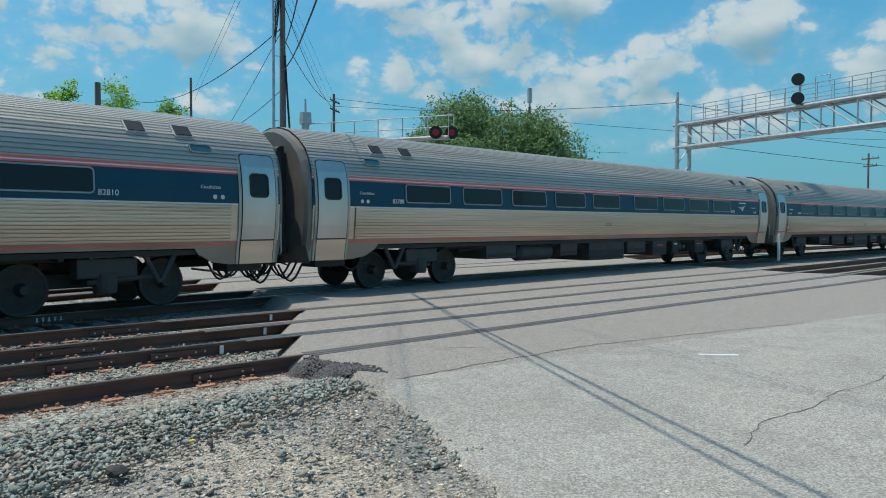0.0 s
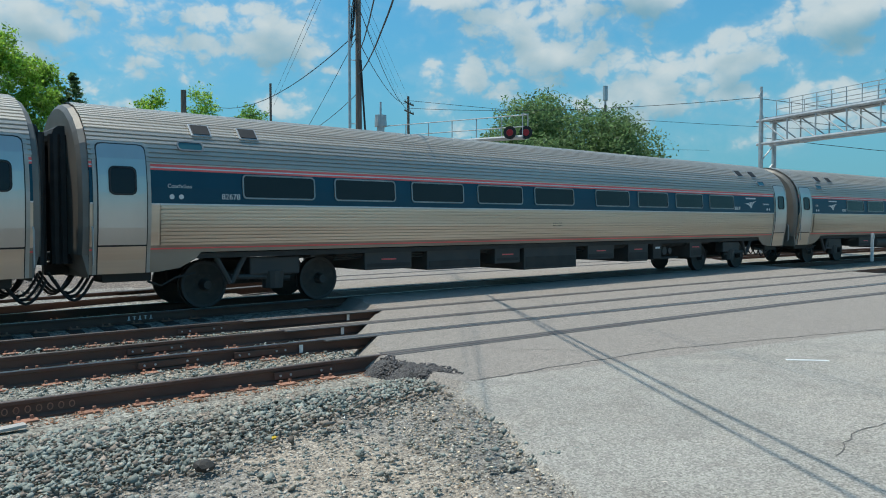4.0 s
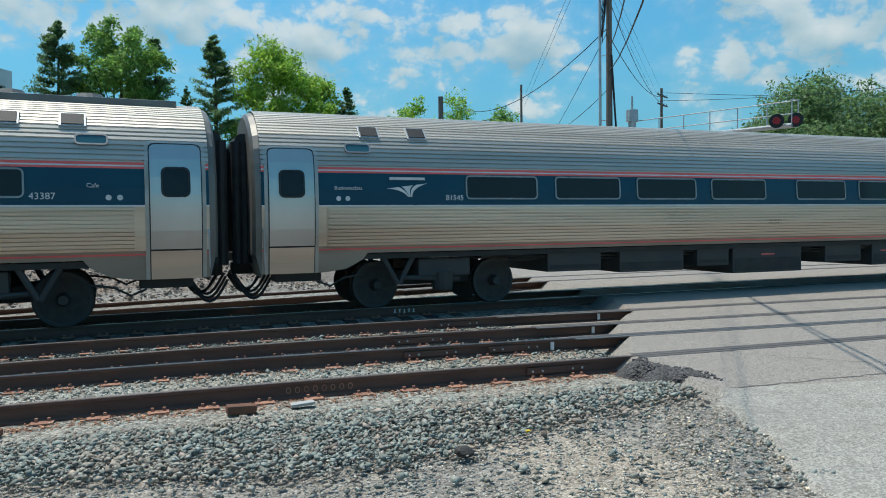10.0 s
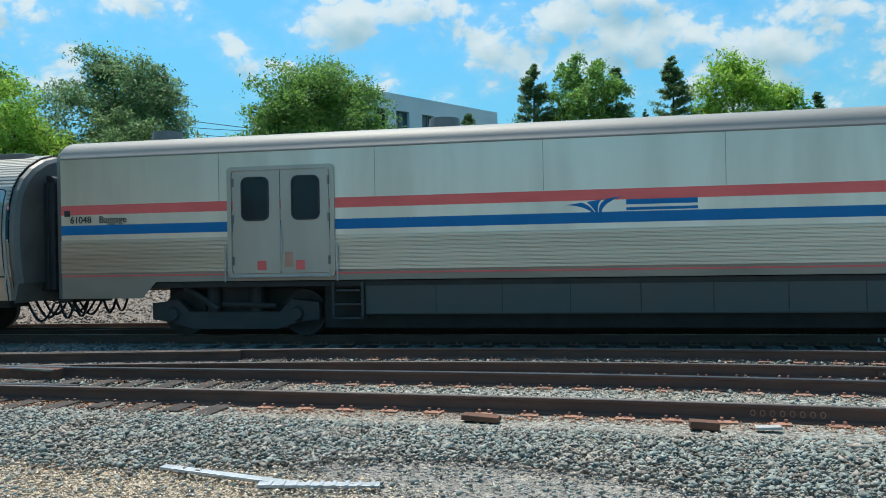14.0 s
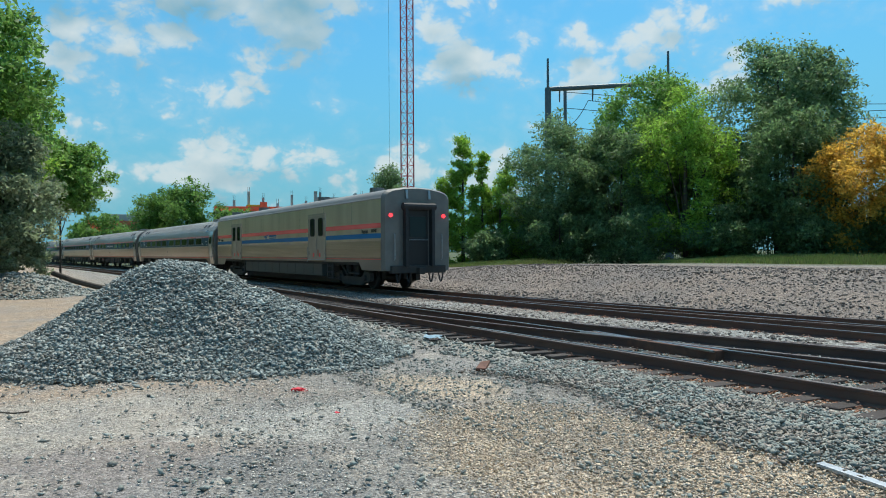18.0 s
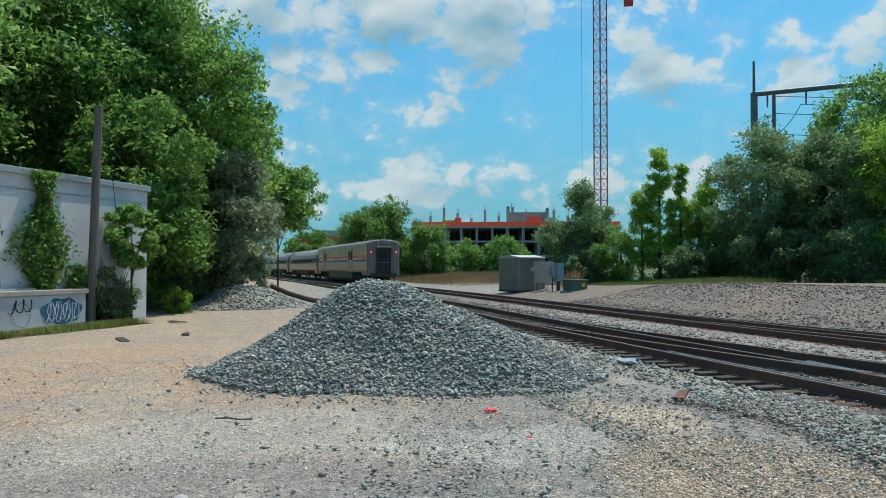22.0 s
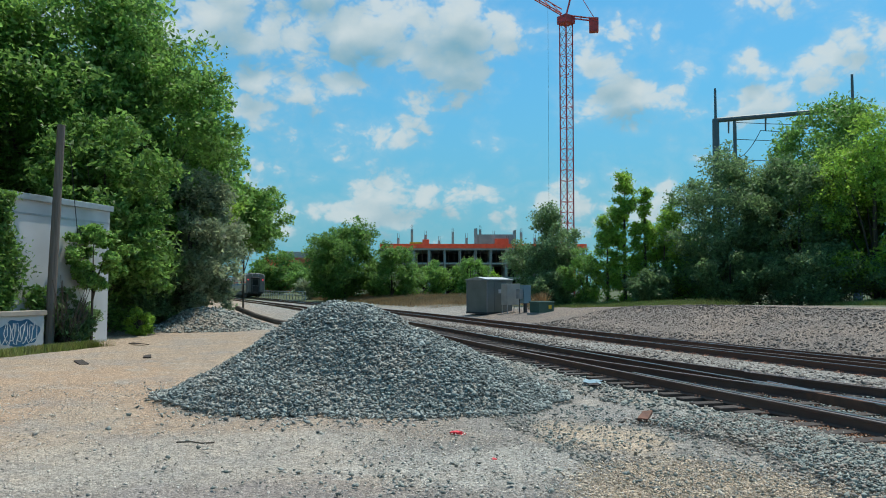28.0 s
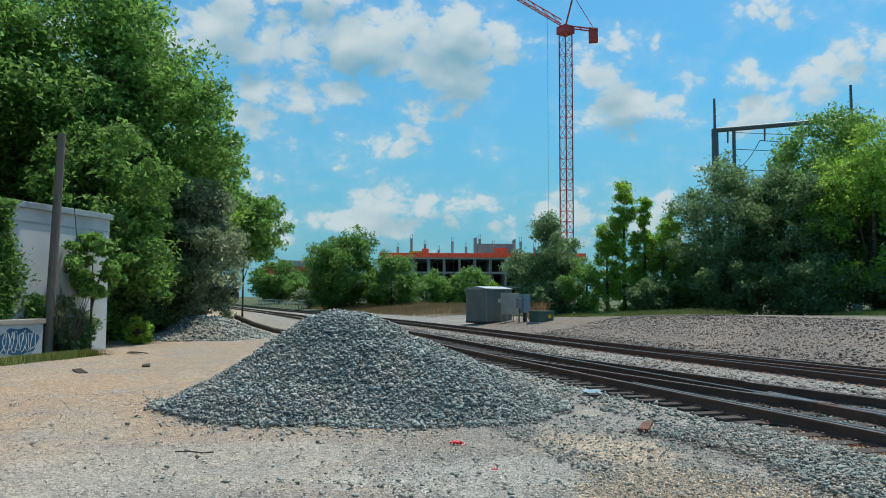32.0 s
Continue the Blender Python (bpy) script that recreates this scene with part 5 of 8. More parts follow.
def amfleet(label, seed, number, cls, wins, words=False, emblem_left=True, emblem_right=False):
    car = thing("passenger_car", pose(seed * 26, 15, 0), label, "passenger car", "cars of the train")
    xin = HALF - 1.18
    # fluted roof, painted belt, fluted lower side
    bm = B()
    up = ribbed(2.73, 3.84, .088, .026, AMF)
    extrude_x(bm, up + [(0, 3.85)], -HALF, HALF)
    part("roof", bm, M["steel"], car, "fluted stainless steel roof")
    bm = B()
    extrude_x(bm, [(amf_at(z), z) for z in (2.01, 2.1, 2.3, 2.60)], -HALF, HALF)
    part("belt", bm, M["blue"], car, "dark blue painted window belt")
    for nm, a, b, mt in (("stripe", 2.60, 2.635, M["red"]), ("stripe", 2.635, 2.66, M["white"]), ("stripe", 2.66, 2.705, M["red"]), ("stripe", 1.985, 2.01, M["white"]), ("stripe", 1.185, 1.215, M["red"])):
        bm = B()
        extrude_x(bm, [(amf_at(a) + .003, a), (amf_at(b) + .003, b)], -HALF, HALF)
        part(nm, bm, mt, car, "thin painted stripe")
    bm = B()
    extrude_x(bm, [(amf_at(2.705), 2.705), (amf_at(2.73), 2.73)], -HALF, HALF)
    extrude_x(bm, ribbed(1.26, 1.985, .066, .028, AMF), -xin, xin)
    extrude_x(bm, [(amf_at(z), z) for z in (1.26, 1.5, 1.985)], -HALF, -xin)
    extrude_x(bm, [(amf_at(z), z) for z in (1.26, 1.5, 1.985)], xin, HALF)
    part("lower_side", bm, M["steel_low"], car, "fluted lower side, grimy stainless toned by ground light")
    # sill with the drop at both ends
    bm = B()
    extrude_x(bm, [(amf_at(1.12), 1.12), (amf_at(1.26), 1.26)], -HALF, HALF)
    for s in (-1, 1):
        for e in (-1, 1):
            pts = [(e * HALF, .78), (e * (HALF - 1.15), .78), (e * (HALF - 1.55), .84), (e * (HALF - 1.85), 1.0), (e * (HALF - 1.95), 1.125), (e * HALF, 1.125)]
            v = [bm.verts.new((px, s * (1.485 - (1.12 - pz) * .12), Z0 + pz)) for px, pz in pts]
            bm.faces.new(v if s * e > 0 else v[::-1])
    part("sill", bm, M["sill_grime"], car, "flat sill brown with grime")
    bm = B()
    box(bm, -HALF + .1, HALF - .1, -1.42, 1.42, Z0 + 1.0, Z0 + 1.1)
    part("floor", bm, M["under"], car)
    for e in (-1, 1):
        amf_end(car, e)
        for s in (-1, 1):
            amf_door(car, e * (HALF - .53), s)
            yv = amf_at(3.05)
            w = window(car, e * (HALF - 1.78), 3.05, .50, .22, .08, yv + .022, s, "vent_window", M["frame_metal"], M["glass_teal"])
            lean(w, 0, 3.05, yv, 31, s)
        for dx in (2.05, 3.0):
            zr = 3.36
            bm = B()
            box(bm, e * (HALF - dx) - .2, e * (HALF - dx) + .2, -.16, .16, 0, .035, .008)
            h = part("roof_hatch", bm, M["galv"], car, "small square roof hatch")
            h.matrix_basis = pose(0, -1.215, Z0 + zr + .02, 47, 0, 0)
            bm = B()
            box(bm, e * (HALF - dx) - .165, e * (HALF - dx) + .165, -.125, .125, .03, .05)
            part("hatch_panel", bm, M["rubber"], h)
        bm = B()
        tube(bm, [(e * (HALF - 1.2), -1.50, Z0 + 2.86), (e * (HALF - 4.2), -1.50, Z0 + 2.86)], .012, 5)
        part("drip_rail", bm, M["galv"], car)
        amf_truck(car, e * (HALF - 3.55), e)
    yw = amf_at(2.35)
    for x in wins:
        for s in (-1, 1):
            w = window(car, -HALF + x + .79, 2.35, 1.58, .47, .09, yw, s)
            lean(w, 0, 2.35, yw, 4.0, s)
    underfloor(car, seed)
    if words or seed == 5:
        xv = HALF - 1.9
        bm = B()
        box(bm, xv - 1.5, xv + 1.5, -.62, .62, Z0 + 3.74, Z0 + 3.88, .03)
        rv = part("roof_equipment", bm, M["end_grey"], car, "low grey roof equipment")
        for dx in (-1.1, .1):
            part("vent_hood", bar(B(), (xv + dx, -.3, Z0 + 3.86), (xv + dx, -.3, Z0 + 3.96), .26, .2, 14), M["end_grey"], rv)
    # writing, on the side that shows
    ry = -(amf_at(2.1) + .006)
    up_ = lambda x, z: pose(x, ry, Z0 + z, 90)
    wins = sorted(wins)
    left_first = wins[0]
    lettering("number", number, .15, M["white"], car, up_(-HALF + left_first - .42, 2.10))
    lettering("number", number, .15, M["white"], car, up_(-HALF + wins[-1] + 1.63, 2.10))
    lettering("class_name", cls, .10, M["white"], car, up_(-HALF + 1.3, 2.29))
    lettering("class_name", cls, .10, M["white"], car, up_(HALF - 1.25, 2.29).copy() @ pose(0, 0, 0)).data.transform(Matrix.Translation((-.62, 0, 0)))
    for e in (-1, 1):
        for k in range(2):
            bm = B()
            cx = e * (HALF - 1.38 - .17 * k)
            bar(bm, (cx, ry + .004, Z0 + 2.13), (cx, ry - .002, Z0 + 2.13), .045, None, 14)
            part("pictogram", bm, M["white"], car, "small round white pictogram")
    if emblem_left:
        chevron(car, -HALF + 2.70, Z0 + 2.29, .82, .26, M["white"], ry)
        bm = B()
        box(bm, -HALF + 2.35, -HALF + 3.05, ry - .003, ry, Z0 + 2.48, Z0 + 2.53)
        part("name_bar", bm, M["white"], car)
    if emblem_right:
        chevron(car, HALF - 2.77, Z0 + 2.29, .82, .26, M["white"], ry)
        bm = B()
        box(bm, HALF - 3.12, HALF - 2.42, ry - .003, ry, Z0 + 2.48, Z0 + 2.53)
        part("name_bar", bm, M["white"], car)
    if words:
        for x0, n in ((-HALF + 10.24, 9), (-HALF + 12.28, 8)):
            for k in range(n):
                part("name_bar", box(B(), x0 + k * .165, x0 + k * .165 + .115, ry - .003, ry, Z0 + 2.24, Z0 + 2.36), M["white"], car)
        bm = B()
        bar(bm, (-HALF + 12.0, ry + .004, Z0 + 2.30), (-HALF + 12.0, ry - .003, Z0 + 2.30), .14, None, 20)
        part("name_disc", bm, M["white"], car, "white disc between plain name bars")
    ty = -(amf_at(1.55) + .016)
    lettering("stencil", number, .15, M["under"], car, pose(-HALF + 11.55, ty - .006, Z0 + 1.55, 90))
    # compressor unit in an open frame
    for s in (-1, 1):
        bm = B()
        box(bm, 4.05, 5.55, *sorted((s * .9, s * 1.3)), Z0 + .5, Z0 + .56, .01)
        box(bm, 4.05, 4.5, *sorted((s * .9, s * 1.38)), Z0 + .52, Z0 + 1.05, .02)
        cu = part("compressor_frame", bm, M["under"], car, "dark open compressor frame")
        for cx, rr in ((4.78, .14), (5.08, .11)):
            part("cylinder", bar(B(), (cx, s * 1.0, Z0 + .75), (cx, s * 1.3, Z0 + .75), rr, rr * .9, 14), M["under_box"], cu, "grey finned compressor cylinder")
        bm = B()
        box(bm, 4.16, 4.4, *sorted((s * 1.38, s * 1.386)), Z0 + .84, Z0 + .9)
        part("label_bar", bm, M["white"], cu)
    return car


def axles(car, e_list=(-1, 1)):
    out = []
    for e in e_list:
        for dx in (2.27, 4.83):
            out.append(wheelset(car, e * (HALF - dx)))
    return out


BAG = [(1.52, .80), (1.52, 3.58), (1.50, 3.70), (1.44, 3.80), (1.33, 3.88), (1.12, 3.96), (.6, 4.04), (0, 4.07)]


def baggage_door(car, x, side):
    d = new("baggage_door")
    d.empty_display_size = .1
    d.parent = car
    tagged(d, "closed double-leaf grey baggage door")
    y = side * 1.52
    bm = slab_xz(B(), [(x + a, Z0 + 2.24 + b) for a, b in rounded(2.14, 2.12, .09)], y, y + side * .045, [(x + a, Z0 + 2.24 + b) for a, b in rounded(1.97, 1.97, .07)])
    part("door_frame", bm, M["bag_door"], d)
    for k in (-1, 1):
        cx = x + k * .485
        bm = B()
        box(bm, cx - .475, cx + .475, min(y, y + side * .03), max(y, y + side * .03), Z0 + 1.26, Z0 + 3.215, .004)
        lf = part("door_leaf", bm, M["bag_door"], d)
        window(lf, cx + k * .02, 2.68, .56, .84, .13, 1.55, side, "door_window", M["rubber"])
        for zz in (1.5, 2.3, 3.0):
            bm = B()
            box(bm, cx + k * .47 - .02, cx + k * .47 + .02, min(y, y + side * .05), max(y, y + side * .05), Z0 + zz - .08, Z0 + zz + .08, .005)
            part("hinge", bm, M["end_grey"], lf)
        bm = B()
        box(bm, cx - k * .1 - .09, cx - k * .1 + .09, min(y + side * .03, y + side * .036), max(y + side * .03, y + side * .036), Z0 + 1.32, Z0 + 1.50)
        part("sticker", bm, M["red"], lf, "square red warning sticker")
    bm = B()
    box(bm, x + .08, x + .24, min(y + side * .03, y + side * .036), max(y + side * .03, y + side * .036), Z0 + 1.38, Z0 + 1.66)
    part("notice", bm, pbr("peach_notice", (.62, .30, .2), .6), d, "small pale notice plate")
    for xa, za, xb, zb, rr in ((-1.0, 1.2, 1.0, 1.2, .018), (-1.12, 1.1, -1.12, 1.8, .014), (1.12, 1.1, 1.12, 1.8, .014), (.03, 1.6, .03, 2.2, .012)):
        part("handrail", tube(B(), [(x + xa, y + side * .065, Z0 + za), (x + xb, y + side * .065, Z0 + zb)], rr), M["galv"], d)


def baggage_car():
    car = thing("baggage_car", pose(200, 15, 0), "grey stainless baggage car with red and blue stripes", "baggage car", "cars of the train")
    bm = B()
    prof = [q for q in BAG if q[1] >= 3.58]
    extrude_x(bm, [(1.52, 3.58), (1.535, 3.58), (1.535, 3.61), (1.518, 3.62)] + prof[1:], -HALF, HALF)
    part("roof", bm, M["bag_roof"], car, "smooth curved stainless roof", smooth=True)
    for a, b in ((2.66, 3.58), (1.97, 2.07), (2.26, 2.47)):
        part("side_panel", extrude_x(B(), [(1.52, a), (1.52, b)], -HALF, HALF), M["bag_steel"], car, "flat brushed stainless side panel")
    bm = B()
    extrude_x(bm, [(1.52, 1.12), (1.52, 1.31)], -HALF, HALF)
    for s in (-1, 1):
        for e in (-1, 1):
            v = [bm.verts.new((px, s * 1.52, Z0 + pz)) for px, pz in ((e * HALF, .80), (e * (HALF - 1.75), .80), (e * (HALF - 2.05), 1.12), (e * HALF, 1.12))]
            bm.faces.new(v if s * e > 0 else v[::-1])
    part("sill", bm, M["sill_grime"], car, "flat sill brown with grime")
    bm = B()
    for k in range(7):
        x = -HALF + 3.4 + k * 3.1
        box(bm, x - .004, x + .004, -1.524, -1.518, Z0 + 2.67, Z0 + 3.58)
    part("panel_seam", bm, M["end_grey"], car)
    for a, b, mt in ((2.47, 2.66, M["red"]), (2.07, 2.26, M["bag_blue"]), (1.235, 1.265, M["red"])):
        bm = B()
        extrude_x(bm, [(1.524, a), (1.524, b)], -HALF, HALF)
        part("stripe", bm, mt, car, "broad painted stripe")
    bm = B()
    extrude_x(bm, ribbed(1.31, 1.97, .075, .024, [(1.52, 1.25), (1.52, 2.0)]), -HALF, HALF)
    part("lower_side", bm, M["steel_low"], car, "fluted stainless lower side")
    bm = B()
    box(bm, -HALF + .1, HALF - .1, -1.45, 1.45, Z0 + 1.0, Z0 + 1.1)
    part("floor", bm, M["under"], car)
    bm = B()
    box(bm, -HALF + 6.25, -HALF + 18.5, -1.44, 1.44, Z0 + .46, Z0 + 1.1, .03)
    sk = part("skirt_box", bm, M["tank_green"], car, "long dark underfloor skirt")
    # inner box added to keep the gap below the skirt dark
    bm = B()
    box(bm, -HALF + 5.3, HALF - 5.3, -1.0, 1.0, Z0 + .16, Z0 + 1.02, .03)
    part("underframe", bm, M["under"], car, "dark inner box filling the space under the car")
    for k in range(9):
        x = -HALF + 7.6 + k * 1.22
        part("skirt_seam", box(B(), x - .006, x + .006, -1.446, -1.436, Z0 + .5, Z0 + 1.06), M["under"], sk)
    for e in (-1, 1):
        bm = B()
        x0 = -HALF + (5.62 if e < 0 else 19.25)
        x1 = x0 + .62
        for k in range(3):
            box(bm, x0 + .04 * k, x1 - .04 * k, -1.5, -1.2, Z0 + .38 + k * .26, Z0 + .42 + k * .26, .005)
        box(bm, x0, x0 + .05, -1.5, -1.45, Z0 + .38, Z0 + 1.08)
        box(bm, x1 - .05, x1, -1.5, -1.45, Z0 + .38, Z0 + 1.08)
        part("steps", bm, M["under_box"], car, "steel access steps")
        # end wall with a doorway and hood
        outline = [(-y, z) for y, z in BAG] + [(y, z) for y, z in BAG[::-1][1:]]
        bm = B()
        x = e * HALF
        vs = [bm.verts.new((x, y, Z0 + z)) for y, z in outline]
        ws = [bm.verts.new((x + e * .16, y * .93, Z0 + (z - .06 if z > 1 else z))) for y, z in outline]
        n = len(vs)
        for k in range(n - 1):
            bm.faces.new((vs[k], vs[k + 1], ws[k + 1], ws[k]))
        bm.faces.new(ws)
        bmesh.ops.recalc_face_normals(bm, faces=bm.faces[:])
        part("end_wall", bm, M["end_grey"], car, "dusty grey end wall")
        # the doorway's dark is painted: a black plate on the end wall
        bm = B()
        xx = sorted((x + e * .16, x + e * .175))
        box(bm, xx[0], xx[1], -.45, .45, Z0 + 1.0, Z0 + 3.2)
        dr = part("end_door", bm, M["black"], car, "flat black plate for the open end doorway")
        bm = B()
        xx = sorted((x + e * .17, x + e * .19))
        box(bm, xx[0], xx[1], -.36, .36, Z0 + 2.1, Z0 + 2.9)
        part("pane", bm, M["glass"], dr)
        bm = B()
        for s in (-1, 1):
            xx = sorted((x + e * .15, x + e * .42))
            box(bm, xx[0], xx[1], s * .58 - .07, s * .58 + .07, Z0 + .95, Z0 + 3.25, .03)
        bar(bm, (x + e * .3, -.72, Z0 + 3.3), (x + e * .3, .72, Z0 + 3.3), .14, None, 12)
        part("bellows", bm, M["rubber"], car, "black rubber end bellows")
        for s in (-1, 1):
            part("conduit", tube(B(), [(x + e * .2, s * .5, Z0 + 3.95), (x + e * .24, s * .5, Z0 + 3.6)], .05), M["galv"], car)
            bm = B()
            tube(bm, [(x + e * .18, s * 1.05, Z0 + 1.2), (x + e * .26, s * 1.05, Z0 + 1.25), (x + e * .26, s * 1.05, Z0 + 2.2), (x + e * .18, s * 1.05, Z0 + 2.25)], .016)
            part("grab_rail", bm, M["galv"], car)
        part("safety_bar", tube(B(), [(x + e * .2, -.45, Z0 + 2.0), (x + e * .2, .45, Z0 + 2.0)], .012), M["galv"], car)
        bm = B()
        box(bm, *sorted((x, x + e * .3)), -1.2, 1.2, Z0 + .7, Z0 + 1.0, .03)
        box(bm, *sorted((x, x + e * .55)), -.13, .13, Z0 + .66, Z0 + .92, .03)
        part("coupler", bm, M["under"], car, "end sill and coupler")
        for s in (-1, 1):
            for k in range(2):
                bm = B()
                y = s * (.5 + .45 * k)
                tube(bm, [(x + e * (.15 + .35 * q), y, Z0 + .72 - .36 * math.sin(q * math.pi)) for q in np.linspace(0, 1, 8)], .028)
                part("hose", bm, M["rubber"], car)
        for s in (-1, 1):
            bm = B()
            bar(bm, (x + e * .13, s * 1.18, Z0 + 2.95), (x + e * .21, s * 1.18, Z0 + 2.95), .085, .07, 14)
            part("marker_light", bm, M["tail_red"] if e > 0 else M["lens_red"], car, "red tail marker light")
        # outside-framed truck
        xc = e * (HALF - 3.5)
        # solid dark filling added so no pale ground shows through the truck
        bm = B()
        box(bm, xc - .5, xc + .5, -.98, .98, Z0 + .3, Z0 + .98, .03)
        box(bm, xc - 1.7, xc + 1.7, -.6, -.4, Z0 + .4, Z0 + .95, .02)
        box(bm, xc - 1.7, xc + 1.7, .4, .6, Z0 + .4, Z0 + .95, .02)
        part("bolster", bm, M["under"], car, "dark bolster block filling the truck's gap")
        for s in (-1, 1):
            bm = B()
            y = s * 1.08
            slab_xz(bm, [(xc - 1.75, Z0 + .35), (xc - 1.75, Z0 + .68), (xc - 1.2, Z0 + .74), (xc - .95, Z0 + .5), (xc + .95, Z0 + .5), (xc + 1.2, Z0 + .74), (xc + 1.75, Z0 + .68), (xc + 1.75, Z0 + .35),
                         (xc + 1.35, Z0 + .3), (xc + .9, Z0 + .16), (xc - .9, Z0 + .16), (xc - 1.35, Z0 + .3)], y - s * .1, y + s * .08)
            part("truck_frame", bm, M["under_box"], car, "heavy dark cast truck side frame")
            bm = B()
            bar(bm, (xc - 1.0, s * 1.2, Z0 + 1.0), (xc - .3, s * 1.2, Z0 + .55), .07)
            bar(bm, (xc + .9, s * 1.22, Z0 + .62), (xc - .2, s * 1.22, Z0 + .66), .05)
            part("damper", bm, M["under"], car)
            for dx in (-.45, .45):
                part("spring", bar(B(), (xc + dx, s * 1.1, Z0 + .5), (xc + dx, s * 1.1, Z0 + .98), .13, None, 12), M["under"], car)
            for dx in (-1.3, 1.3):
                part("axle_box", bar(B(), (xc + dx, s * 1.15, Z0 + .46), (xc + dx, s * 1.25, Z0 + .46), .15, .12, 12), M["under_box"], car)
        for s in (-1, 1):
            baggage_door(car, -HALF + (4.65 if e < 0 else 18.1), s)
    bm = B()
    for x in (-HALF + 1.9, -HALF + 7.7, HALF - 7.7, HALF - 1.9):
        b2 = B()
        bar(b2, (x, -.75, Z0 + 3.96), (x, -.75, Z0 + 4.16), .32, .29, 18)
        part("roof_vent", b2, M["end_grey"], car, "low round roof vent")
    bm.free()
    ry = -1.528
    lettering("number", "61048", .19, M["black"], car, pose(-HALF + .20, ry, Z0 + 2.305, 90))
    lettering("class_name", "Baggage", .19, M["black"], car, pose(-HALF + .84, ry, Z0 + 2.305, 90))
    lettering("class_name", "Baggage", .19, M["black"], car, pose(HALF - 1.75, ry, Z0 + 2.305, 90))
    lettering("number", "61048", .19, M["black"], car, pose(HALF - .85, ry, Z0 + 2.305, 90))
    chevron(car, -1.9, Z0 + 2.36, 1.0, .34, M["bag_blue"], ry)
    bm = B()
    box(bm, -1.35, -.15, ry - .003, ry, Z0 + 2.38, Z0 + 2.47)
    box(bm, -1.35, -.15, ry - .003, ry, Z0 + 2.28, Z0 + 2.33)
    part("name_bar", bm, M["bag_blue"], car, "operator's name as plain bars")
    bm = B()
    box(bm, -HALF + .08, -HALF + .2, -1.54, -1.5, Z0 + 2.44, Z0 + 2.56, .01)
    part("side_marker", bm, M["under"], car)
    return car


COACH = "stainless steel coach with blue window belt and red stripes"
cars = [amfleet(COACH, 0, "82761", "Coachclass", WIN),
        amfleet(COACH + ", numbered 82810", 1, "82810", "Coachclass", WIN, emblem_left=False),
        amfleet(COACH + ", numbered 82788", 2, "82788", "Coachclass", WIN, emblem_left=False, emblem_right=True),
        amfleet(COACH + ", numbered 82678", 3, "82678", "Coachclass", WIN, emblem_left=False, emblem_right=True),
        amfleet("stainless steel cafe car with white service name on blue belt", 4, "43387", "Cafe", CAFE_WIN, words=True),
        amfleet("stainless steel business class car with blue window belt", 5, "81545", "Businessclass", BIZ_WIN),
        baggage_car()]
train_axles = [axles(c) for c in cars]


def on_track(s):
    return Vector((s, main_y(s), 0))


def car_pose(k, t):
    """The pose of car k at t seconds, on the main line."""
    s = 8.86 + (k - 2) * 25.7 + 12.85 - arc(t)
    a, b = on_track(s - 8.85), on_track(s + 8.85)
    d = b - a
    mid = (a + b) / 2
    return pose(mid.x, mid.y, 0, 0, 0, math.degrees(math.atan2(d.y, d.x)))


def motions():
    for k, c in enumerate(cars):
        walk(c, [(t * .5, car_pose(k, t * .5)) for t in range(65)])
        for w in train_axles[k]:
            x = w.location.x
            rows = []
            for i in range(481):
                t = i * 2 / FPS
                rows.append((t, pose(x, 0, Z0 + .46, 0, -math.degrees(arc(t) / .46), 0)))
            walk(w, rows)

# ---- trees ----
def leaf_cloud(P, size, seed, up=.85, aspect=.5):
    """Small leaf blades at the points P, turned at random."""
    r = np.random.RandomState(seed)
    n = len(P)
    nn = r.normal(0, 1, (n, 3)) + np.array([0, 0, up])
    a = np.cross(nn, r.normal(0, 1, (n, 3)))
    a /= np.linalg.norm(a, axis=1)[:, None] + 1e-9
    b = np.cross(a, nn)
    b /= np.linalg.norm(b, axis=1)[:, None] + 1e-9
    s = size * r.uniform(.55, 1.25, n)[:, None]
    a, b = a * s, b * s * aspect
    v = np.stack([P - a * .8 - b, P - a * .8 + b, P + a], 1)
    f = np.arange(n * 3).reshape(n, 3)
    return v.reshape(-1, 3), f


def limb_set(r, h, base, rad, n):
    out = []
    for k in range(n):
        a = math.tau * (k + r.uniform(-.3, .3)) / n
        z0 = base * r.uniform(.6, 1.0)
        z1 = base + (h - base) * r.uniform(.3, .75)
        d = rad * r.uniform(.45, .8)
        m = (math.cos(a) * d * .4, math.sin(a) * d * .4, (z0 + z1) / 2)
        out.append(((0, 0, z0), m, (math.cos(a) * d, math.sin(a) * d, z1)))
    return out


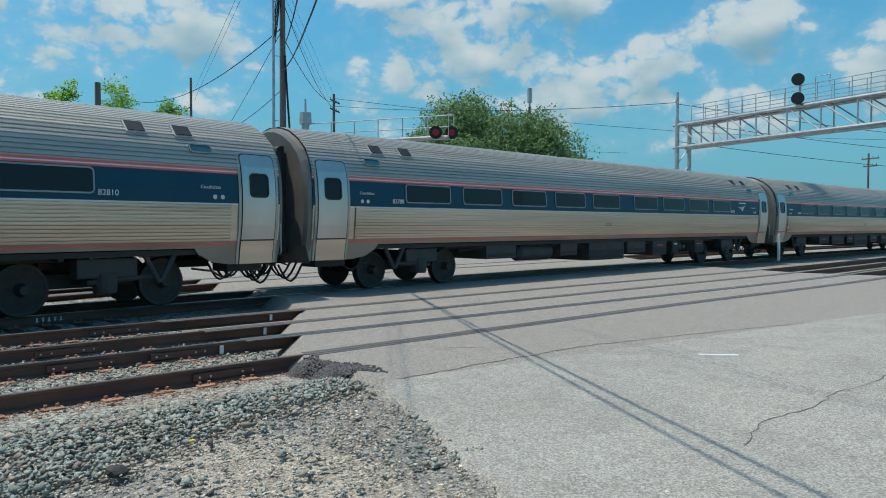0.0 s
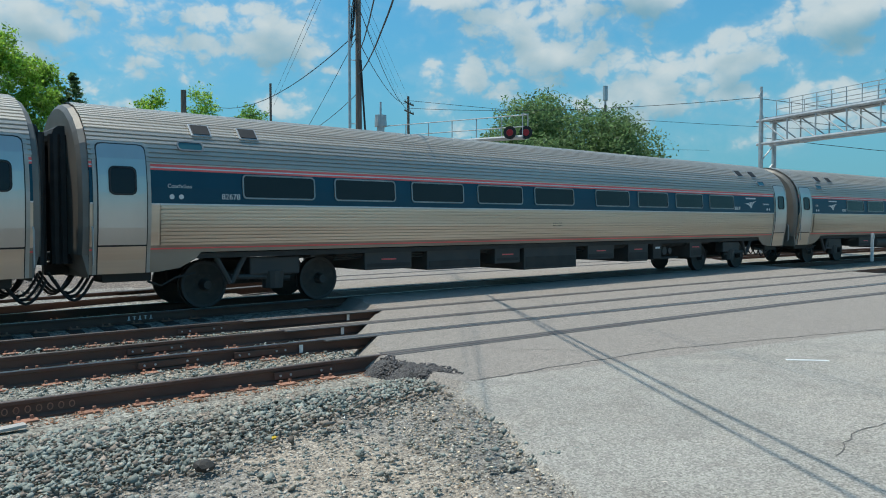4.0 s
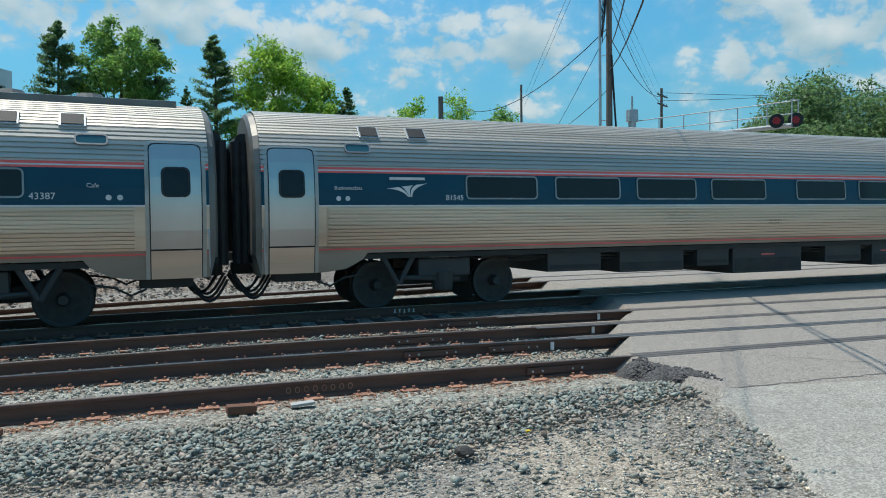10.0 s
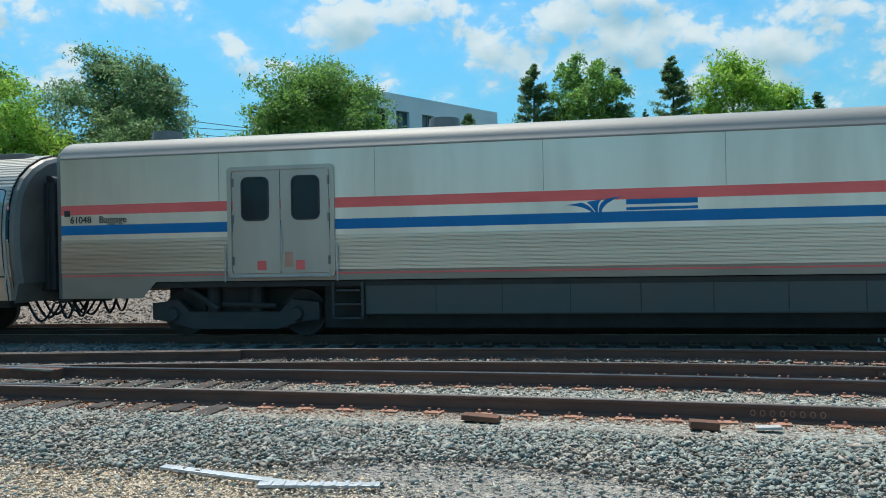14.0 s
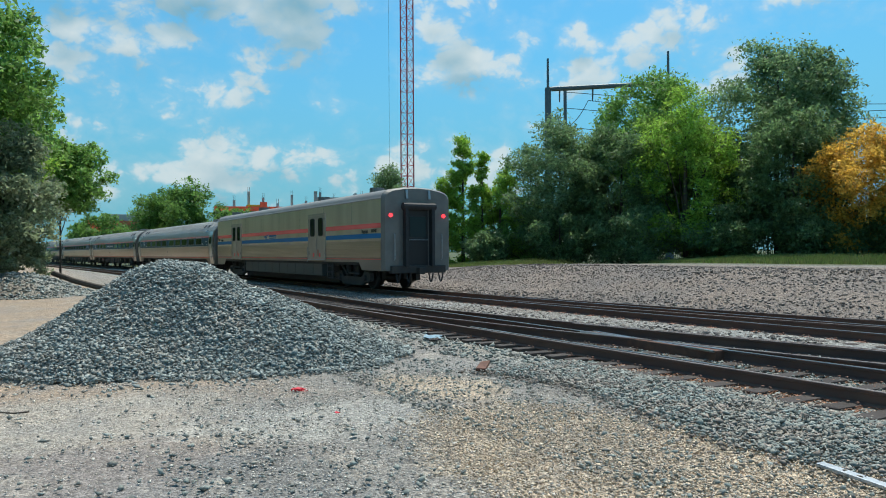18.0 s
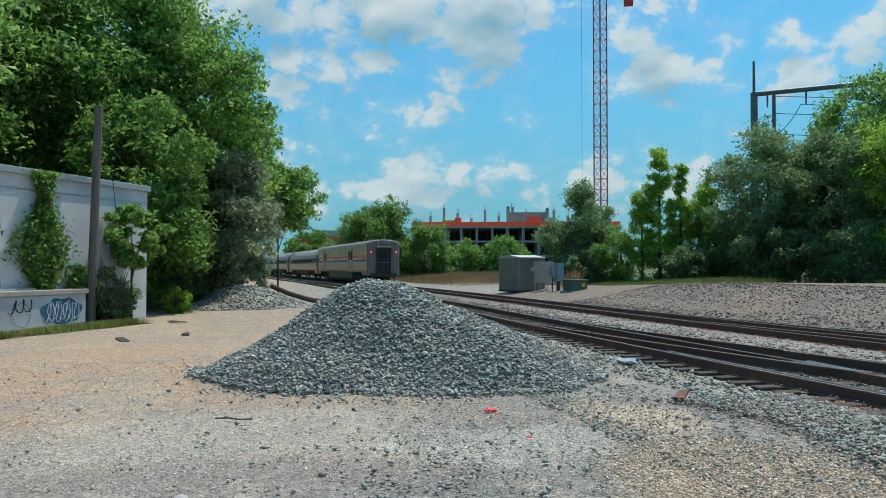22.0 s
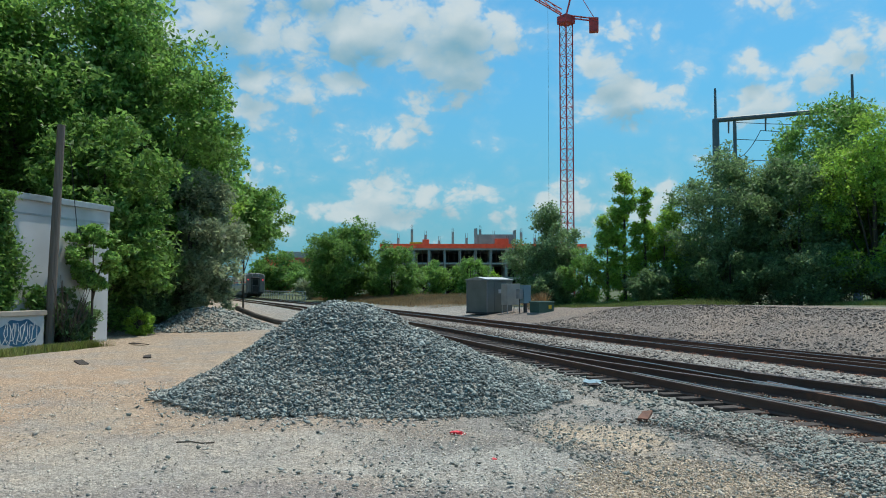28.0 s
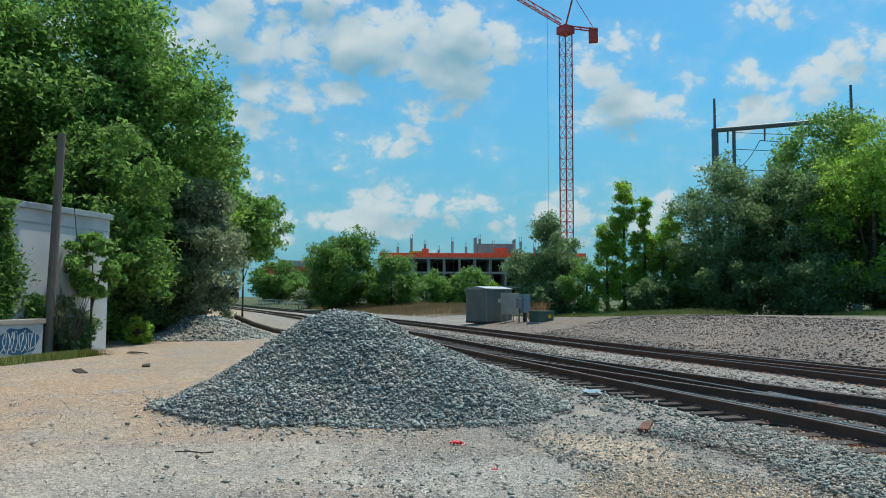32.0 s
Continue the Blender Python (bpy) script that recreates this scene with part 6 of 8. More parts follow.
def tree(x, y, h, rad, base, leaf, label, seed, n=9000, size=.22, shape="round", category="tree", trunk=None, lobes=26, mat2=None, z=None, name="tree"):
    n, size = int(n * 3.7), size * .66
    r = np.random.RandomState(seed)
    rr = random.Random(seed)
    zb = float(ground_z(x, y)) if z is None else z
    t = thing(name, pose(x, y, zb), label, category)
    tr = trunk or max(.10, h * .016)
    bm = B()
    bar(bm, (0, 0, -.2), (0, 0, h * .45), tr, tr * .7, 9)
    bar(bm, (0, 0, h * .45), (.1 * rad * .3, 0, h * .85), tr * .7, tr * .2, 7)
    if shape == "round":
        for p, m, q in limb_set(rr, h, base, rad, 7):
            bar(bm, p, m, tr * .42, tr * .3, 6)
            bar(bm, m, q, tr * .3, tr * .08, 5)
    part("trunk", bm, M["bark"], t, "tapered trunk and limbs")
    ch = h - base
    if shape == "cone":
        nb = 120
        bu = r.uniform(0, 1, nb) ** .85
        ba = r.uniform(0, math.tau, nb)
        bl = rad * 1.35 * ((1 - bu) ** .8 * r.uniform(.55, 1.1, nb) + .05)
        k = r.randint(0, nb, n)
        f_ = r.uniform(.1, 1, n) ** .7
        d = bl[k] * f_
        w = .03 * rad + .055 * d
        size *= .75
        P = np.stack([d * np.cos(ba[k]), d * np.sin(ba[k]), base + ch * bu[k] + .30 * d], -1) + r.normal(0, 1, (n, 3)) * w[:, None] * np.array([1, 1, .7])
    else:
        C = []
        for k in range(int(lobes * 1.7)):
            v = r.normal(0, 1, 3)
            v /= np.linalg.norm(v)
            q = r.uniform(.35, .85) ** .6
            v *= q
            if shape == "column":
                v[:2] *= .9
            top = .5 + .5 * v[2]
            w = 1.0 if shape == "round" else 1 - .55 * top
            if shape == "round" and v[2] < 0:
                w *= 1 + .15 * v[2]
            C.append((v[0] * rad * w, v[1] * rad * w, base + ch * .5 + v[2] * ch * .5, rad * r.uniform(.19, .36) * (1 if shape == "round" else .8)))
        C = np.array(C)
        # each lobe breaks up into sprays, more of them above and outside
        m = 8
        v = r.normal(0, 1, (len(C), m, 3))
        v[..., 2] += .45
        v /= np.linalg.norm(v, axis=2)[..., None]
        sr = C[:, 3, None] * r.uniform(.22, .55, (len(C), m))
        S = C[:, None, :3] + v * (C[:, 3, None] * r.uniform(.45, 1.15, (len(C), m)))[..., None] * np.array([1, 1, .85])
        S, sr = S.reshape(-1, 3), sr.reshape(-1)
        k = r.choice(len(S), n, p=sr ** 1.7 / (sr ** 1.7).sum())
        tall = 1.5 if shape == "column" else .62
        P = S[k] + np.clip(r.normal(0, .52, (n, 3)), -1.15, 1.15) * sr[k, None] * np.array([1.1, 1.1, tall])
        P[:, 2] -= .25 * np.hypot(P[:, 0] - S[k, 0], P[:, 1] - S[k, 1])
        # loose foliage that fills each lobe between its sprays
        fill = r.uniform(0, 1, n) < .3
        kk = r.choice(len(C), n, p=C[:, 3] ** 2 / (C[:, 3] ** 2).sum())
        P[fill] = (C[kk, :3] + np.clip(r.normal(0, .42, (n, 3)), -.8, .8) * C[kk, 3, None])[fill]
        q = np.percentile(np.hypot(P[:, 0], P[:, 1]), 95)
        P[:, :2] *= rad / q
        lo, hi = np.percentile(P[:, 2], 2), np.percentile(P[:, 2], 99.3)
        P[:, 2] = base + (P[:, 2] - lo) * (h - base) / (hi - lo)
    v, f = leaf_cloud(P, size, seed)
    if mat2 is None:
        raw("crown", v, f, leaf, t, "crown of many small leaves")
    else:
        cent = v.reshape(-1, 3, 3)[:, 0]
        sel = (cent @ np.array(mat2[1]) + r.normal(0, .8, len(cent))) > mat2[2]
        for mt, kk in ((leaf, ~sel), (mat2[0], sel)):
            vv = v.reshape(-1, 3, 3)[kk].reshape(-1, 3)
            raw("crown", vv, np.arange(len(vv)).reshape(-1, 3), mt, t, "crown of many small leaves")
    return t


# beyond the train
tree(52.5, 46.7, 12.8, 8.3, 3.0, M["leaf_dark"], "broad dark green oak behind the crossing", 11, 24000, .27, lobes=44)
tree(23.4, 71.5, 13.7, 3.8, 4, M["leaf_light"], "light green tree behind the railway", 12, 5500, .24)
tree(27.6, 70, 14.0, 3.6, 4, M["leaf_light"], "light green tree behind the railway", 13, 5000, .22)
tree(31.6, 68, 12.6, 4.0, 4, M["leaf_mid"], "low green tree behind the railway", 14, 3600, .24)
tree(20.9, 72, 12.0, 2.4, 5, M["leaf_light"], "light green tree behind the railway", 15, 2600, .22)
tree(2.85, 50, 13.5, 2.0, 4.5, M["leaf_dark"], "slim dark conifer above the train", 21, 6500, .17, "cone")
tree(-6.1, 49.6, 12.9, 2.1, 4.5, M["leaf_dark"], "slim dark conifer above the train", 22, 6500, .17, "cone")
tree(-.75, 51, 13.0, 1.7, 4.5, M["leaf_dark"], "slim dark conifer among broad-leaved trees", 23, 5200, .17, "cone")
tree(11.1, 48.7, 10.7, 1.35, 4.5, M["leaf_dark"], "short dark conifer above the train", 24, 3600, .15, "cone")
tree(1.1, 49.5, 9.9, .8, 4.5, M["leaf_dark"], "small dark conifer above the train", 25, 2000, .14, "cone")
tree(-10.4, 48.9, 9.8, 1.6, 4.5, M["leaf_dark"], "short dark conifer by the white building", 26, 3600, .15, "cone")
tree(-2.7, 50, 13.3, 2.6, 5, M["leaf_mid"], "bright green tree between conifers", 27, 7000, .19, lobes=30)
tree(6.4, 49.5, 13.3, 2.6, 4.5, M["leaf_light"], "bright green tree with ragged top", 28, 6500, .19, "column", lobes=34)
tree(8.6, 49.2, 11.6, 2.6, 4.5, M["leaf_light"], "bright green tree with ragged top", 29, 5500, .19, lobes=26)
tree(-21.8, 50.2, 13.9, 5.4, 3, M["leaf_oak"], "large dense green tree by the white building", 31, 22000, .21, lobes=70)
tree(-33.6, 43.2, 14.4, 4.8, 2, M["leaf_blue"], "tall dark dense tree on the bank", 32, 17000, .21, lobes=50)
tree(-40.6, 38.0, 13.3, 4.0, 2, M["leaf_mid"], "green tree in the row along the bank", 33, 12000, .21, lobes=40)
tree(-34.7, 35.9, 10.9, 3.3, 1.2, M["leaf_light"], "yellow-green tree in front of darker ones", 34, 9000, .18, lobes=34)
tree(-43.9, 33.0, 10.3, 4.0, .8, M["leaf_blue"], "grey-green rounded tree on the bank", 35, 13000, .19, lobes=40)
tree(-39.2, 34.6, 9.2, 3.4, .6, M["leaf_dark"], "dark dense tree in the row", 36, 9000, .19, lobes=34)
tree(-30.2, 40.2, 9.5, 3.6, .6, M["leaf_dark"], "dark dense tree in the row", 37, 9000, .19, lobes=34)
tree(-26.6, 42.2, 7.7, 3.6, .8, M["leaf_mid"], "small tree turned golden on one side", 38, 10000, .18, lobes=34, mat2=(M["leaf_gold"], (-.75, -.6, .15), -1.2))
tree(-37.0, 40.5, 8.0, 3.6, .3, M["leaf_dark"], "dark undergrowth between the trees", 39, 8000, .2, lobes=30)
tree(-47.9, 27.2, 9.6, 1.15, .5, M["leaf_light"], "slender light green sapling tree", 41, 3600, .17, "column", lobes=40)
tree(-47.3, 28.5, 8.4, .95, .3, M["leaf_light"], "slender light green sapling tree", 141, 2400, .16, "column", lobes=32)
tree(-48.6, 26.2, 6.6, 1.1, .2, M["leaf_light"], "young light green tree with ragged top", 142, 2400, .16, "column", lobes=30)
tree(-46.9, 30.4, 7.6, .9, .3, M["leaf_mid"], "slender green sapling tree", 143, 2200, .16, "column", lobes=30)
tree(-46.3, 29.4, 6.8, 2.1, .4, M["leaf_light"], "young light green tree", 42, 5200, .16, lobes=26)
tree(-55.2, 24.4, 7.8, 2.9, .5, M["leaf_blue"], "dark green young tree by the signal hut", 43, 7000, .18, lobes=30)
tree(-50.2, 25.4, 4.2, 1.9, .2, M["leaf_mid"], "low green bush below the trees", 44, 3600, .15, lobes=20, name="bush", category="bush")
tree(-56.5, 20.3, 2.6, 1.1, .1, M["leaf_light"], "low bright bush by the hut", 45, 1600, .13, lobes=14, name="bush", category="bush")
tree(-44.5, 30.6, 3.2, 2.2, .2, M["leaf_mid"], "low bush along the bank", 46, 3600, .15, lobes=20, name="bush", category="bush")
for k, (x, y, h, r_) in enumerate(((-36.4, 33.2, 3.6, 2.6), (-32.2, 36.6, 3.4, 2.6), (-28.4, 39.6, 3.0, 2.4), (-41.2, 30.9, 3.6, 2.6), (-45.2, 27.8, 2.6, 1.8), (-24.5, 42.0, 3.0, 2.4), (-52.6, 23.6, 2.6, 1.8))):
    tree(x, y, h, r_, .05, M["leaf_dark"] if k % 2 else M["leaf_blue"], "dark dense undergrowth below the trees", 140 + k, 4500, .17, lobes=26, name="bush", category="bush")
# behind, far off
tree(-94.5, 14.3, 9.6, 4.4, 1, M["leaf_oak"], "broad green tree at the curve", 51, 8000, .28, lobes=36)
tree(-93, 20.0, 6.8, 3.6, .5, M["leaf_oak"], "green tree at the curve", 52, 5500, .26, lobes=28)
tree(-98, 26.5, 5.0, 2.6, .4, M["leaf_mid"], "round green bush before the building site", 53, 3200, .24, lobes=20)
tree(-96, 31.5, 5.4, 2.6, .4, M["leaf_mid"], "round green bush before the building site", 54, 3200, .24, lobes=20)
tree(-99, 13.6, 6.0, 3.2, .4, M["leaf_oak"], "green tree at the curve", 55, 4200, .26, lobes=24)
tree(-104, 22, 4.2, 4.6, .1, M["leaf_grey"], "grey-green scrub at the curve", 56, 4500, .28, lobes=24, name="bush", category="bush")
tree(-112, 14.0, 3.0, 4.0, .05, M["leaf_grey"], "low grey-green scrub beside the line", 155, 4500, .26, lobes=24, name="bush", category="bush")
tree(-165, 11, 9, 6, 1, M["leaf_oak"], "far green trees closing the line", 57, 4500, .5, lobes=30)
tree(-175, -9.5, 12, 7, 1, M["leaf_oak"], "far green trees closing the line", 58, 5000, .5, lobes=30)
tree(-150, 17, 6, 5, .3, M["leaf_mid"], "far green scrub beside the line", 59, 3500, .42, lobes=24)
# the wood beside the yard
W = "tall broad-leaved tree overhanging the yard"
tree(-40.5, -8.6, 19.0, 6.6, 3.5, M["leaf_mid"], W, 61, 25000, .25, lobes=54)
tree(-39.5, -4.3, 14.2, 4.6, 3.6, M["leaf_mid"], W, 62, 17000, .23, lobes=42)
tree(-34.5, -14.5, 17.5, 5.8, 4.5, M["leaf_mid"], W, 63, 17000, .25, lobes=50)
tree(-47.0, -3.2, 11.4, 3.8, 3.6, M["leaf_light"], "sunlit tree at the wood's edge", 64, 10000, .24, lobes=36)
tree(-50.3, .9, 8.6, 2.9, 4.4, M["leaf_mid"], "small tree at the wood's edge", 65, 8000, .2, lobes=30, trunk=.07)
tree(-52, -10, 15, 6, 2, M["leaf_oak"], "dark tree deep in the wood", 66, 10000, .3, lobes=40)
tree(-33.2, -5.0, 8.6, 3.0, 1.2, M["leaf_oak"], "dark tree beside the white wall", 67, 10000, .21, lobes=34)
tree(-37.6, -1.9, 7.3, 2.5, 1.1, M["leaf_grey"], "grey-green shrubby tree at the wood's edge", 68, 8500, .17, lobes=30)
tree(-41.0, -4.4, 4.6, 2.6, .2, M["leaf_dark"], "dark undergrowth below the trees", 69, 8000, .2, lobes=28, name="bush", category="bush")
tree(-36.4, -4.2, 4.2, 2.2, .2, M["leaf_dark"], "dark undergrowth below the trees", 70, 7000, .18, lobes=24, name="bush", category="bush")
tree(-43.6, -3.4, 3.4, 1.7, .2, M["leaf_dark"], "dark undergrowth below the trees", 71, 5000, .18, lobes=22, name="bush", category="bush")
tree(-31.6, -3.4, 1.05, .52, .05, M["leaf_light"], "small bright green bush on the dirt", 72, 1500, .10, lobes=16, name="bush", category="bush")
tree(-27.3, -4.45, 3.9, .95, 1.9, M["leaf_mid"], "thin sapling with bright leaves before the wall", 73, 2400, .13, lobes=13, trunk=.05)
tree(-24.6, -13.5, 15.5, 5.5, 4, M["leaf_mid"], W, 74, 13000, .26, lobes=44)
tree(-27, -5.4, 1.8, 1.1, .1, M["leaf_dark"], "dark shrub at the wall's foot", 75, 1800, .12, lobes=14, name="bush", category="bush")
tree(-45, -16, 16, 6, 3, M["leaf_oak"], "dark tree deep in the wood", 76, 9000, .3, lobes=40)
tree(-60, -6, 11, 5, 2, M["leaf_oak"], "dark tree deep in the wood", 77, 7000, .3, lobes=34)


# hidden trees added to darken what the car sides reflect
for k, (x, y, h, r_) in enumerate(((-66, -12, 13, 5.5), (-76, -9, 12, 5.5), (-88, -13, 14, 6.5), (-101, -9, 12, 6), (-116, -13, 14, 7), (-132, -12, 13, 7), (-58, -20, 16, 7))):
    tree(x, y, h, r_, .6, M["leaf_oak"], "added dark tree along the line, mostly hidden", 120 + k, 5000, .42, lobes=36)


# grass at the bank's crest and by the loading dock
def blades(name, P, size, mat, label, seed):
    r = np.random.RandomState(seed)
    n = len(P)
    a = r.uniform(0, math.tau, n)
    hgt = size * r.uniform(.5, 1.4, n)
    w = .012 + size * .03
    d = np.stack([np.cos(a) * w, np.sin(a) * w, np.zeros(n)], -1)
    tip = np.stack([r.normal(0, .25, n) * hgt, r.normal(0, .25, n) * hgt, hgt], -1)
    v = np.stack([P - d, P + d, P + tip], 1)
    return tagged(raw(name, v.reshape(-1, 3), np.arange(n * 3).reshape(n, 3), mat), label, "grass", kind="stuff")


def patch(n, seed, x0, x1, flo, fhi):
    r = np.random.RandomState(seed)
    x = r.uniform(x0, x1, n)
    y = np.array([r.uniform(flo(q), fhi(q)) for q in x])
    return np.stack([x, y, ground_z(x, y)], -1)


blades("grass", patch(6000, 81, -46, -20, lambda x: side_y(x) + 12.5 + 7 * (x > -36), lambda x: side_y(x) + 16 + 8 * (x > -36)), .35, M["grass"], "green weeds along the crest of the bank", 81)
blades("dry_grass", patch(16000, 82, -112, -60, lambda x: main_y(x) + 5, lambda x: main_y(x) + 17), .75, M["drygrass"], "tall dry tan grass beyond the line", 82)
blades("grass", patch(14000, 85, -50, -12, lambda x: side_y(x) + 10.5 + 8 * (x > -36), lambda x: side_y(x) + 14 + 10 * (x > -36)), .4, M["grass"], "ragged green weeds along the crest of the bank", 85)
blades("grass", patch(9000, 83, -26.5, -18, lambda x: -4.9 - (x + 25.7) * .6 - .3, lambda x: -4.9 - (x + 25.7) * .6 + .9), .2, M["grass"], "ragged grass at the foot of the loading dock", 83)
blades("dry_grass", patch(500, 84, -46.5, -45.5, lambda x: 19.2, lambda x: 20), .9, M["drygrass"], "tuft of tall dry grass by the hut", 84)

# ---- wires and poles beyond the train ----
def sag(a, b, drop, n=14):
    return [tuple(Vector(a).lerp(Vector(b), k / n) - Vector((0, 0, drop * 4 * (k / n) * (1 - k / n)))) for k in range(n + 1)]


def cable(a, b, drop, r, label="thin black overhead wire"):
    c = part("cable", tube(B(), sag(a, b, drop), r, 5), M["wire"])
    return tagged(c, label, "cable", "overhead wires")


def pole(x, y, h, r, label, arms=(), lean_to=(0, 0), mat=None):
    zb = float(ground_z(x, y))
    p = thing("utility_pole", pose(x, y, zb), label, "utility pole", "poles along the railway")
    part("shaft", bar(B(), (0, 0, -.3), (lean_to[0], lean_to[1], h - zb), r, r * .72, 12), mat or M["pole_wood"], p)
    for z, w, ang in arms:
        a = radians(ang)
        bm = B()
        box(bm, -w / 2, w / 2, -.05, .05, -.06, .06, .01)
        c = part("crossarm", bm, M["pole_wood"], p)
        c.matrix_basis = pose(0, -.15, z - zb, 0, 0, ang)
        bm = B()
        for k in (-.45, -.15, .15, .45):
            bar(bm, (w * k, 0, .05), (w * k, 0, .22), .035, .025, 6)
        part("insulator", bm, M["darkmetal"], c)
    return p


mp = pole(19.4, 30.3, 14.5, .17, "tall weathered wooden utility pole with cables", ((13.6, 2.4, 20),))
bm = B()
bar(bm, (-.42, .12, 0), (-.42, .12, 13.2), .075, .06, 10)
for z in (3, 6.5, 9.5, 12):
    bar(bm, (-.42, .12, z), (0, 0, z), .02)
part("conduit", bm, M["galv"], mp, "grey steel riser pipe")
for k in range(5):
    bm = B()
    tube(bm, [(-.4 + .25 * q + .05 * math.sin(9 * q + k), .1 - .05 * k, 10.2 + 3.2 * q + .2 * math.sin(7 * q + k)) for q in np.linspace(0, 1, 9)], .022)
    part("loose_cable", bm, M["wire"], mp, "tangled black cable")
part("drop_cable", tube(B(), sag((0, -.2, 9.5), (.35, -.25, 4.5), .3), .05), M["wire"], mp, "thick hanging black cable")
TOP = (19.4, 30.2)
cable((19.3, 30.2, 8.9), (-14.86, -27.6, 9.0), 3.0, .022, "heavy black overhead cable passing above the road")
cable((19.3, 30.2, 9.9), (-15.86, -27.6, 9.4), 3.3, .020, "heavy black overhead cable passing above the road")
cable((30.6, 62.6, 12.6), (-2.0, -11.9, 8.0), .0, .008)
cable((31.0, 62.6, 12.6), (-2.0, -12.0, 8.1), .0, .008)
cable((41.2, 56.0, 13.6), (-9.2, -7.4, 6.8), .0, .006)
cable((41.0, 56.3, 13.2), (-9.1, -7.5, 6.7), .0, .006)
cable((40.5, 56.0, 12.9), (-9.1, -7.4, 6.7), .0, .006)
cable((19.2, 30.2, 10.8), (27.0, 69.0, 13.3), 1.7, .024)
cable((19.2, 30.2, 10.6), (28.3, 52.4, 8.6), .1, .016)
cable((19.5, 30.3, 10.4), (41.5, 56.3, 13.0), .8, .02)
cable((19.5, 30.3, 12.0), (41.3, 56.1, 12.4), .8, .018)
cable((19.5, 30.3, 8.2), (30.8, 62.8, 9.5), .9, .018)
cable((-40, 66, 9.5), (90, 55, 11.5), 1.0, .02)
cable((41.5, 56.3, 13.3), (120, 20, 13), 1.2, .02)
cable((41.5, 56.3, 12.6), (48.5, 25.8, 10.3), .5, .02)
cable((48.5, 25.8, 10.2), (110, 4, 10), .8, .02)
cable((48.5, 25.8, 9.0), (110, 3, 8.4), .8, .02)
cable((48.5, 25.8, 7.6), (110, 2, 6.6), .8, .02)
cable((12, 50.5, 8.6), (30.8, 62.8, 12.0), .5, .02)
pole(30.8, 62.8, 14.6, .14, "slim wooden pole behind the trees")
pole(22.2, 61.0, 12.8, .30, "short thick wooden pole stump behind the train")
pole(41.5, 56.3, 13.7, .16, "wooden pole with crossarms behind the train", ((13.0, 2.6, 35), (12.2, 2.6, 35)))
gp = pole(48.5, 25.8, 11.0, .13, "grey steel line pole beside the signal bridge", (), mat=M["galv"])
bm = B()
for z in (10.6, 9.0, 7.4):
    bar(bm, (0, 0, z), (-.5, -.1, z - .35), .03)
    bar(bm, (0, 0, z - .6), (-.5, -.1, z - .35), .03)
part("bracket", bm, M["galv"], gp)
pole(78, 22, 8.5, .12, "far wooden pole with crossarm", ((8.0, 2.0, 60), (7.3, 1.6, 60)))
am = thing("antenna_mast", pose(58.4, 46.9, 0), "slim grey antenna mast before the oak", "antenna mast")
part("shaft", bar(B(), (0, 0, -.2), (0, 0, 13.4), .2, .14, 12), M["pole_wood"], am)
bm = B()
bar(bm, (0, 0, 13.4), (0, 0, 13.8), .1)
bar(bm, (0, 0, 13.8), (0, 0, 15.2), .24, .24, 12)
part("antenna", bm, M["galv"], am, "white cylindrical antenna")

# crossing signal on a cantilever
cs = thing("crossing_signal", pose(22.5, 33.0, 0), "cantilever level crossing signal with unlit red lamps", "crossing signal")
part("post", bar(B(), (0, 0, -.2), (0, 0, 7.2), .2, .2, 14), M["galv"], cs)
bm = B()
bar(bm, (0, 0, 7.0), (0, 0, 7.6), .32, .3, 12)
bar(bm, (0, 0, 7.6), (0, 0, 8.3), .06, .05, 8)
part("cap", bm, M["galv"], cs)
d = Vector((3.0, -7.75, 0))
bm = B()
for off in (-.3, .3):
    s = Vector((.93, .36, 0)) * off
    bar(bm, s + Vector((0, 0, 5.95)), d + s + Vector((0, 0, 5.95)), .07)
for k in range(13):
    p = d * (k / 12)
    bar(bm, p + Vector((-.28, -.1, 5.95)), p + Vector((.28, .1, 5.95)), .025)
part("arm", bm, M["galv"], cs)
bm = B()
for k in range(0, 7):
    p = d * (k / 6) + Vector((.28, .1, 0))
    bar(bm, p + Vector((0, 0, 5.95)), p + Vector((0, 0, 7.05)), .025)
for z in (6.5, 7.05):
    bar(bm, Vector((.28, .1, z)), d + Vector((.28, .1, z)), .025)
bar(bm, d + Vector((.28, .1, 7.05)), d + Vector((-.28, -.1, 7.05)), .025)
bar(bm, d + Vector((-.28, -.1, 7.05)), d + Vector((-.28, -.1, 5.95)), .025)
part("handrail", bm, M["galv"], cs)
way = Vector((-.7, -.71, 0))
side = Vector((.71, -.7, 0))
for k, off in enumerate((-.38, .38)):
    c = d + Vector((-.5, -.1, 6.15)) + side * off + Vector((.35, .45, 0)) + way * .35
    bm = B()
    bar(bm, c - way * .02, c + way * .02, .31, .31, 22)
    bk = part("background_disc", bm, M["black"], cs, "black signal background disc")
    bm = B()
    bar(bm, c + way * .02, c + way * .08, .16, .15, 20)
    part("lens", bm, M["lens_red"], bk, "dark red round lens")
    bm = B()
    bar(bm, c - way * .3, c - way * .02, .16, .16, 14)
    part("housing", bm, M["galv"], bk)

# signal bridge over the tracks
gb = thing("signal_bridge", pose(42.5, 22.2, 0), "galvanised lattice signal bridge over the tracks", "signal bridge")
gd = Vector((38.7 - 42.5, 10.3 - 22.2, 0)).normalized()
gs = Vector((-gd.y, gd.x, 0))
LEN = 25.0


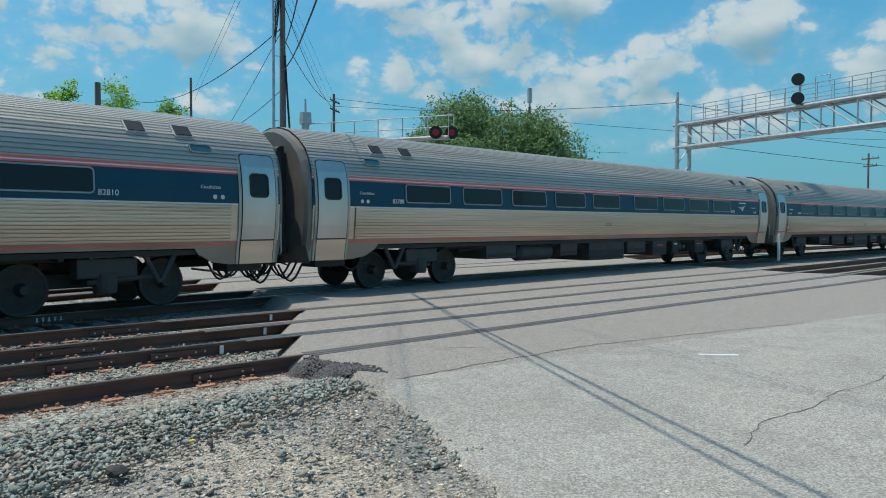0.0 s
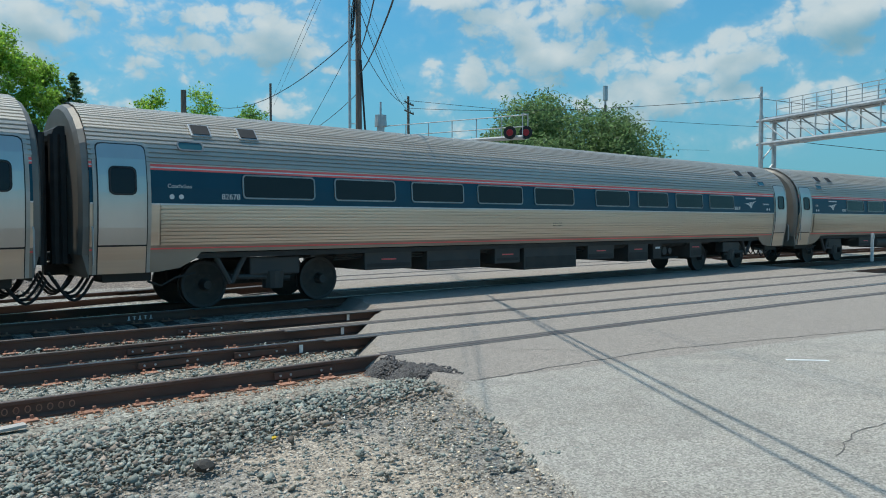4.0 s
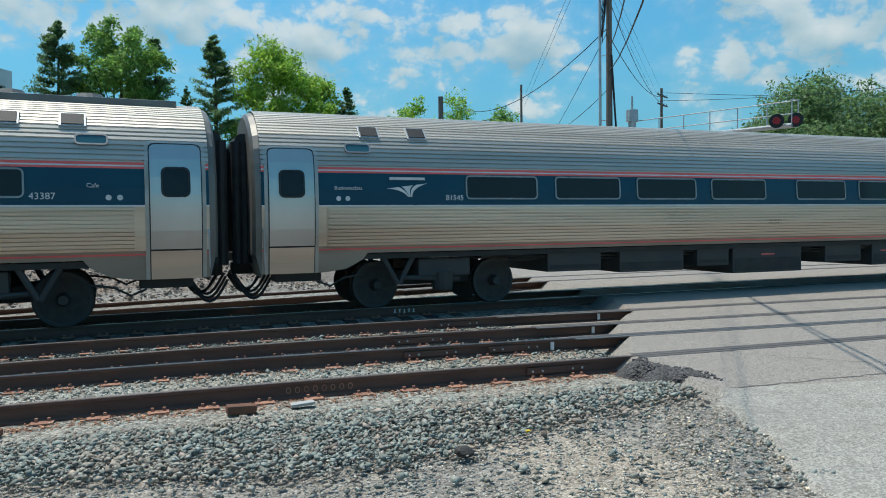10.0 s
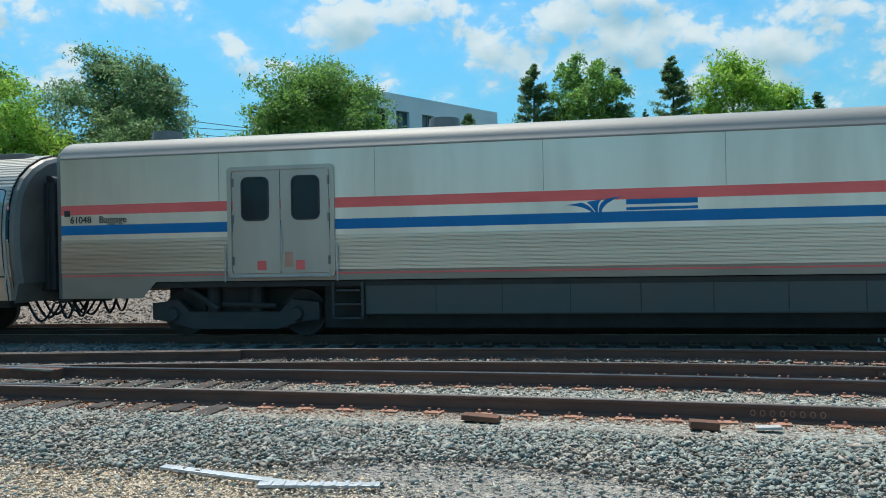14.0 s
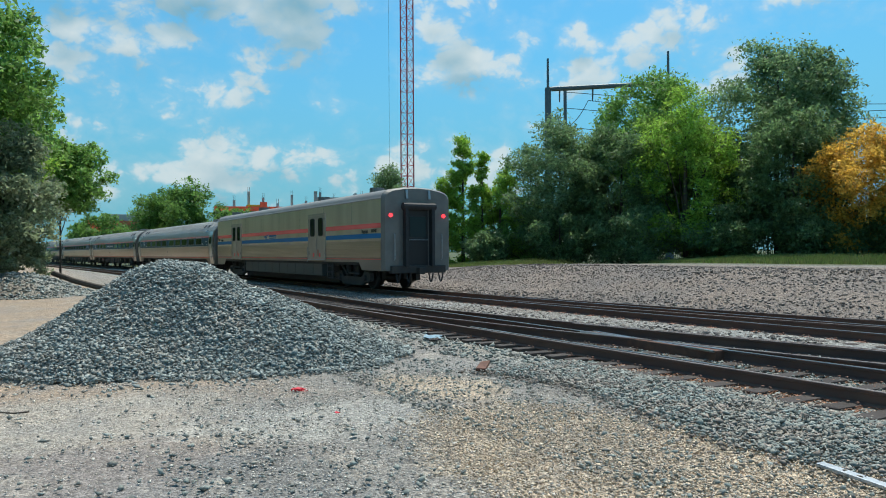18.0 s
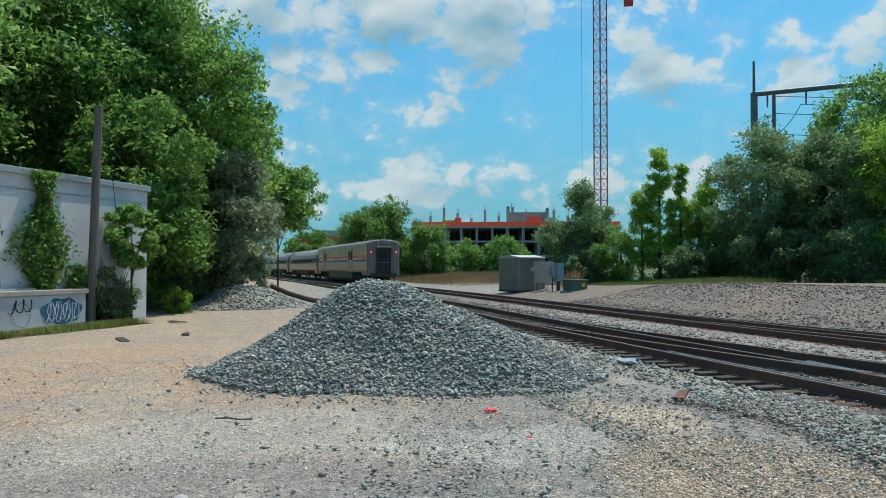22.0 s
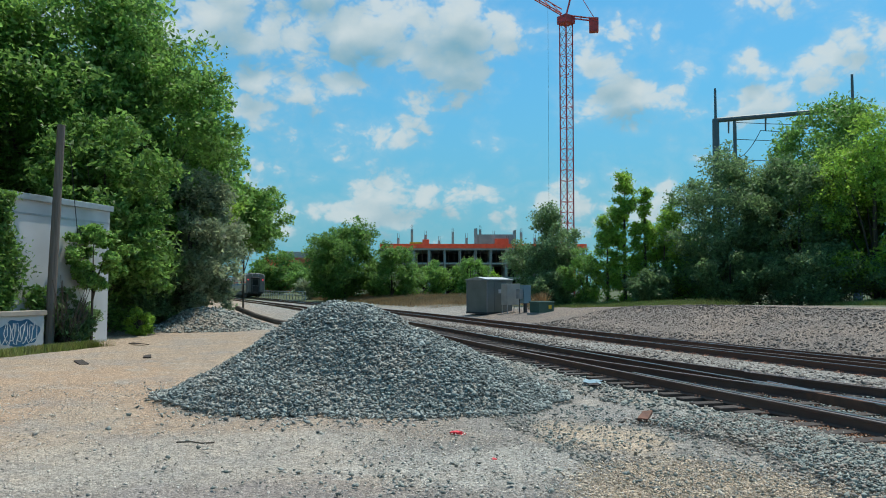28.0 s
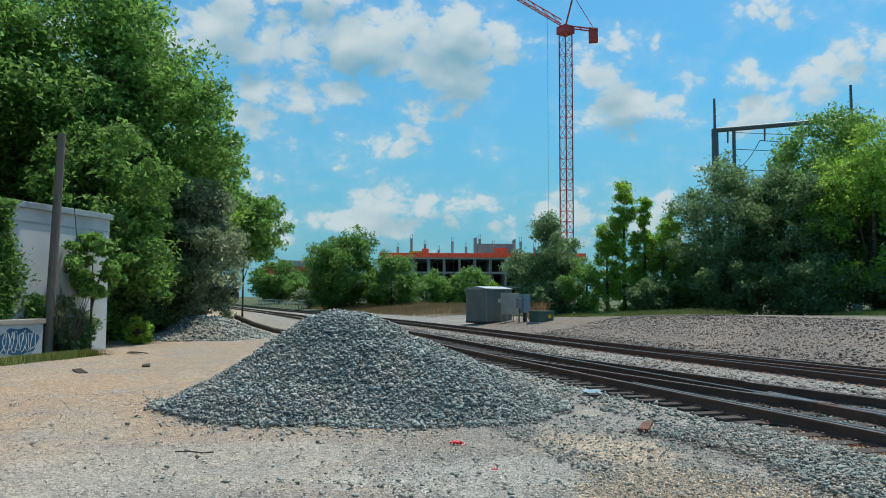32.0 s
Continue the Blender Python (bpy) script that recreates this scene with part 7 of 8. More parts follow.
def gpt(u, s, z):
    return gd * u + gs * s + Vector((0, 0, z))


for s in (-.5, .5):
    for z in (6.45, 7.8):
        part("chord", bar(B(), gpt(-.3, s, z), gpt(LEN, s, z), .09, None, 8), M["galv"], gb)
nb = 13
for k in range(nb + 1):
    u = LEN * k / nb
    bm = B()
    for s in (-.5, .5):
        bar(bm, gpt(u, s, 6.45), gpt(u, s, 7.8), .045)
        if k < nb:
            bar(bm, gpt(u, s, 7.8), gpt(u + LEN / nb, s, 6.45), .04)
    bar(bm, gpt(u, -.5, 7.8), gpt(u, .5, 7.8), .04)
    bar(bm, gpt(u, -.5, 6.45), gpt(u, .5, 6.45), .04)
    part("lattice_bay", bm, M["galv"], gb)
bm = B()
for k in range(27):
    u = 1.2 + (LEN - 1.2) * k / 26
    bar(bm, gpt(u, -.55, 7.8), gpt(u, -.55, 8.8), .022, None, 5)
    bar(bm, gpt(u, .55, 7.8), gpt(u, .55, 8.8), .022, None, 5)
for s in (-.55, .55):
    for z in (8.3, 8.8):
        bar(bm, gpt(1.2, s, z), gpt(LEN, s, z), .022, None, 5)
part("handrail", bm, M["galv"], gb, "thin walkway handrail")
bm = B()
box(bm, 0, LEN, -.45, .45, -.02, .02)
wk = part("walkway", bm, M["galv"], gb)
wk.matrix_basis = pose(0, 0, 7.92, 0, 0, math.degrees(math.atan2(gd.y, gd.x)))
for u in (0, LEN - .3):
    for s in (-.5, .5):
        part("leg", bar(B(), gpt(u, s, -.2), gpt(u, s, 8.1), .13, .13, 10), M["galv"], gb)
    bm = B()
    for k in range(6):
        bar(bm, gpt(u, -.5, k * 1.05 + .2), gpt(u, .5, k * 1.05 + 1.2), .04)
    part("leg_brace", bm, M["galv"], gb)
for u, z in ((8.5, 8.15), (8.5, 9.1)):
    c = gpt(u, -.75, z)
    fw = Vector((-.94, -.34, 0))
    bm = B()
    bar(bm, c - fw * .02, c + fw * .02, .31, .31, 20)
    hd = part("signal_head", bm, M["black"], gb, "round black signal head")
    bm = B()
    bar(bm, c - fw * .35, c, .2, .2, 14)
    part("housing", bm, M["black"], hd)
bm = B()
bar(bm, gpt(8.5, -.6, 7.8), gpt(8.5, -.6, 9.0), .05)
for s in (-.3, .5):
    bar(bm, gpt(9.0 + s, .3, 8.8), gpt(9.0 + s, .3, 9.3), .022)
bar(bm, gpt(8.7, .3, 9.3), gpt(9.5, .3, 9.3), .022)
part("signal_mast", bm, M["galv"], gb)
wp = thing("marker_post", pose(34.2, 13.2, .2), "short white marker post by the crossing", "marker post")
bm = B()
box(bm, -.05, .05, -.05, .05, 0, 1.2, .01)
part("post", bm, M["white"], wp)
bm = B()
box(bm, -.09, .09, -.065, -.055, .95, 1.15, .005)
part("plate", bm, M["galv"], wp)

# white modern building
wb = thing("office_building", pose(0, 0, 0), "white modern office building with dark windows", "office building")
K, Rr, Lf = Vector((-23.9, 66.7, 0)), Vector((-14.2, 83.5, 0)), Vector((-40.75, 75.6, 0))
HB = 17.2


def facade(a, b, n_bays, name):
    u = (b - a).normalized()
    ln = (b - a).length
    nrm = Vector((-u.y, u.x, 0))
    if nrm.dot(-a) < 0:
        nrm = -nrm
    e = new(name)
    e.parent = wb
    e.matrix_basis = Matrix.Translation(a) @ Matrix(((u.x, -nrm.x, 0, 0), (u.y, -nrm.y, 0, 0), (0, 0, 1, 0), (0, 0, 0, 1)))
    return e, ln


for a, b, bays in ((K, Rr, 6), (Lf, K, 9)):
    e, ln = facade(a, b, bays, "facade")
    bm = B()
    box(bm, 0, ln, 0, .4, 0, HB - 5.2)
    box(bm, 0, ln, 0, .4, HB - 1.6, HB)
    nb_ = bays
    for k in range(nb_ + 1):
        x = ln * k / nb_
        w = .55 if k % 2 else .9
        box(bm, max(0, x - w), min(ln, x + w), 0, .4, HB - 5.2, HB - 1.6)
    part("wall", bm, M["facade"], e)
    for k in range(nb_):
        x0, x1 = ln * k / nb_ + .55, ln * (k + 1) / nb_ - .55
        bm = B()
        box(bm, x0, x1, .45, .5, HB - 5.3, HB - 1.5)
        w = part("window", bm, M["glass_teal"] if k % 3 else M["glass"], e)
        bm = B()
        for q in (.33, .66):
            xm = x0 + (x1 - x0) * q
            box(bm, xm - .04, xm + .04, .36, .46, HB - 5.3, HB - 1.5)
        part("mullion", bm, M["darkmetal"], e)
bm = B()
vs = [bm.verts.new((p.x, p.y, HB - .02)) for p in (K, Rr, Rr + Vector((-40, 20, 0)), Lf + Vector((0, 20, 0)), Lf)]
bm.faces.new(vs)
part("flat_roof", bm, M["facade"], wb)

# ---- the yard side ----
# white block wall with graffiti
C0, WD = Vector((-28.9, -4.2, 0)), Vector((.856, -.517, 0)).normalized()
WN = Vector((-WD.y, WD.x, 0))        # towards the tracks
W_M = Matrix.Translation(C0) @ Matrix(((WD.x, WN.x, 0, 0), (WD.y, WN.y, 0, 0), (0, 0, 1, 0), (0, 0, 0, 1)))
wh = thing("warehouse", W_M, "white painted block warehouse with graffiti and ivy", "warehouse")
bm = B()
box(bm, 0, 15, -.3, 0, -.2, 4.55)
part("wall", bm, M["wall_white"], wh, "white painted block wall")
bm = B()
box(bm, 0, .3, -12, -.3, -.2, 4.55)
part("wall", bm, M["wall_white"], wh)
bm = B()
box(bm, -.08, 15, -12, .1, 4.55, 4.75, .02)
part("coping", bm, M["galv"], wh, "pale metal roof edge")
bm = B()
box(bm, 0, 15, 0, .012, 4.1, 4.16)
part("band", bm, M["galv"], wh)


def scrawl(parent, x, y, z, w, h, loops, mat, seed, thick=.035, label="illegible spray-painted scrawl"):
    """A scrawl of sprayed strokes, of no letters."""
    r = random.Random(seed)
    bm = B()
    pts = []
    for k in range(loops * 9):
        u = k / (loops * 9 - 1)
        pts.append((x + w * u + .18 * h * math.cos(u * loops * math.tau + r.uniform(-.3, .3)), y, z + h * .5 * math.sin(u * loops * math.tau * .93 + .4) + h * .12 * math.sin(u * 31 + seed)))
    last = None
    for a, b in zip(pts, pts[1:]):
        d = Vector(b) - Vector(a)
        n = Vector((-d.z, 0, d.x)).normalized() * thick * r.uniform(.7, 1.2)
        va, vb = Vector(a), Vector(b)
        last = last or [bm.verts.new(p) for p in (va - n, va + n)]
        tip = [bm.verts.new(p) for p in (vb - n, vb + n)]
        bm.faces.new((last[0], tip[0], tip[1], last[1]))
        last = tip
    ob = part("graffiti", bm, mat, parent, label)
    return ob


scrawl(wh, 6.1, .016, 3.0, 1.9, .7, 5, M["spray_black"], 1)
scrawl(wh, 6.3, .016, 2.35, 1.0, .9, 2, M["spray_black"], 2, .03)
scrawl(wh, 6.1, .016, 1.35, 1.55, .62, 5, M["spray_pink"], 3, .045)
# ivy on the wall
for x0, w, z1, n, sd in ((4.75, 1.7, 4.7, 8500, 91), (3.4, .9, 1.9, 1500, 92), (1.2, .5, 1.2, 500, 93)):
    r = np.random.RandomState(sd)
    z = r.uniform(0, z1, n)
    P = np.stack([x0 + w * .5 * r.normal(0, .5, n) * (.7 + .5 * np.sin(z * 2 + sd)), .06 + np.abs(r.normal(0, .14, n)), z], -1)
    v, f = leaf_cloud(P, .085, sd)
    raw("ivy", v, f, M["leaf_oak"], wh, "dark ivy climbing the wall")
# loading dock
D0 = Vector((-25.62, -5.52, 0))
dock = thing("loading_dock", Matrix.Translation(D0) @ W_M.to_3x3().to_4x4(), "low concrete loading dock covered in graffiti", "loading dock")
bm = B()
box(bm, 0, 11, -.62, 0, -.2, 1.02, .02)
part("wall", bm, M["wall_white"], dock)
bm = B()
box(bm, -.06, 11, -.66, .06, 1.02, 1.17, .02)
part("ledge", bm, pbr("tan_concrete_ledge", (.46, .40, .33), .9, 0, (.36, .31, .26), 2), dock, "tan concrete ledge")
bm = B()
ring = [(.2 + .75 * 1.0 + (.78 + .05 * math.sin(5 * q)) * math.cos(q), .52 + (.40 + .04 * math.sin(7 * q)) * math.sin(q)) for q in np.linspace(0, math.tau, 40, endpoint=False)]
bm.faces.new([bm.verts.new((px, .013, pz)) for px, pz in ring])
part("graffiti", bm, M["spray_blue"], dock, "dark blue sprayed ground of a graffito")
for k, (gx, gw) in enumerate(((.32, .3), (.66, .3), (.98, .3), (1.28, .25))):
    scrawl(dock, gx, .018, .52, gw, .56, 2, M["white"], 60 + k, .016, "white sprayed outlines")
scrawl(dock, 2.0, .014, .72, .8, .35, 3, M["spray_black"], 7, .02)
bm = B()
for k in range(22):
    q = k * math.tau / 22
    bar(bm, (2.4 + .3 * math.cos(q), .012, .48 + .34 * math.sin(q)), (2.4 + .3 * math.cos(q), .016, .48 + .34 * math.sin(q)), .018, None, 8)
part("graffiti", bm, M["spray_black"], dock, "dotted black sprayed ring")
scrawl(dock, 3.2, .014, .5, 1.0, .5, 4, M["spray_black"], 9, .03)
bm = B()
box(bm, 1.6, 5, -.5, -.3, 1.17, 1.23, .01)
tagged(part("board", bm, M["galv"]), "grey plank lying on the loading dock", "plank").matrix_basis = dock.matrix_basis
# leaning pole with a guy wire
lp = thing("utility_pole", pose(-25.98, -5.46, 0), "old leaning wooden pole beside the loading dock", "utility pole")
part("shaft", bar(B(), (0, 0, -.3), (-.1, .17, 7.0), .15, .12, 12), M["pole_wood"], lp)
cable((-26.0, -5.0, 6.3), (-27.2, -4.9, 3.4), .1, .012)
# bare twigs
bush = thing("dead_shrub", pose(-26.4, -5.0, 0), "leafless grey shrub at the wall's foot", "shrub")
rr = random.Random(5)
for k in range(38):
    a = rr.uniform(0, math.tau)
    p, q = Vector((rr.uniform(-.3, .3), rr.uniform(-.2, .2), 0)), Vector((math.cos(a) * .95, math.sin(a) * .6, rr.uniform(.9, 2.3)))
    bm = B()
    tube(bm, [p, p.lerp(q, .5) + Vector((rr.uniform(-.1, .1), rr.uniform(-.1, .1), .1)), q], .012, 4)
    for j in range(3):
        m_ = p.lerp(q, .5 + .15 * j)
        bar(bm, m_, m_ + Vector((rr.uniform(-.3, .3), rr.uniform(-.3, .3), rr.uniform(.1, .4))), .006, .003, 4)
    part("twig", bm, M["bark"], bush)

# signal hut with door, vent and cabinets
hut = thing("signal_hut", pose(-47.3, 16.7, float(ground_z(-47.3, 16.7)) + .02, 0, 0, 22), "grey-green steel signal hut on the gravel", "signal hut")
bm = B()
box(bm, -1.0, 1.0, -1.1, 1.1, .12, 2.2, .02)
part("body", bm, M["shed"], hut)
bm = B()
slab_xz(bm, [(-1.08, 2.2), (1.08, 2.2), (1.08, 2.26), (0, 2.42), (-1.08, 2.26)], -1.18, 1.18)
part("roof", bm, M["galv"], hut, "grey shallow pitched roof")
bm = B()
box(bm, -1.05, 1.05, -1.15, 1.15, 0, .12, .01)
part("skid", bm, M["under_box"], hut)
bm = B()
box(bm, 1.0, 1.03, -.45, .45, .2, 2.05, .006)
dr = part("door", bm, M["shed"], hut)
bm = B()
box(bm, 1.025, 1.04, -.12, .12, 1.35, 1.6)
part("sign", bm, M["white"], dr, "small white sign")
part("door_handle", bar(B(), (1.04, .34, 1.0), (1.04, .34, 1.25), .018), M["galv"], dr)
for sx, sy in ((-1.0, -1.1), (1.0, -1.1), (1.0, 1.1)):
    part("corner_trim", box(B(), sx - .03, sx + .03, sy - .03, sy + .03, .12, 2.2, .005), M["cab_grey"], hut)
c1 = thing("equipment_cabinet", pose(-45.2, 17.4, float(ground_z(-45.2, 17.4)), 0, 0, 20), "grey steel cabinet on four legs", "cabinet")
bm = B()
box(bm, -.3, .3, -.55, .55, .55, 1.9, .02)
part("body", bm, pbr("beige_grey_cabinet", (.46, .44, .40), .5, .1, (.38, .36, .33), 2), c1)
for sx in (-.25, .25):
    for sy in (-.5, .5):
        part("leg", bar(B(), (sx, sy, 0), (sx, sy, .56), .03), M["galv"], c1)
c2 = thing("equipment_cabinet", pose(-43.6, 17.75, float(ground_z(-43.6, 17.75)), 0, 0, 20), "narrow pale blue trackside cabinet on a post", "cabinet")
bm = B()
box(bm, -.2, .2, -.28, .28, .62, 1.75, .015)
part("body", bm, M["cab_blue"], c2)
bm = B()
box(bm, -.15, .15, -.62, -.34, .9, 1.5, .015)
part("meter_box", bm, M["cab_grey"], c2, "small grey meter box")
bm = B()
bar(bm, (0, 0, 0), (0, 0, .65), .12)
bar(bm, (0, -.48, 0), (0, -.48, .92), .03)
part("post", bm, M["under_box"], c2)
c3 = thing("utility_box", pose(-41.4, 17.9, float(ground_z(-41.4, 17.9)), 0, 0, 20), "low green utility box on a pad", "utility box")
bm = B()
box(bm, -.4, .4, -.62, .62, .06, .66, .03)
part("body", bm, M["box_green"], c3)
bm = B()
box(bm, -.44, .44, -.66, .66, .62, .72, .02)
part("lid", bm, M["box_green"], c3)
bm = B()
box(bm, -.5, .5, -.75, .75, -.1, .06, .01)
part("pad", bm, M["concrete"], c3)
bm = B()
box(bm, .405, .415, .15, .4, .28, .5)
part("sticker", bm, M["yellow"], c3)

# building site
SITE = Vector((-167.8, 57.9, 0)) - Matrix.Rotation(radians(-107.0), 3, "Z") @ Vector((-6, 11, 0))
site = thing("unfinished_building", pose(SITE.x, SITE.y, 0, 0, 0, -107.0), "concrete frame of an unfinished building with orange nets", "building site")
XL, XR, DS = -31.0, 18.0, 22
WS = XR - XL
zs = [1.2, 4.6, 8.0]
for k, z in enumerate(zs):
    bm = B()
    box(bm, XL, XR, -DS / 2, DS / 2, z + 2.9, z + 3.3)
    part("slab", bm, M["concrete"], site)
for i in range(14):
    for j in (0, 1, 2):
        x, y = XL + .6 + i * (WS - 1.2) / 13, DS / 2 - .6 - j * 7
        bm = B()
        box(bm, x - .3, x + .3, y - .3, y + .3, -1, 10.9)
        part("column", bm, M["concrete"], site)
for i in range(14):
    x = XL + 2 + i * 3.3
    hh = 2.0 + 3.4 * ((i * 7) % 5) / 5
    bm = B()
    box(bm, x - .3, x + .3, DS / 2 - 3.5, DS / 2 - 2.9, 11.3, 11.3 + hh)
    col = part("column", bm, M["concrete"], site)
    bm = B()
    for q in (-.2, .2):
        bar(bm, (x + q, DS / 2 - 3.2, 11.3 + hh), (x + q, DS / 2 - 3.2, 12.4 + hh), .04, None, 4)
    part("rebar", bm, M["rust_metal"], col)
bm = B()
box(bm, -14.5, -4.5, 5, 5.5, 11.3, 15.0)
box(bm, -14.5, -14.0, 5, 9, 11.3, 15.8)
box(bm, -5.2, -4.5, 4.5, 9, 11.3, 16.2)
part("core_wall", bm, M["concrete"], site)
bm = B()
box(bm, XL, XR, DS / 2 + .02, DS / 2 + .07, 11.3, 12.35)
box(bm, XR + .02, XR + .07, -DS / 2, DS / 2, 11.3, 12.35)
part("safety_net", bm, M["orange"], site, "orange safety net along the top floor")
for i in range(40):
    x = XL + i * WS / 39
    part("prop", bar(B(), (x, DS / 2, 7.5 if i % 3 else 4.1), (x, DS / 2, 10.9), .05, None, 4), M["rust_metal"], site)
# dark sheet at the rear gives the open floors their inner shade
bm = B()
box(bm, XL + 1, XR - 1, -DS / 2, -DS / 2 + .4, -1, 11)
part("back_wall", bm, M["under_box"], site)
for x, y, w_, h_, mt in ((9.5, 8, 1.6, 1.6, "yellow"), (7.2, 8.5, .8, 2.2, "orange"), (-11.0, 9, 1.6, 2.4, "orange")):
    part("stored_formwork", box(B(), x - w_, x + w_, y - 1, y + 1, 11.3, 11.3 + h_, .05), M[mt], site, "bright stacked formwork on the deck")
fb = thing("far_building", pose(-250, 26, 0), "far tan building with an orange roof edge", "building")
bm = B()
box(bm, -6, 6, -9, 6, 0, 13.5, .1)
part("wall", bm, M["concrete"], fb)
bm = B()
box(bm, -6.2, 6.2, -14, 1, 0, 11.6, .1)
part("wing", bm, M["orange"], fb)

# tower crane
cr = thing("tower_crane", pose(-135.4, 64.8, 0, 0, 0, 20), "red lattice tower crane over the building site", "tower crane")
HM = 55.0
w = .9
for sx in (-w, w):
    for sy in (-w, w):
        part("mast_leg", bar(B(), (sx, sy, 0), (sx, sy, HM), .13, None, 6), M["crane_red"], cr)
n = 26
for k in range(n):
    z0, z1 = HM * k / n, HM * (k + 1) / n
    bm = B()
    for a, b in (((-w, -w), (w, -w)), ((w, -w), (w, w)), ((w, w), (-w, w)), ((-w, w), (-w, -w))):
        if k % 2:
            a, b = b, a
        bar(bm, (*a, z0), (*b, z1), .06, None, 4)
        bar(bm, (*a, z0), (*b, z0), .06, None, 4)
    part("mast_bay", bm, M["crane_red"] if k % 5 else M["galv"], cr)
bm = B()
box(bm, -1.3, 1.3, -1.3, 1.3, HM, HM + 1.6, .1)
part("slewing_unit", bm, M["crane_red"], cr)
# jib and counter-jib lie nearly across the view
jd = Vector((.42, .907, 0))
jd = (cr.matrix_basis.to_3x3().inverted() @ jd)


def jp(u, s, z):
    return jd * u + Vector((-jd.y, jd.x, 0)) * s + Vector((0, 0, z))


bm = B()
for s in (-.7, .7):
    bar(bm, jp(0, s, HM + 1.6), jp(6.2, s, HM + .5), .16)
bar(bm, jp(3, -.7, HM + 1.2), jp(3, .7, HM + 1.2), .1)
part("counter_jib", bm, M["crane_red"], cr)
bm = B()
vv = [jp(4.6, s, z) for s in (-.7, .7) for z in (HM - 1.9, HM + 1.0)] + [jp(6.4, s, z) for s in (-.7, .7) for z in (HM - 1.9, HM + .8)]
f = [bm.verts.new(p) for p in vv]
for q in ((0, 1, 3, 2), (4, 6, 7, 5), (0, 4, 5, 1), (2, 3, 7, 6), (1, 5, 7, 3), (0, 2, 6, 4)):
    bm.faces.new([f[i] for i in q])
part("counterweight", bm, M["crane_red"], cr)
bm = B()
for s, z in ((-.6, 0), (.6, 0), (0, 1.1)):
    bar(bm, jp(-.8, s, HM + 2.0 + z), jp(-34, s, HM + 24 + z), .13, None, 6)
for k in range(16):
    u0, u1 = -.8 - 33.2 * k / 16, -.8 - 33.2 * (k + 1) / 16
    h0, h1 = HM + 2.0 + 22 * k / 16, HM + 2.0 + 22 * (k + 1) / 16
    bar(bm, jp(u0, -.6, h0), jp(u1, .6, h1), .05, None, 4)
    bar(bm, jp(u0, -.6, h0), jp(u1, 0, h1 + 1.1), .05, None, 4)
    bar(bm, jp(u0, .6, h0), jp(u1, 0, h1 + 1.1), .05, None, 4)
part("jib", bm, M["crane_red"], cr, "raised lattice jib")
bm = B()
bar(bm, jp(0, 0, HM + 1.6), jp(1.6, 0, HM + 8), .18)
bar(bm, jp(5.8, 0, HM + .6), jp(1.6, 0, HM + 8), .07)
bar(bm, jp(-30, 0, HM + 22.4), jp(1.6, 0, HM + 8), .05)
part("a_frame", bm, M["crane_red"], cr)
bm = B()
for s in (-.18, .18):
    bar(bm, jp(-3.6, s, 4), jp(-3.6, s, HM + 5.0), .03, None, 4)
part("hoist_rope", bm, M["wire"], cr)

# power line portal
pt = thing("transmission_portal", pose(0, 0, 0), "dark steel power line portal above the trees", "power pylon")
PL, PR, PB = (-88.7, 65.1), (-77.7, 77.85), (-93.6, 72.0)
part("post", bar(B(), (*PL, 0), (*PL, 25.5), .62, .45, 12), M["darkmetal"], pt)
part("spike", bar(B(), (*PL, 25.5), (*PL, 29.8), .2, .16, 10), M["darkmetal"], pt)
part("post", bar(B(), (*PR, 0), (*PR, 25.5), .62, .45, 12), M["darkmetal"], pt)
part("spike", bar(B(), (*PR, 25.5), (*PR, 29.8), .2, .16, 10), M["darkmetal"], pt)
part("beam", bar(B(), (*PL, 25.3), (*PR, 25.3), .34, .34, 10), M["darkmetal"], pt)
part("rear_post", bar(B(), (*PB, 0), (*PB, 27.3), .32, .26, 10), M["darkmetal"], pt)
for k in (.1, .38, .7):
    p = Vector((*PL, 25)).lerp(Vector((*PR, 25)), k)
    part("insulator", bar(B(), p, p + Vector((-.3, .2, -1.6)), .13, .1, 6), M["darkmetal"], pt)
cable((-85, 69.5, 23.4), (-93.6, 72, 21), .8, .05)
cable((-85, 69.5, 23.4), (-60, 120, 23), 1.5, .05)
cable((-93.6, 72, 24), (-50, 150, 25), 2.5, .05)
cable((-93.6, 72, 21), (-50, 150, 22), 2.5, .05)
cable((-93.6, 72, 26.5), (-20, 130, 20), 2.5, .05)

# iron fence behind the trees
fn = thing("iron_fence", pose(-46, 39.5, float(ground_z(-46, 39.5)), 0, 0, 21), "black iron picket fence behind the trees", "fence")
for k in range(9):
    bm = B()
    box(bm, k * 3 - .05, k * 3 + .05, -.05, .05, 0, 2.0, .01)
    part("post", bm, M["black"], fn)
for k in range(8):
    bm = B()
    for j in range(1, 20):
        x = k * 3 + j * .15
        box(bm, x - .012, x + .012, -.012, .012, .1, 1.9)
    for z in (.25, 1.7):
        box(bm, k * 3 + .05, k * 3 + 2.95, -.02, .02, z, z + .05)
    part("panel", bm, M["black"], fn)

# guard rail at the curve
gr = thing("guard_railing", pose(0, 0, 0), "grey steel railing beside the line at the curve", "railing")
xs = np.arange(-150, -102, 2.4)
for z in (.5, 1.0):
    part("rail", tube(B(), [(float(x), main_y(float(x)) + 3.4, z + .3) for x in xs], .05, 5), M["galv"], gr)
for x in xs:
    part("post", bar(B(), (float(x), main_y(float(x)) + 3.4, 0), (float(x), main_y(float(x)) + 3.4, 1.35), .05, None, 6), M["galv"], gr)

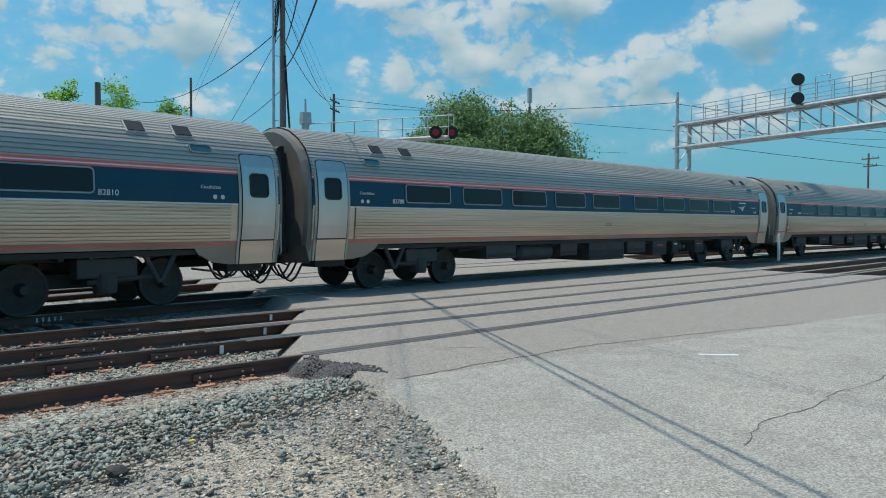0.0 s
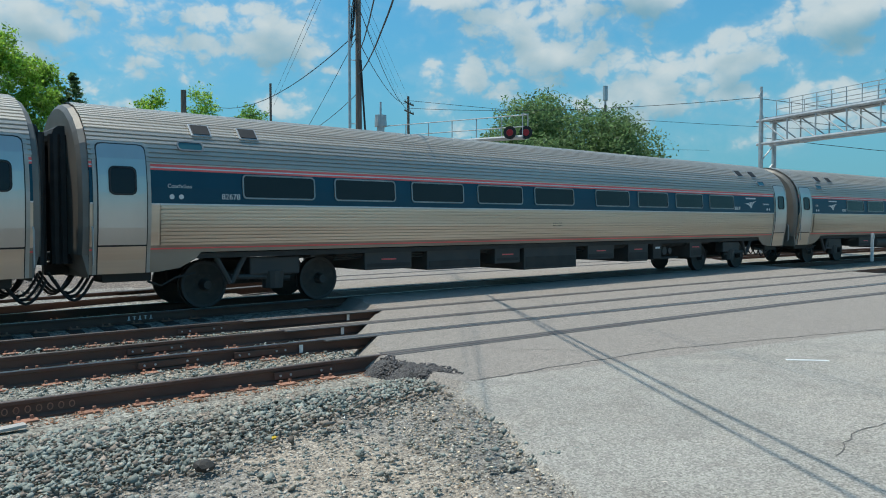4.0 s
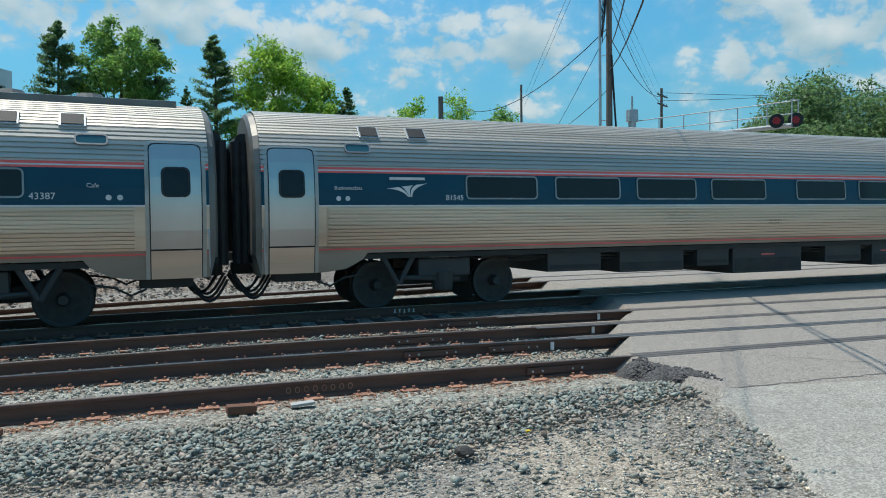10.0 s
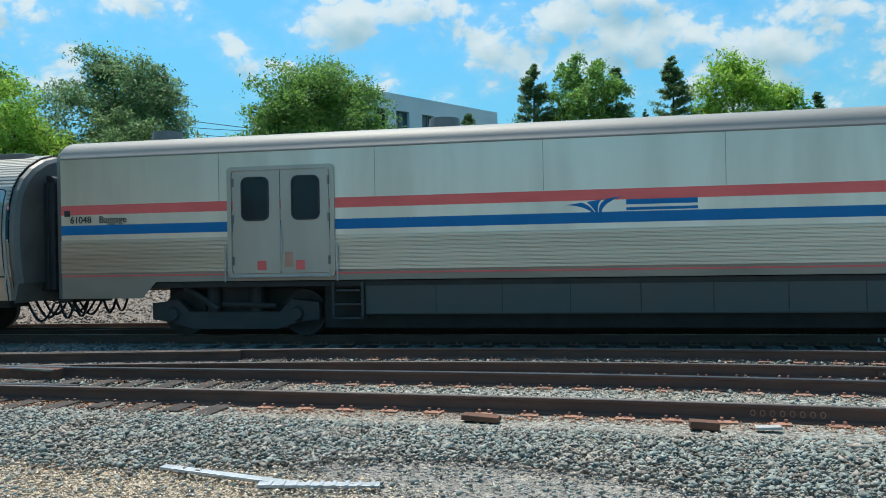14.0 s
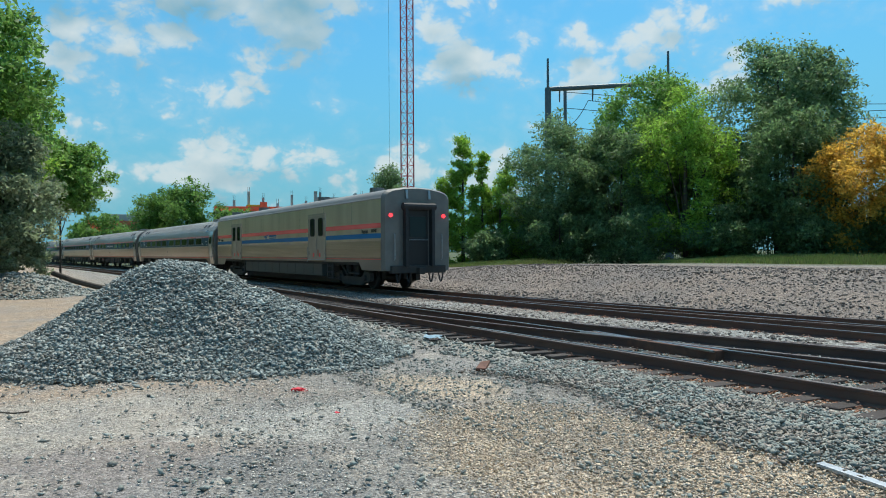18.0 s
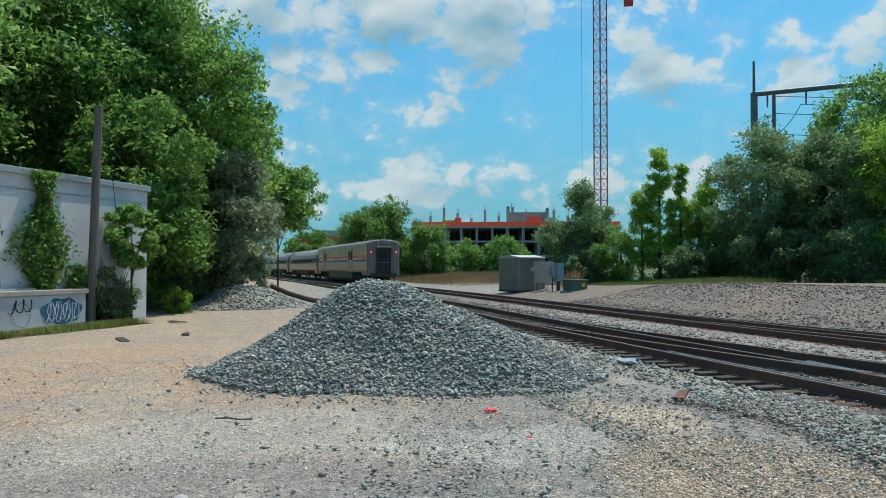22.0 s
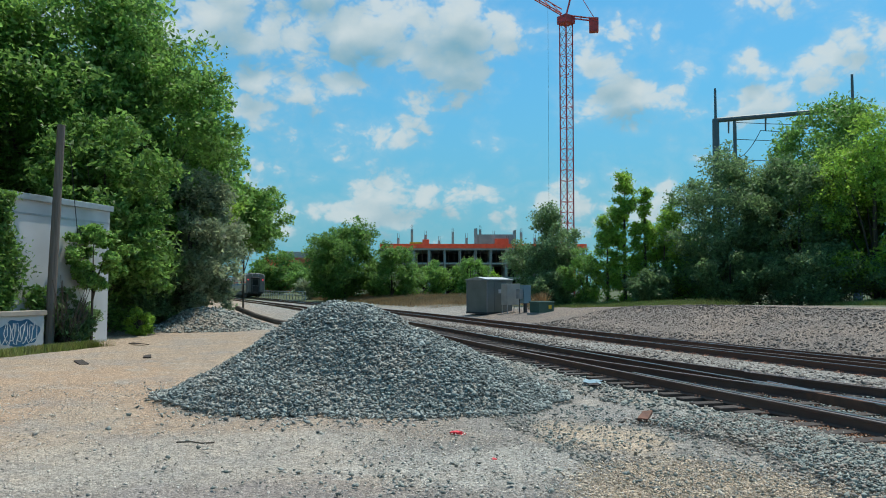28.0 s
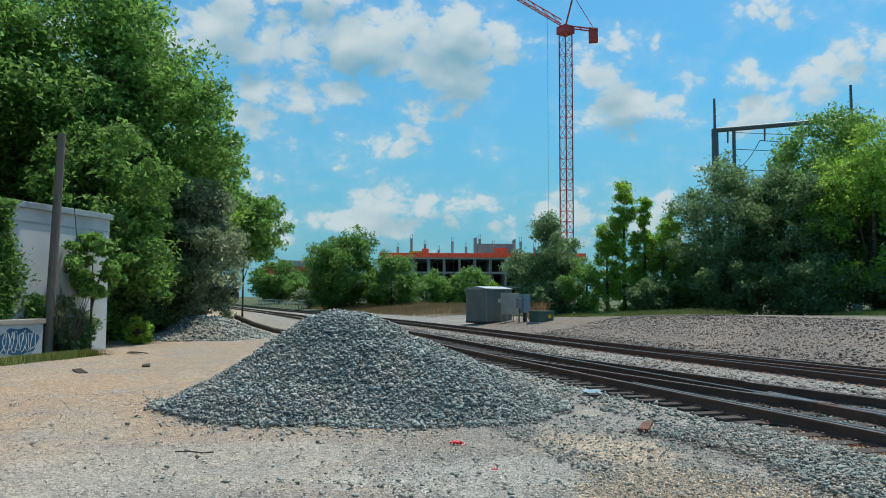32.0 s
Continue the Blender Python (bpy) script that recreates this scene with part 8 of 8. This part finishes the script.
# ---- small things lying about ----
def loose(name, bm, mat, m, label, category):
    ob = part(name, bm, mat)
    ob.matrix_basis = m
    return tagged(ob, label, category)


bm = B()
box(bm, -.14, .14, -.07, .07, 0, .08, .015)
loose("tie_stub", bm, M["rust_metal"], pose(.52, 7.36, .05, 0, 3, 4), "rotten brown tie stub beside the rail", "timber")
bm = B()
box(bm, -.12, .12, -.06, .06, 0, .03, .01)
loose("concrete_slab", bm, M["concrete"], pose(1.12, 7.40, .06, 0, -3, 3), "small pale concrete slab in the ballast", "slab")
bm = B()
box(bm, -.2, .2, -.08, .08, 0, .06, .012)
loose("tie_stub", bm, M["rust_metal"], pose(-1.72, 7.36, .05, 0, 2, -5), "rotten brown tie stub beside the rail", "timber")
bm = B()
box(bm, -.3, .3, -.07, .07, 0, .05, .01)
for v in bm.verts:
    v.co.z += .02 * noise.noise(v.co * 9)
loose("scrap_metal", bm, M["rust_metal"], pose(-9.55, 5.45, .06, 0, 2, -38), "flat rusty piece of scrap metal on the gravel", "scrap metal")
for x, y, a, ln in ((-3.4, 5.1, -6, 1.3), (-2.55, 5.0, 14, .95)):
    bm = B()
    box(bm, -ln / 2, ln / 2, -.045, .045, 0, .025, .004)
    if ln < 1:
        for k in range(9):
            box(bm, -ln / 2 + .08 + k * .1, -ln / 2 + .11 + k * .1, -.06, .06, .025, .032)
    loose("metal_strip", bm, M["galv"], pose(x, y, .04, 0, 1.5, a), "bent strip of galvanised metal on the gravel", "metal strip")
bm = B()
for k in range(7):
    a = k * .9
    box(bm, .05 * math.cos(a) - .045, .05 * math.cos(a) + .045, .05 * math.sin(a) - .03, .05 * math.sin(a) + .03, .01 * k, .01 * k + .02)
loose("plastic_scrap", bm, M["red_cloth"], pose(-9.2, 2.6, .02, 8, 0, 30), "crumpled bright red plastic scrap", "litter")
bm = B()
box(bm, -.035, .035, -.02, .02, 0, .012)
loose("plastic_scrap", bm, M["red_cloth"], pose(-7.9, 2.6, .02, 8, 0, 10), "tiny red plastic scrap", "litter")
bm = B()
box(bm, -.03, .03, -.02, .02, 0, .02, .005)
loose("leaf", bm, M["yellow"], pose(2.6, 5.35, .16, 10, 5, 20), "small bright yellow leaf on the gravel", "litter")
bm = bmesh.new()
bmesh.ops.create_icosphere(bm, subdivisions=2, radius=.075)
for v in bm.verts:
    v.co *= 1 + .25 * noise.noise(v.co * 14)
    v.co.z *= .6
loose("dark_rock", bm, M["under"], pose(1.95, 5.1, .15), "single dark rock on the stone dust", "rock")
bm = bmesh.new()
bmesh.ops.create_icosphere(bm, subdivisions=2, radius=.06)
for v in bm.verts:
    v.co.z *= .6
loose("pale_rock", bm, M["concrete"], pose(-6.55, -.83, .02), "single pale rock on the dirt", "rock")
bm = B()
tube(bm, [(-.22, 0, .02), (-.05, .03, .03), (.1, .02, .02), (.25, .05, .03)], .010, 6)
loose("stick", bm, M["bark"], pose(-9.57, -0.55, .02, 0, 0, 60), "dry crooked stick on the dirt", "stick")
bm = B()
tube(bm, [(-1.6, .2, .9), (-.5, .0, .55), (.6, -.2, .3), (1.7, .1, .12)], .12, 8)
loose("fallen_log", bm, M["bark"], pose(-36.3, 1.6, 0, 0, 0, 60), "dark fallen log beside the smaller pile", "log")
for k, (x, y, a) in enumerate(((-20.5, -3.6, 20), (-21.8, -2.2, 5), (-26.5, -2.9, 40))):
    bm = B()
    box(bm, -.42, .42, -.1, .1, 0, .03, .008)
    for v in bm.verts:
        v.co.z += .05 * noise.noise(v.co * 4 + Vector((k, 0, 0)))
    loose("broken_plank", bm, M["tie"], pose(x, y, .01, 0, 0, a), "dark broken plank lying on the dirt", "plank")

for k, (dx, dy, a, mt) in enumerate(((0, 0, 20, "cab_blue"), (.28, -.1, -15, "tie"), (-.2, .12, 50, "cab_blue"))):
    bm = B()
    box(bm, -.17, .17, -.1, .1, 0, .012)
    bmesh.ops.subdivide_edges(bm, edges=bm.edges[:], cuts=3, use_grid_fill=True)
    for v in bm.verts:
        v.co.z += .03 * noise.noise(v.co * 9 + Vector((k, 0, 0)))
    loose("crushed_carton", bm, M[mt], pose(-13.29 + dx, 6.57 + dy, .06, 3, 0, a), "flattened blue carton on the ballast", "litter")
# chalked marks on the rail web, not to be read
bm = B()
for k in range(5):
    x = 4.1 + k * .1
    yy = main_y(x) - .75 - .018
    box(bm, x - .012, x + .012, yy - .004, yy, .09, .16)
    box(bm, x - .03, x + .03, yy - .004, yy, .085 + .06 * (k % 2), .097 + .06 * (k % 2))
part("chalk_mark", bm, M["white"], main_line, "chalked white strokes on the rail web")

motions()
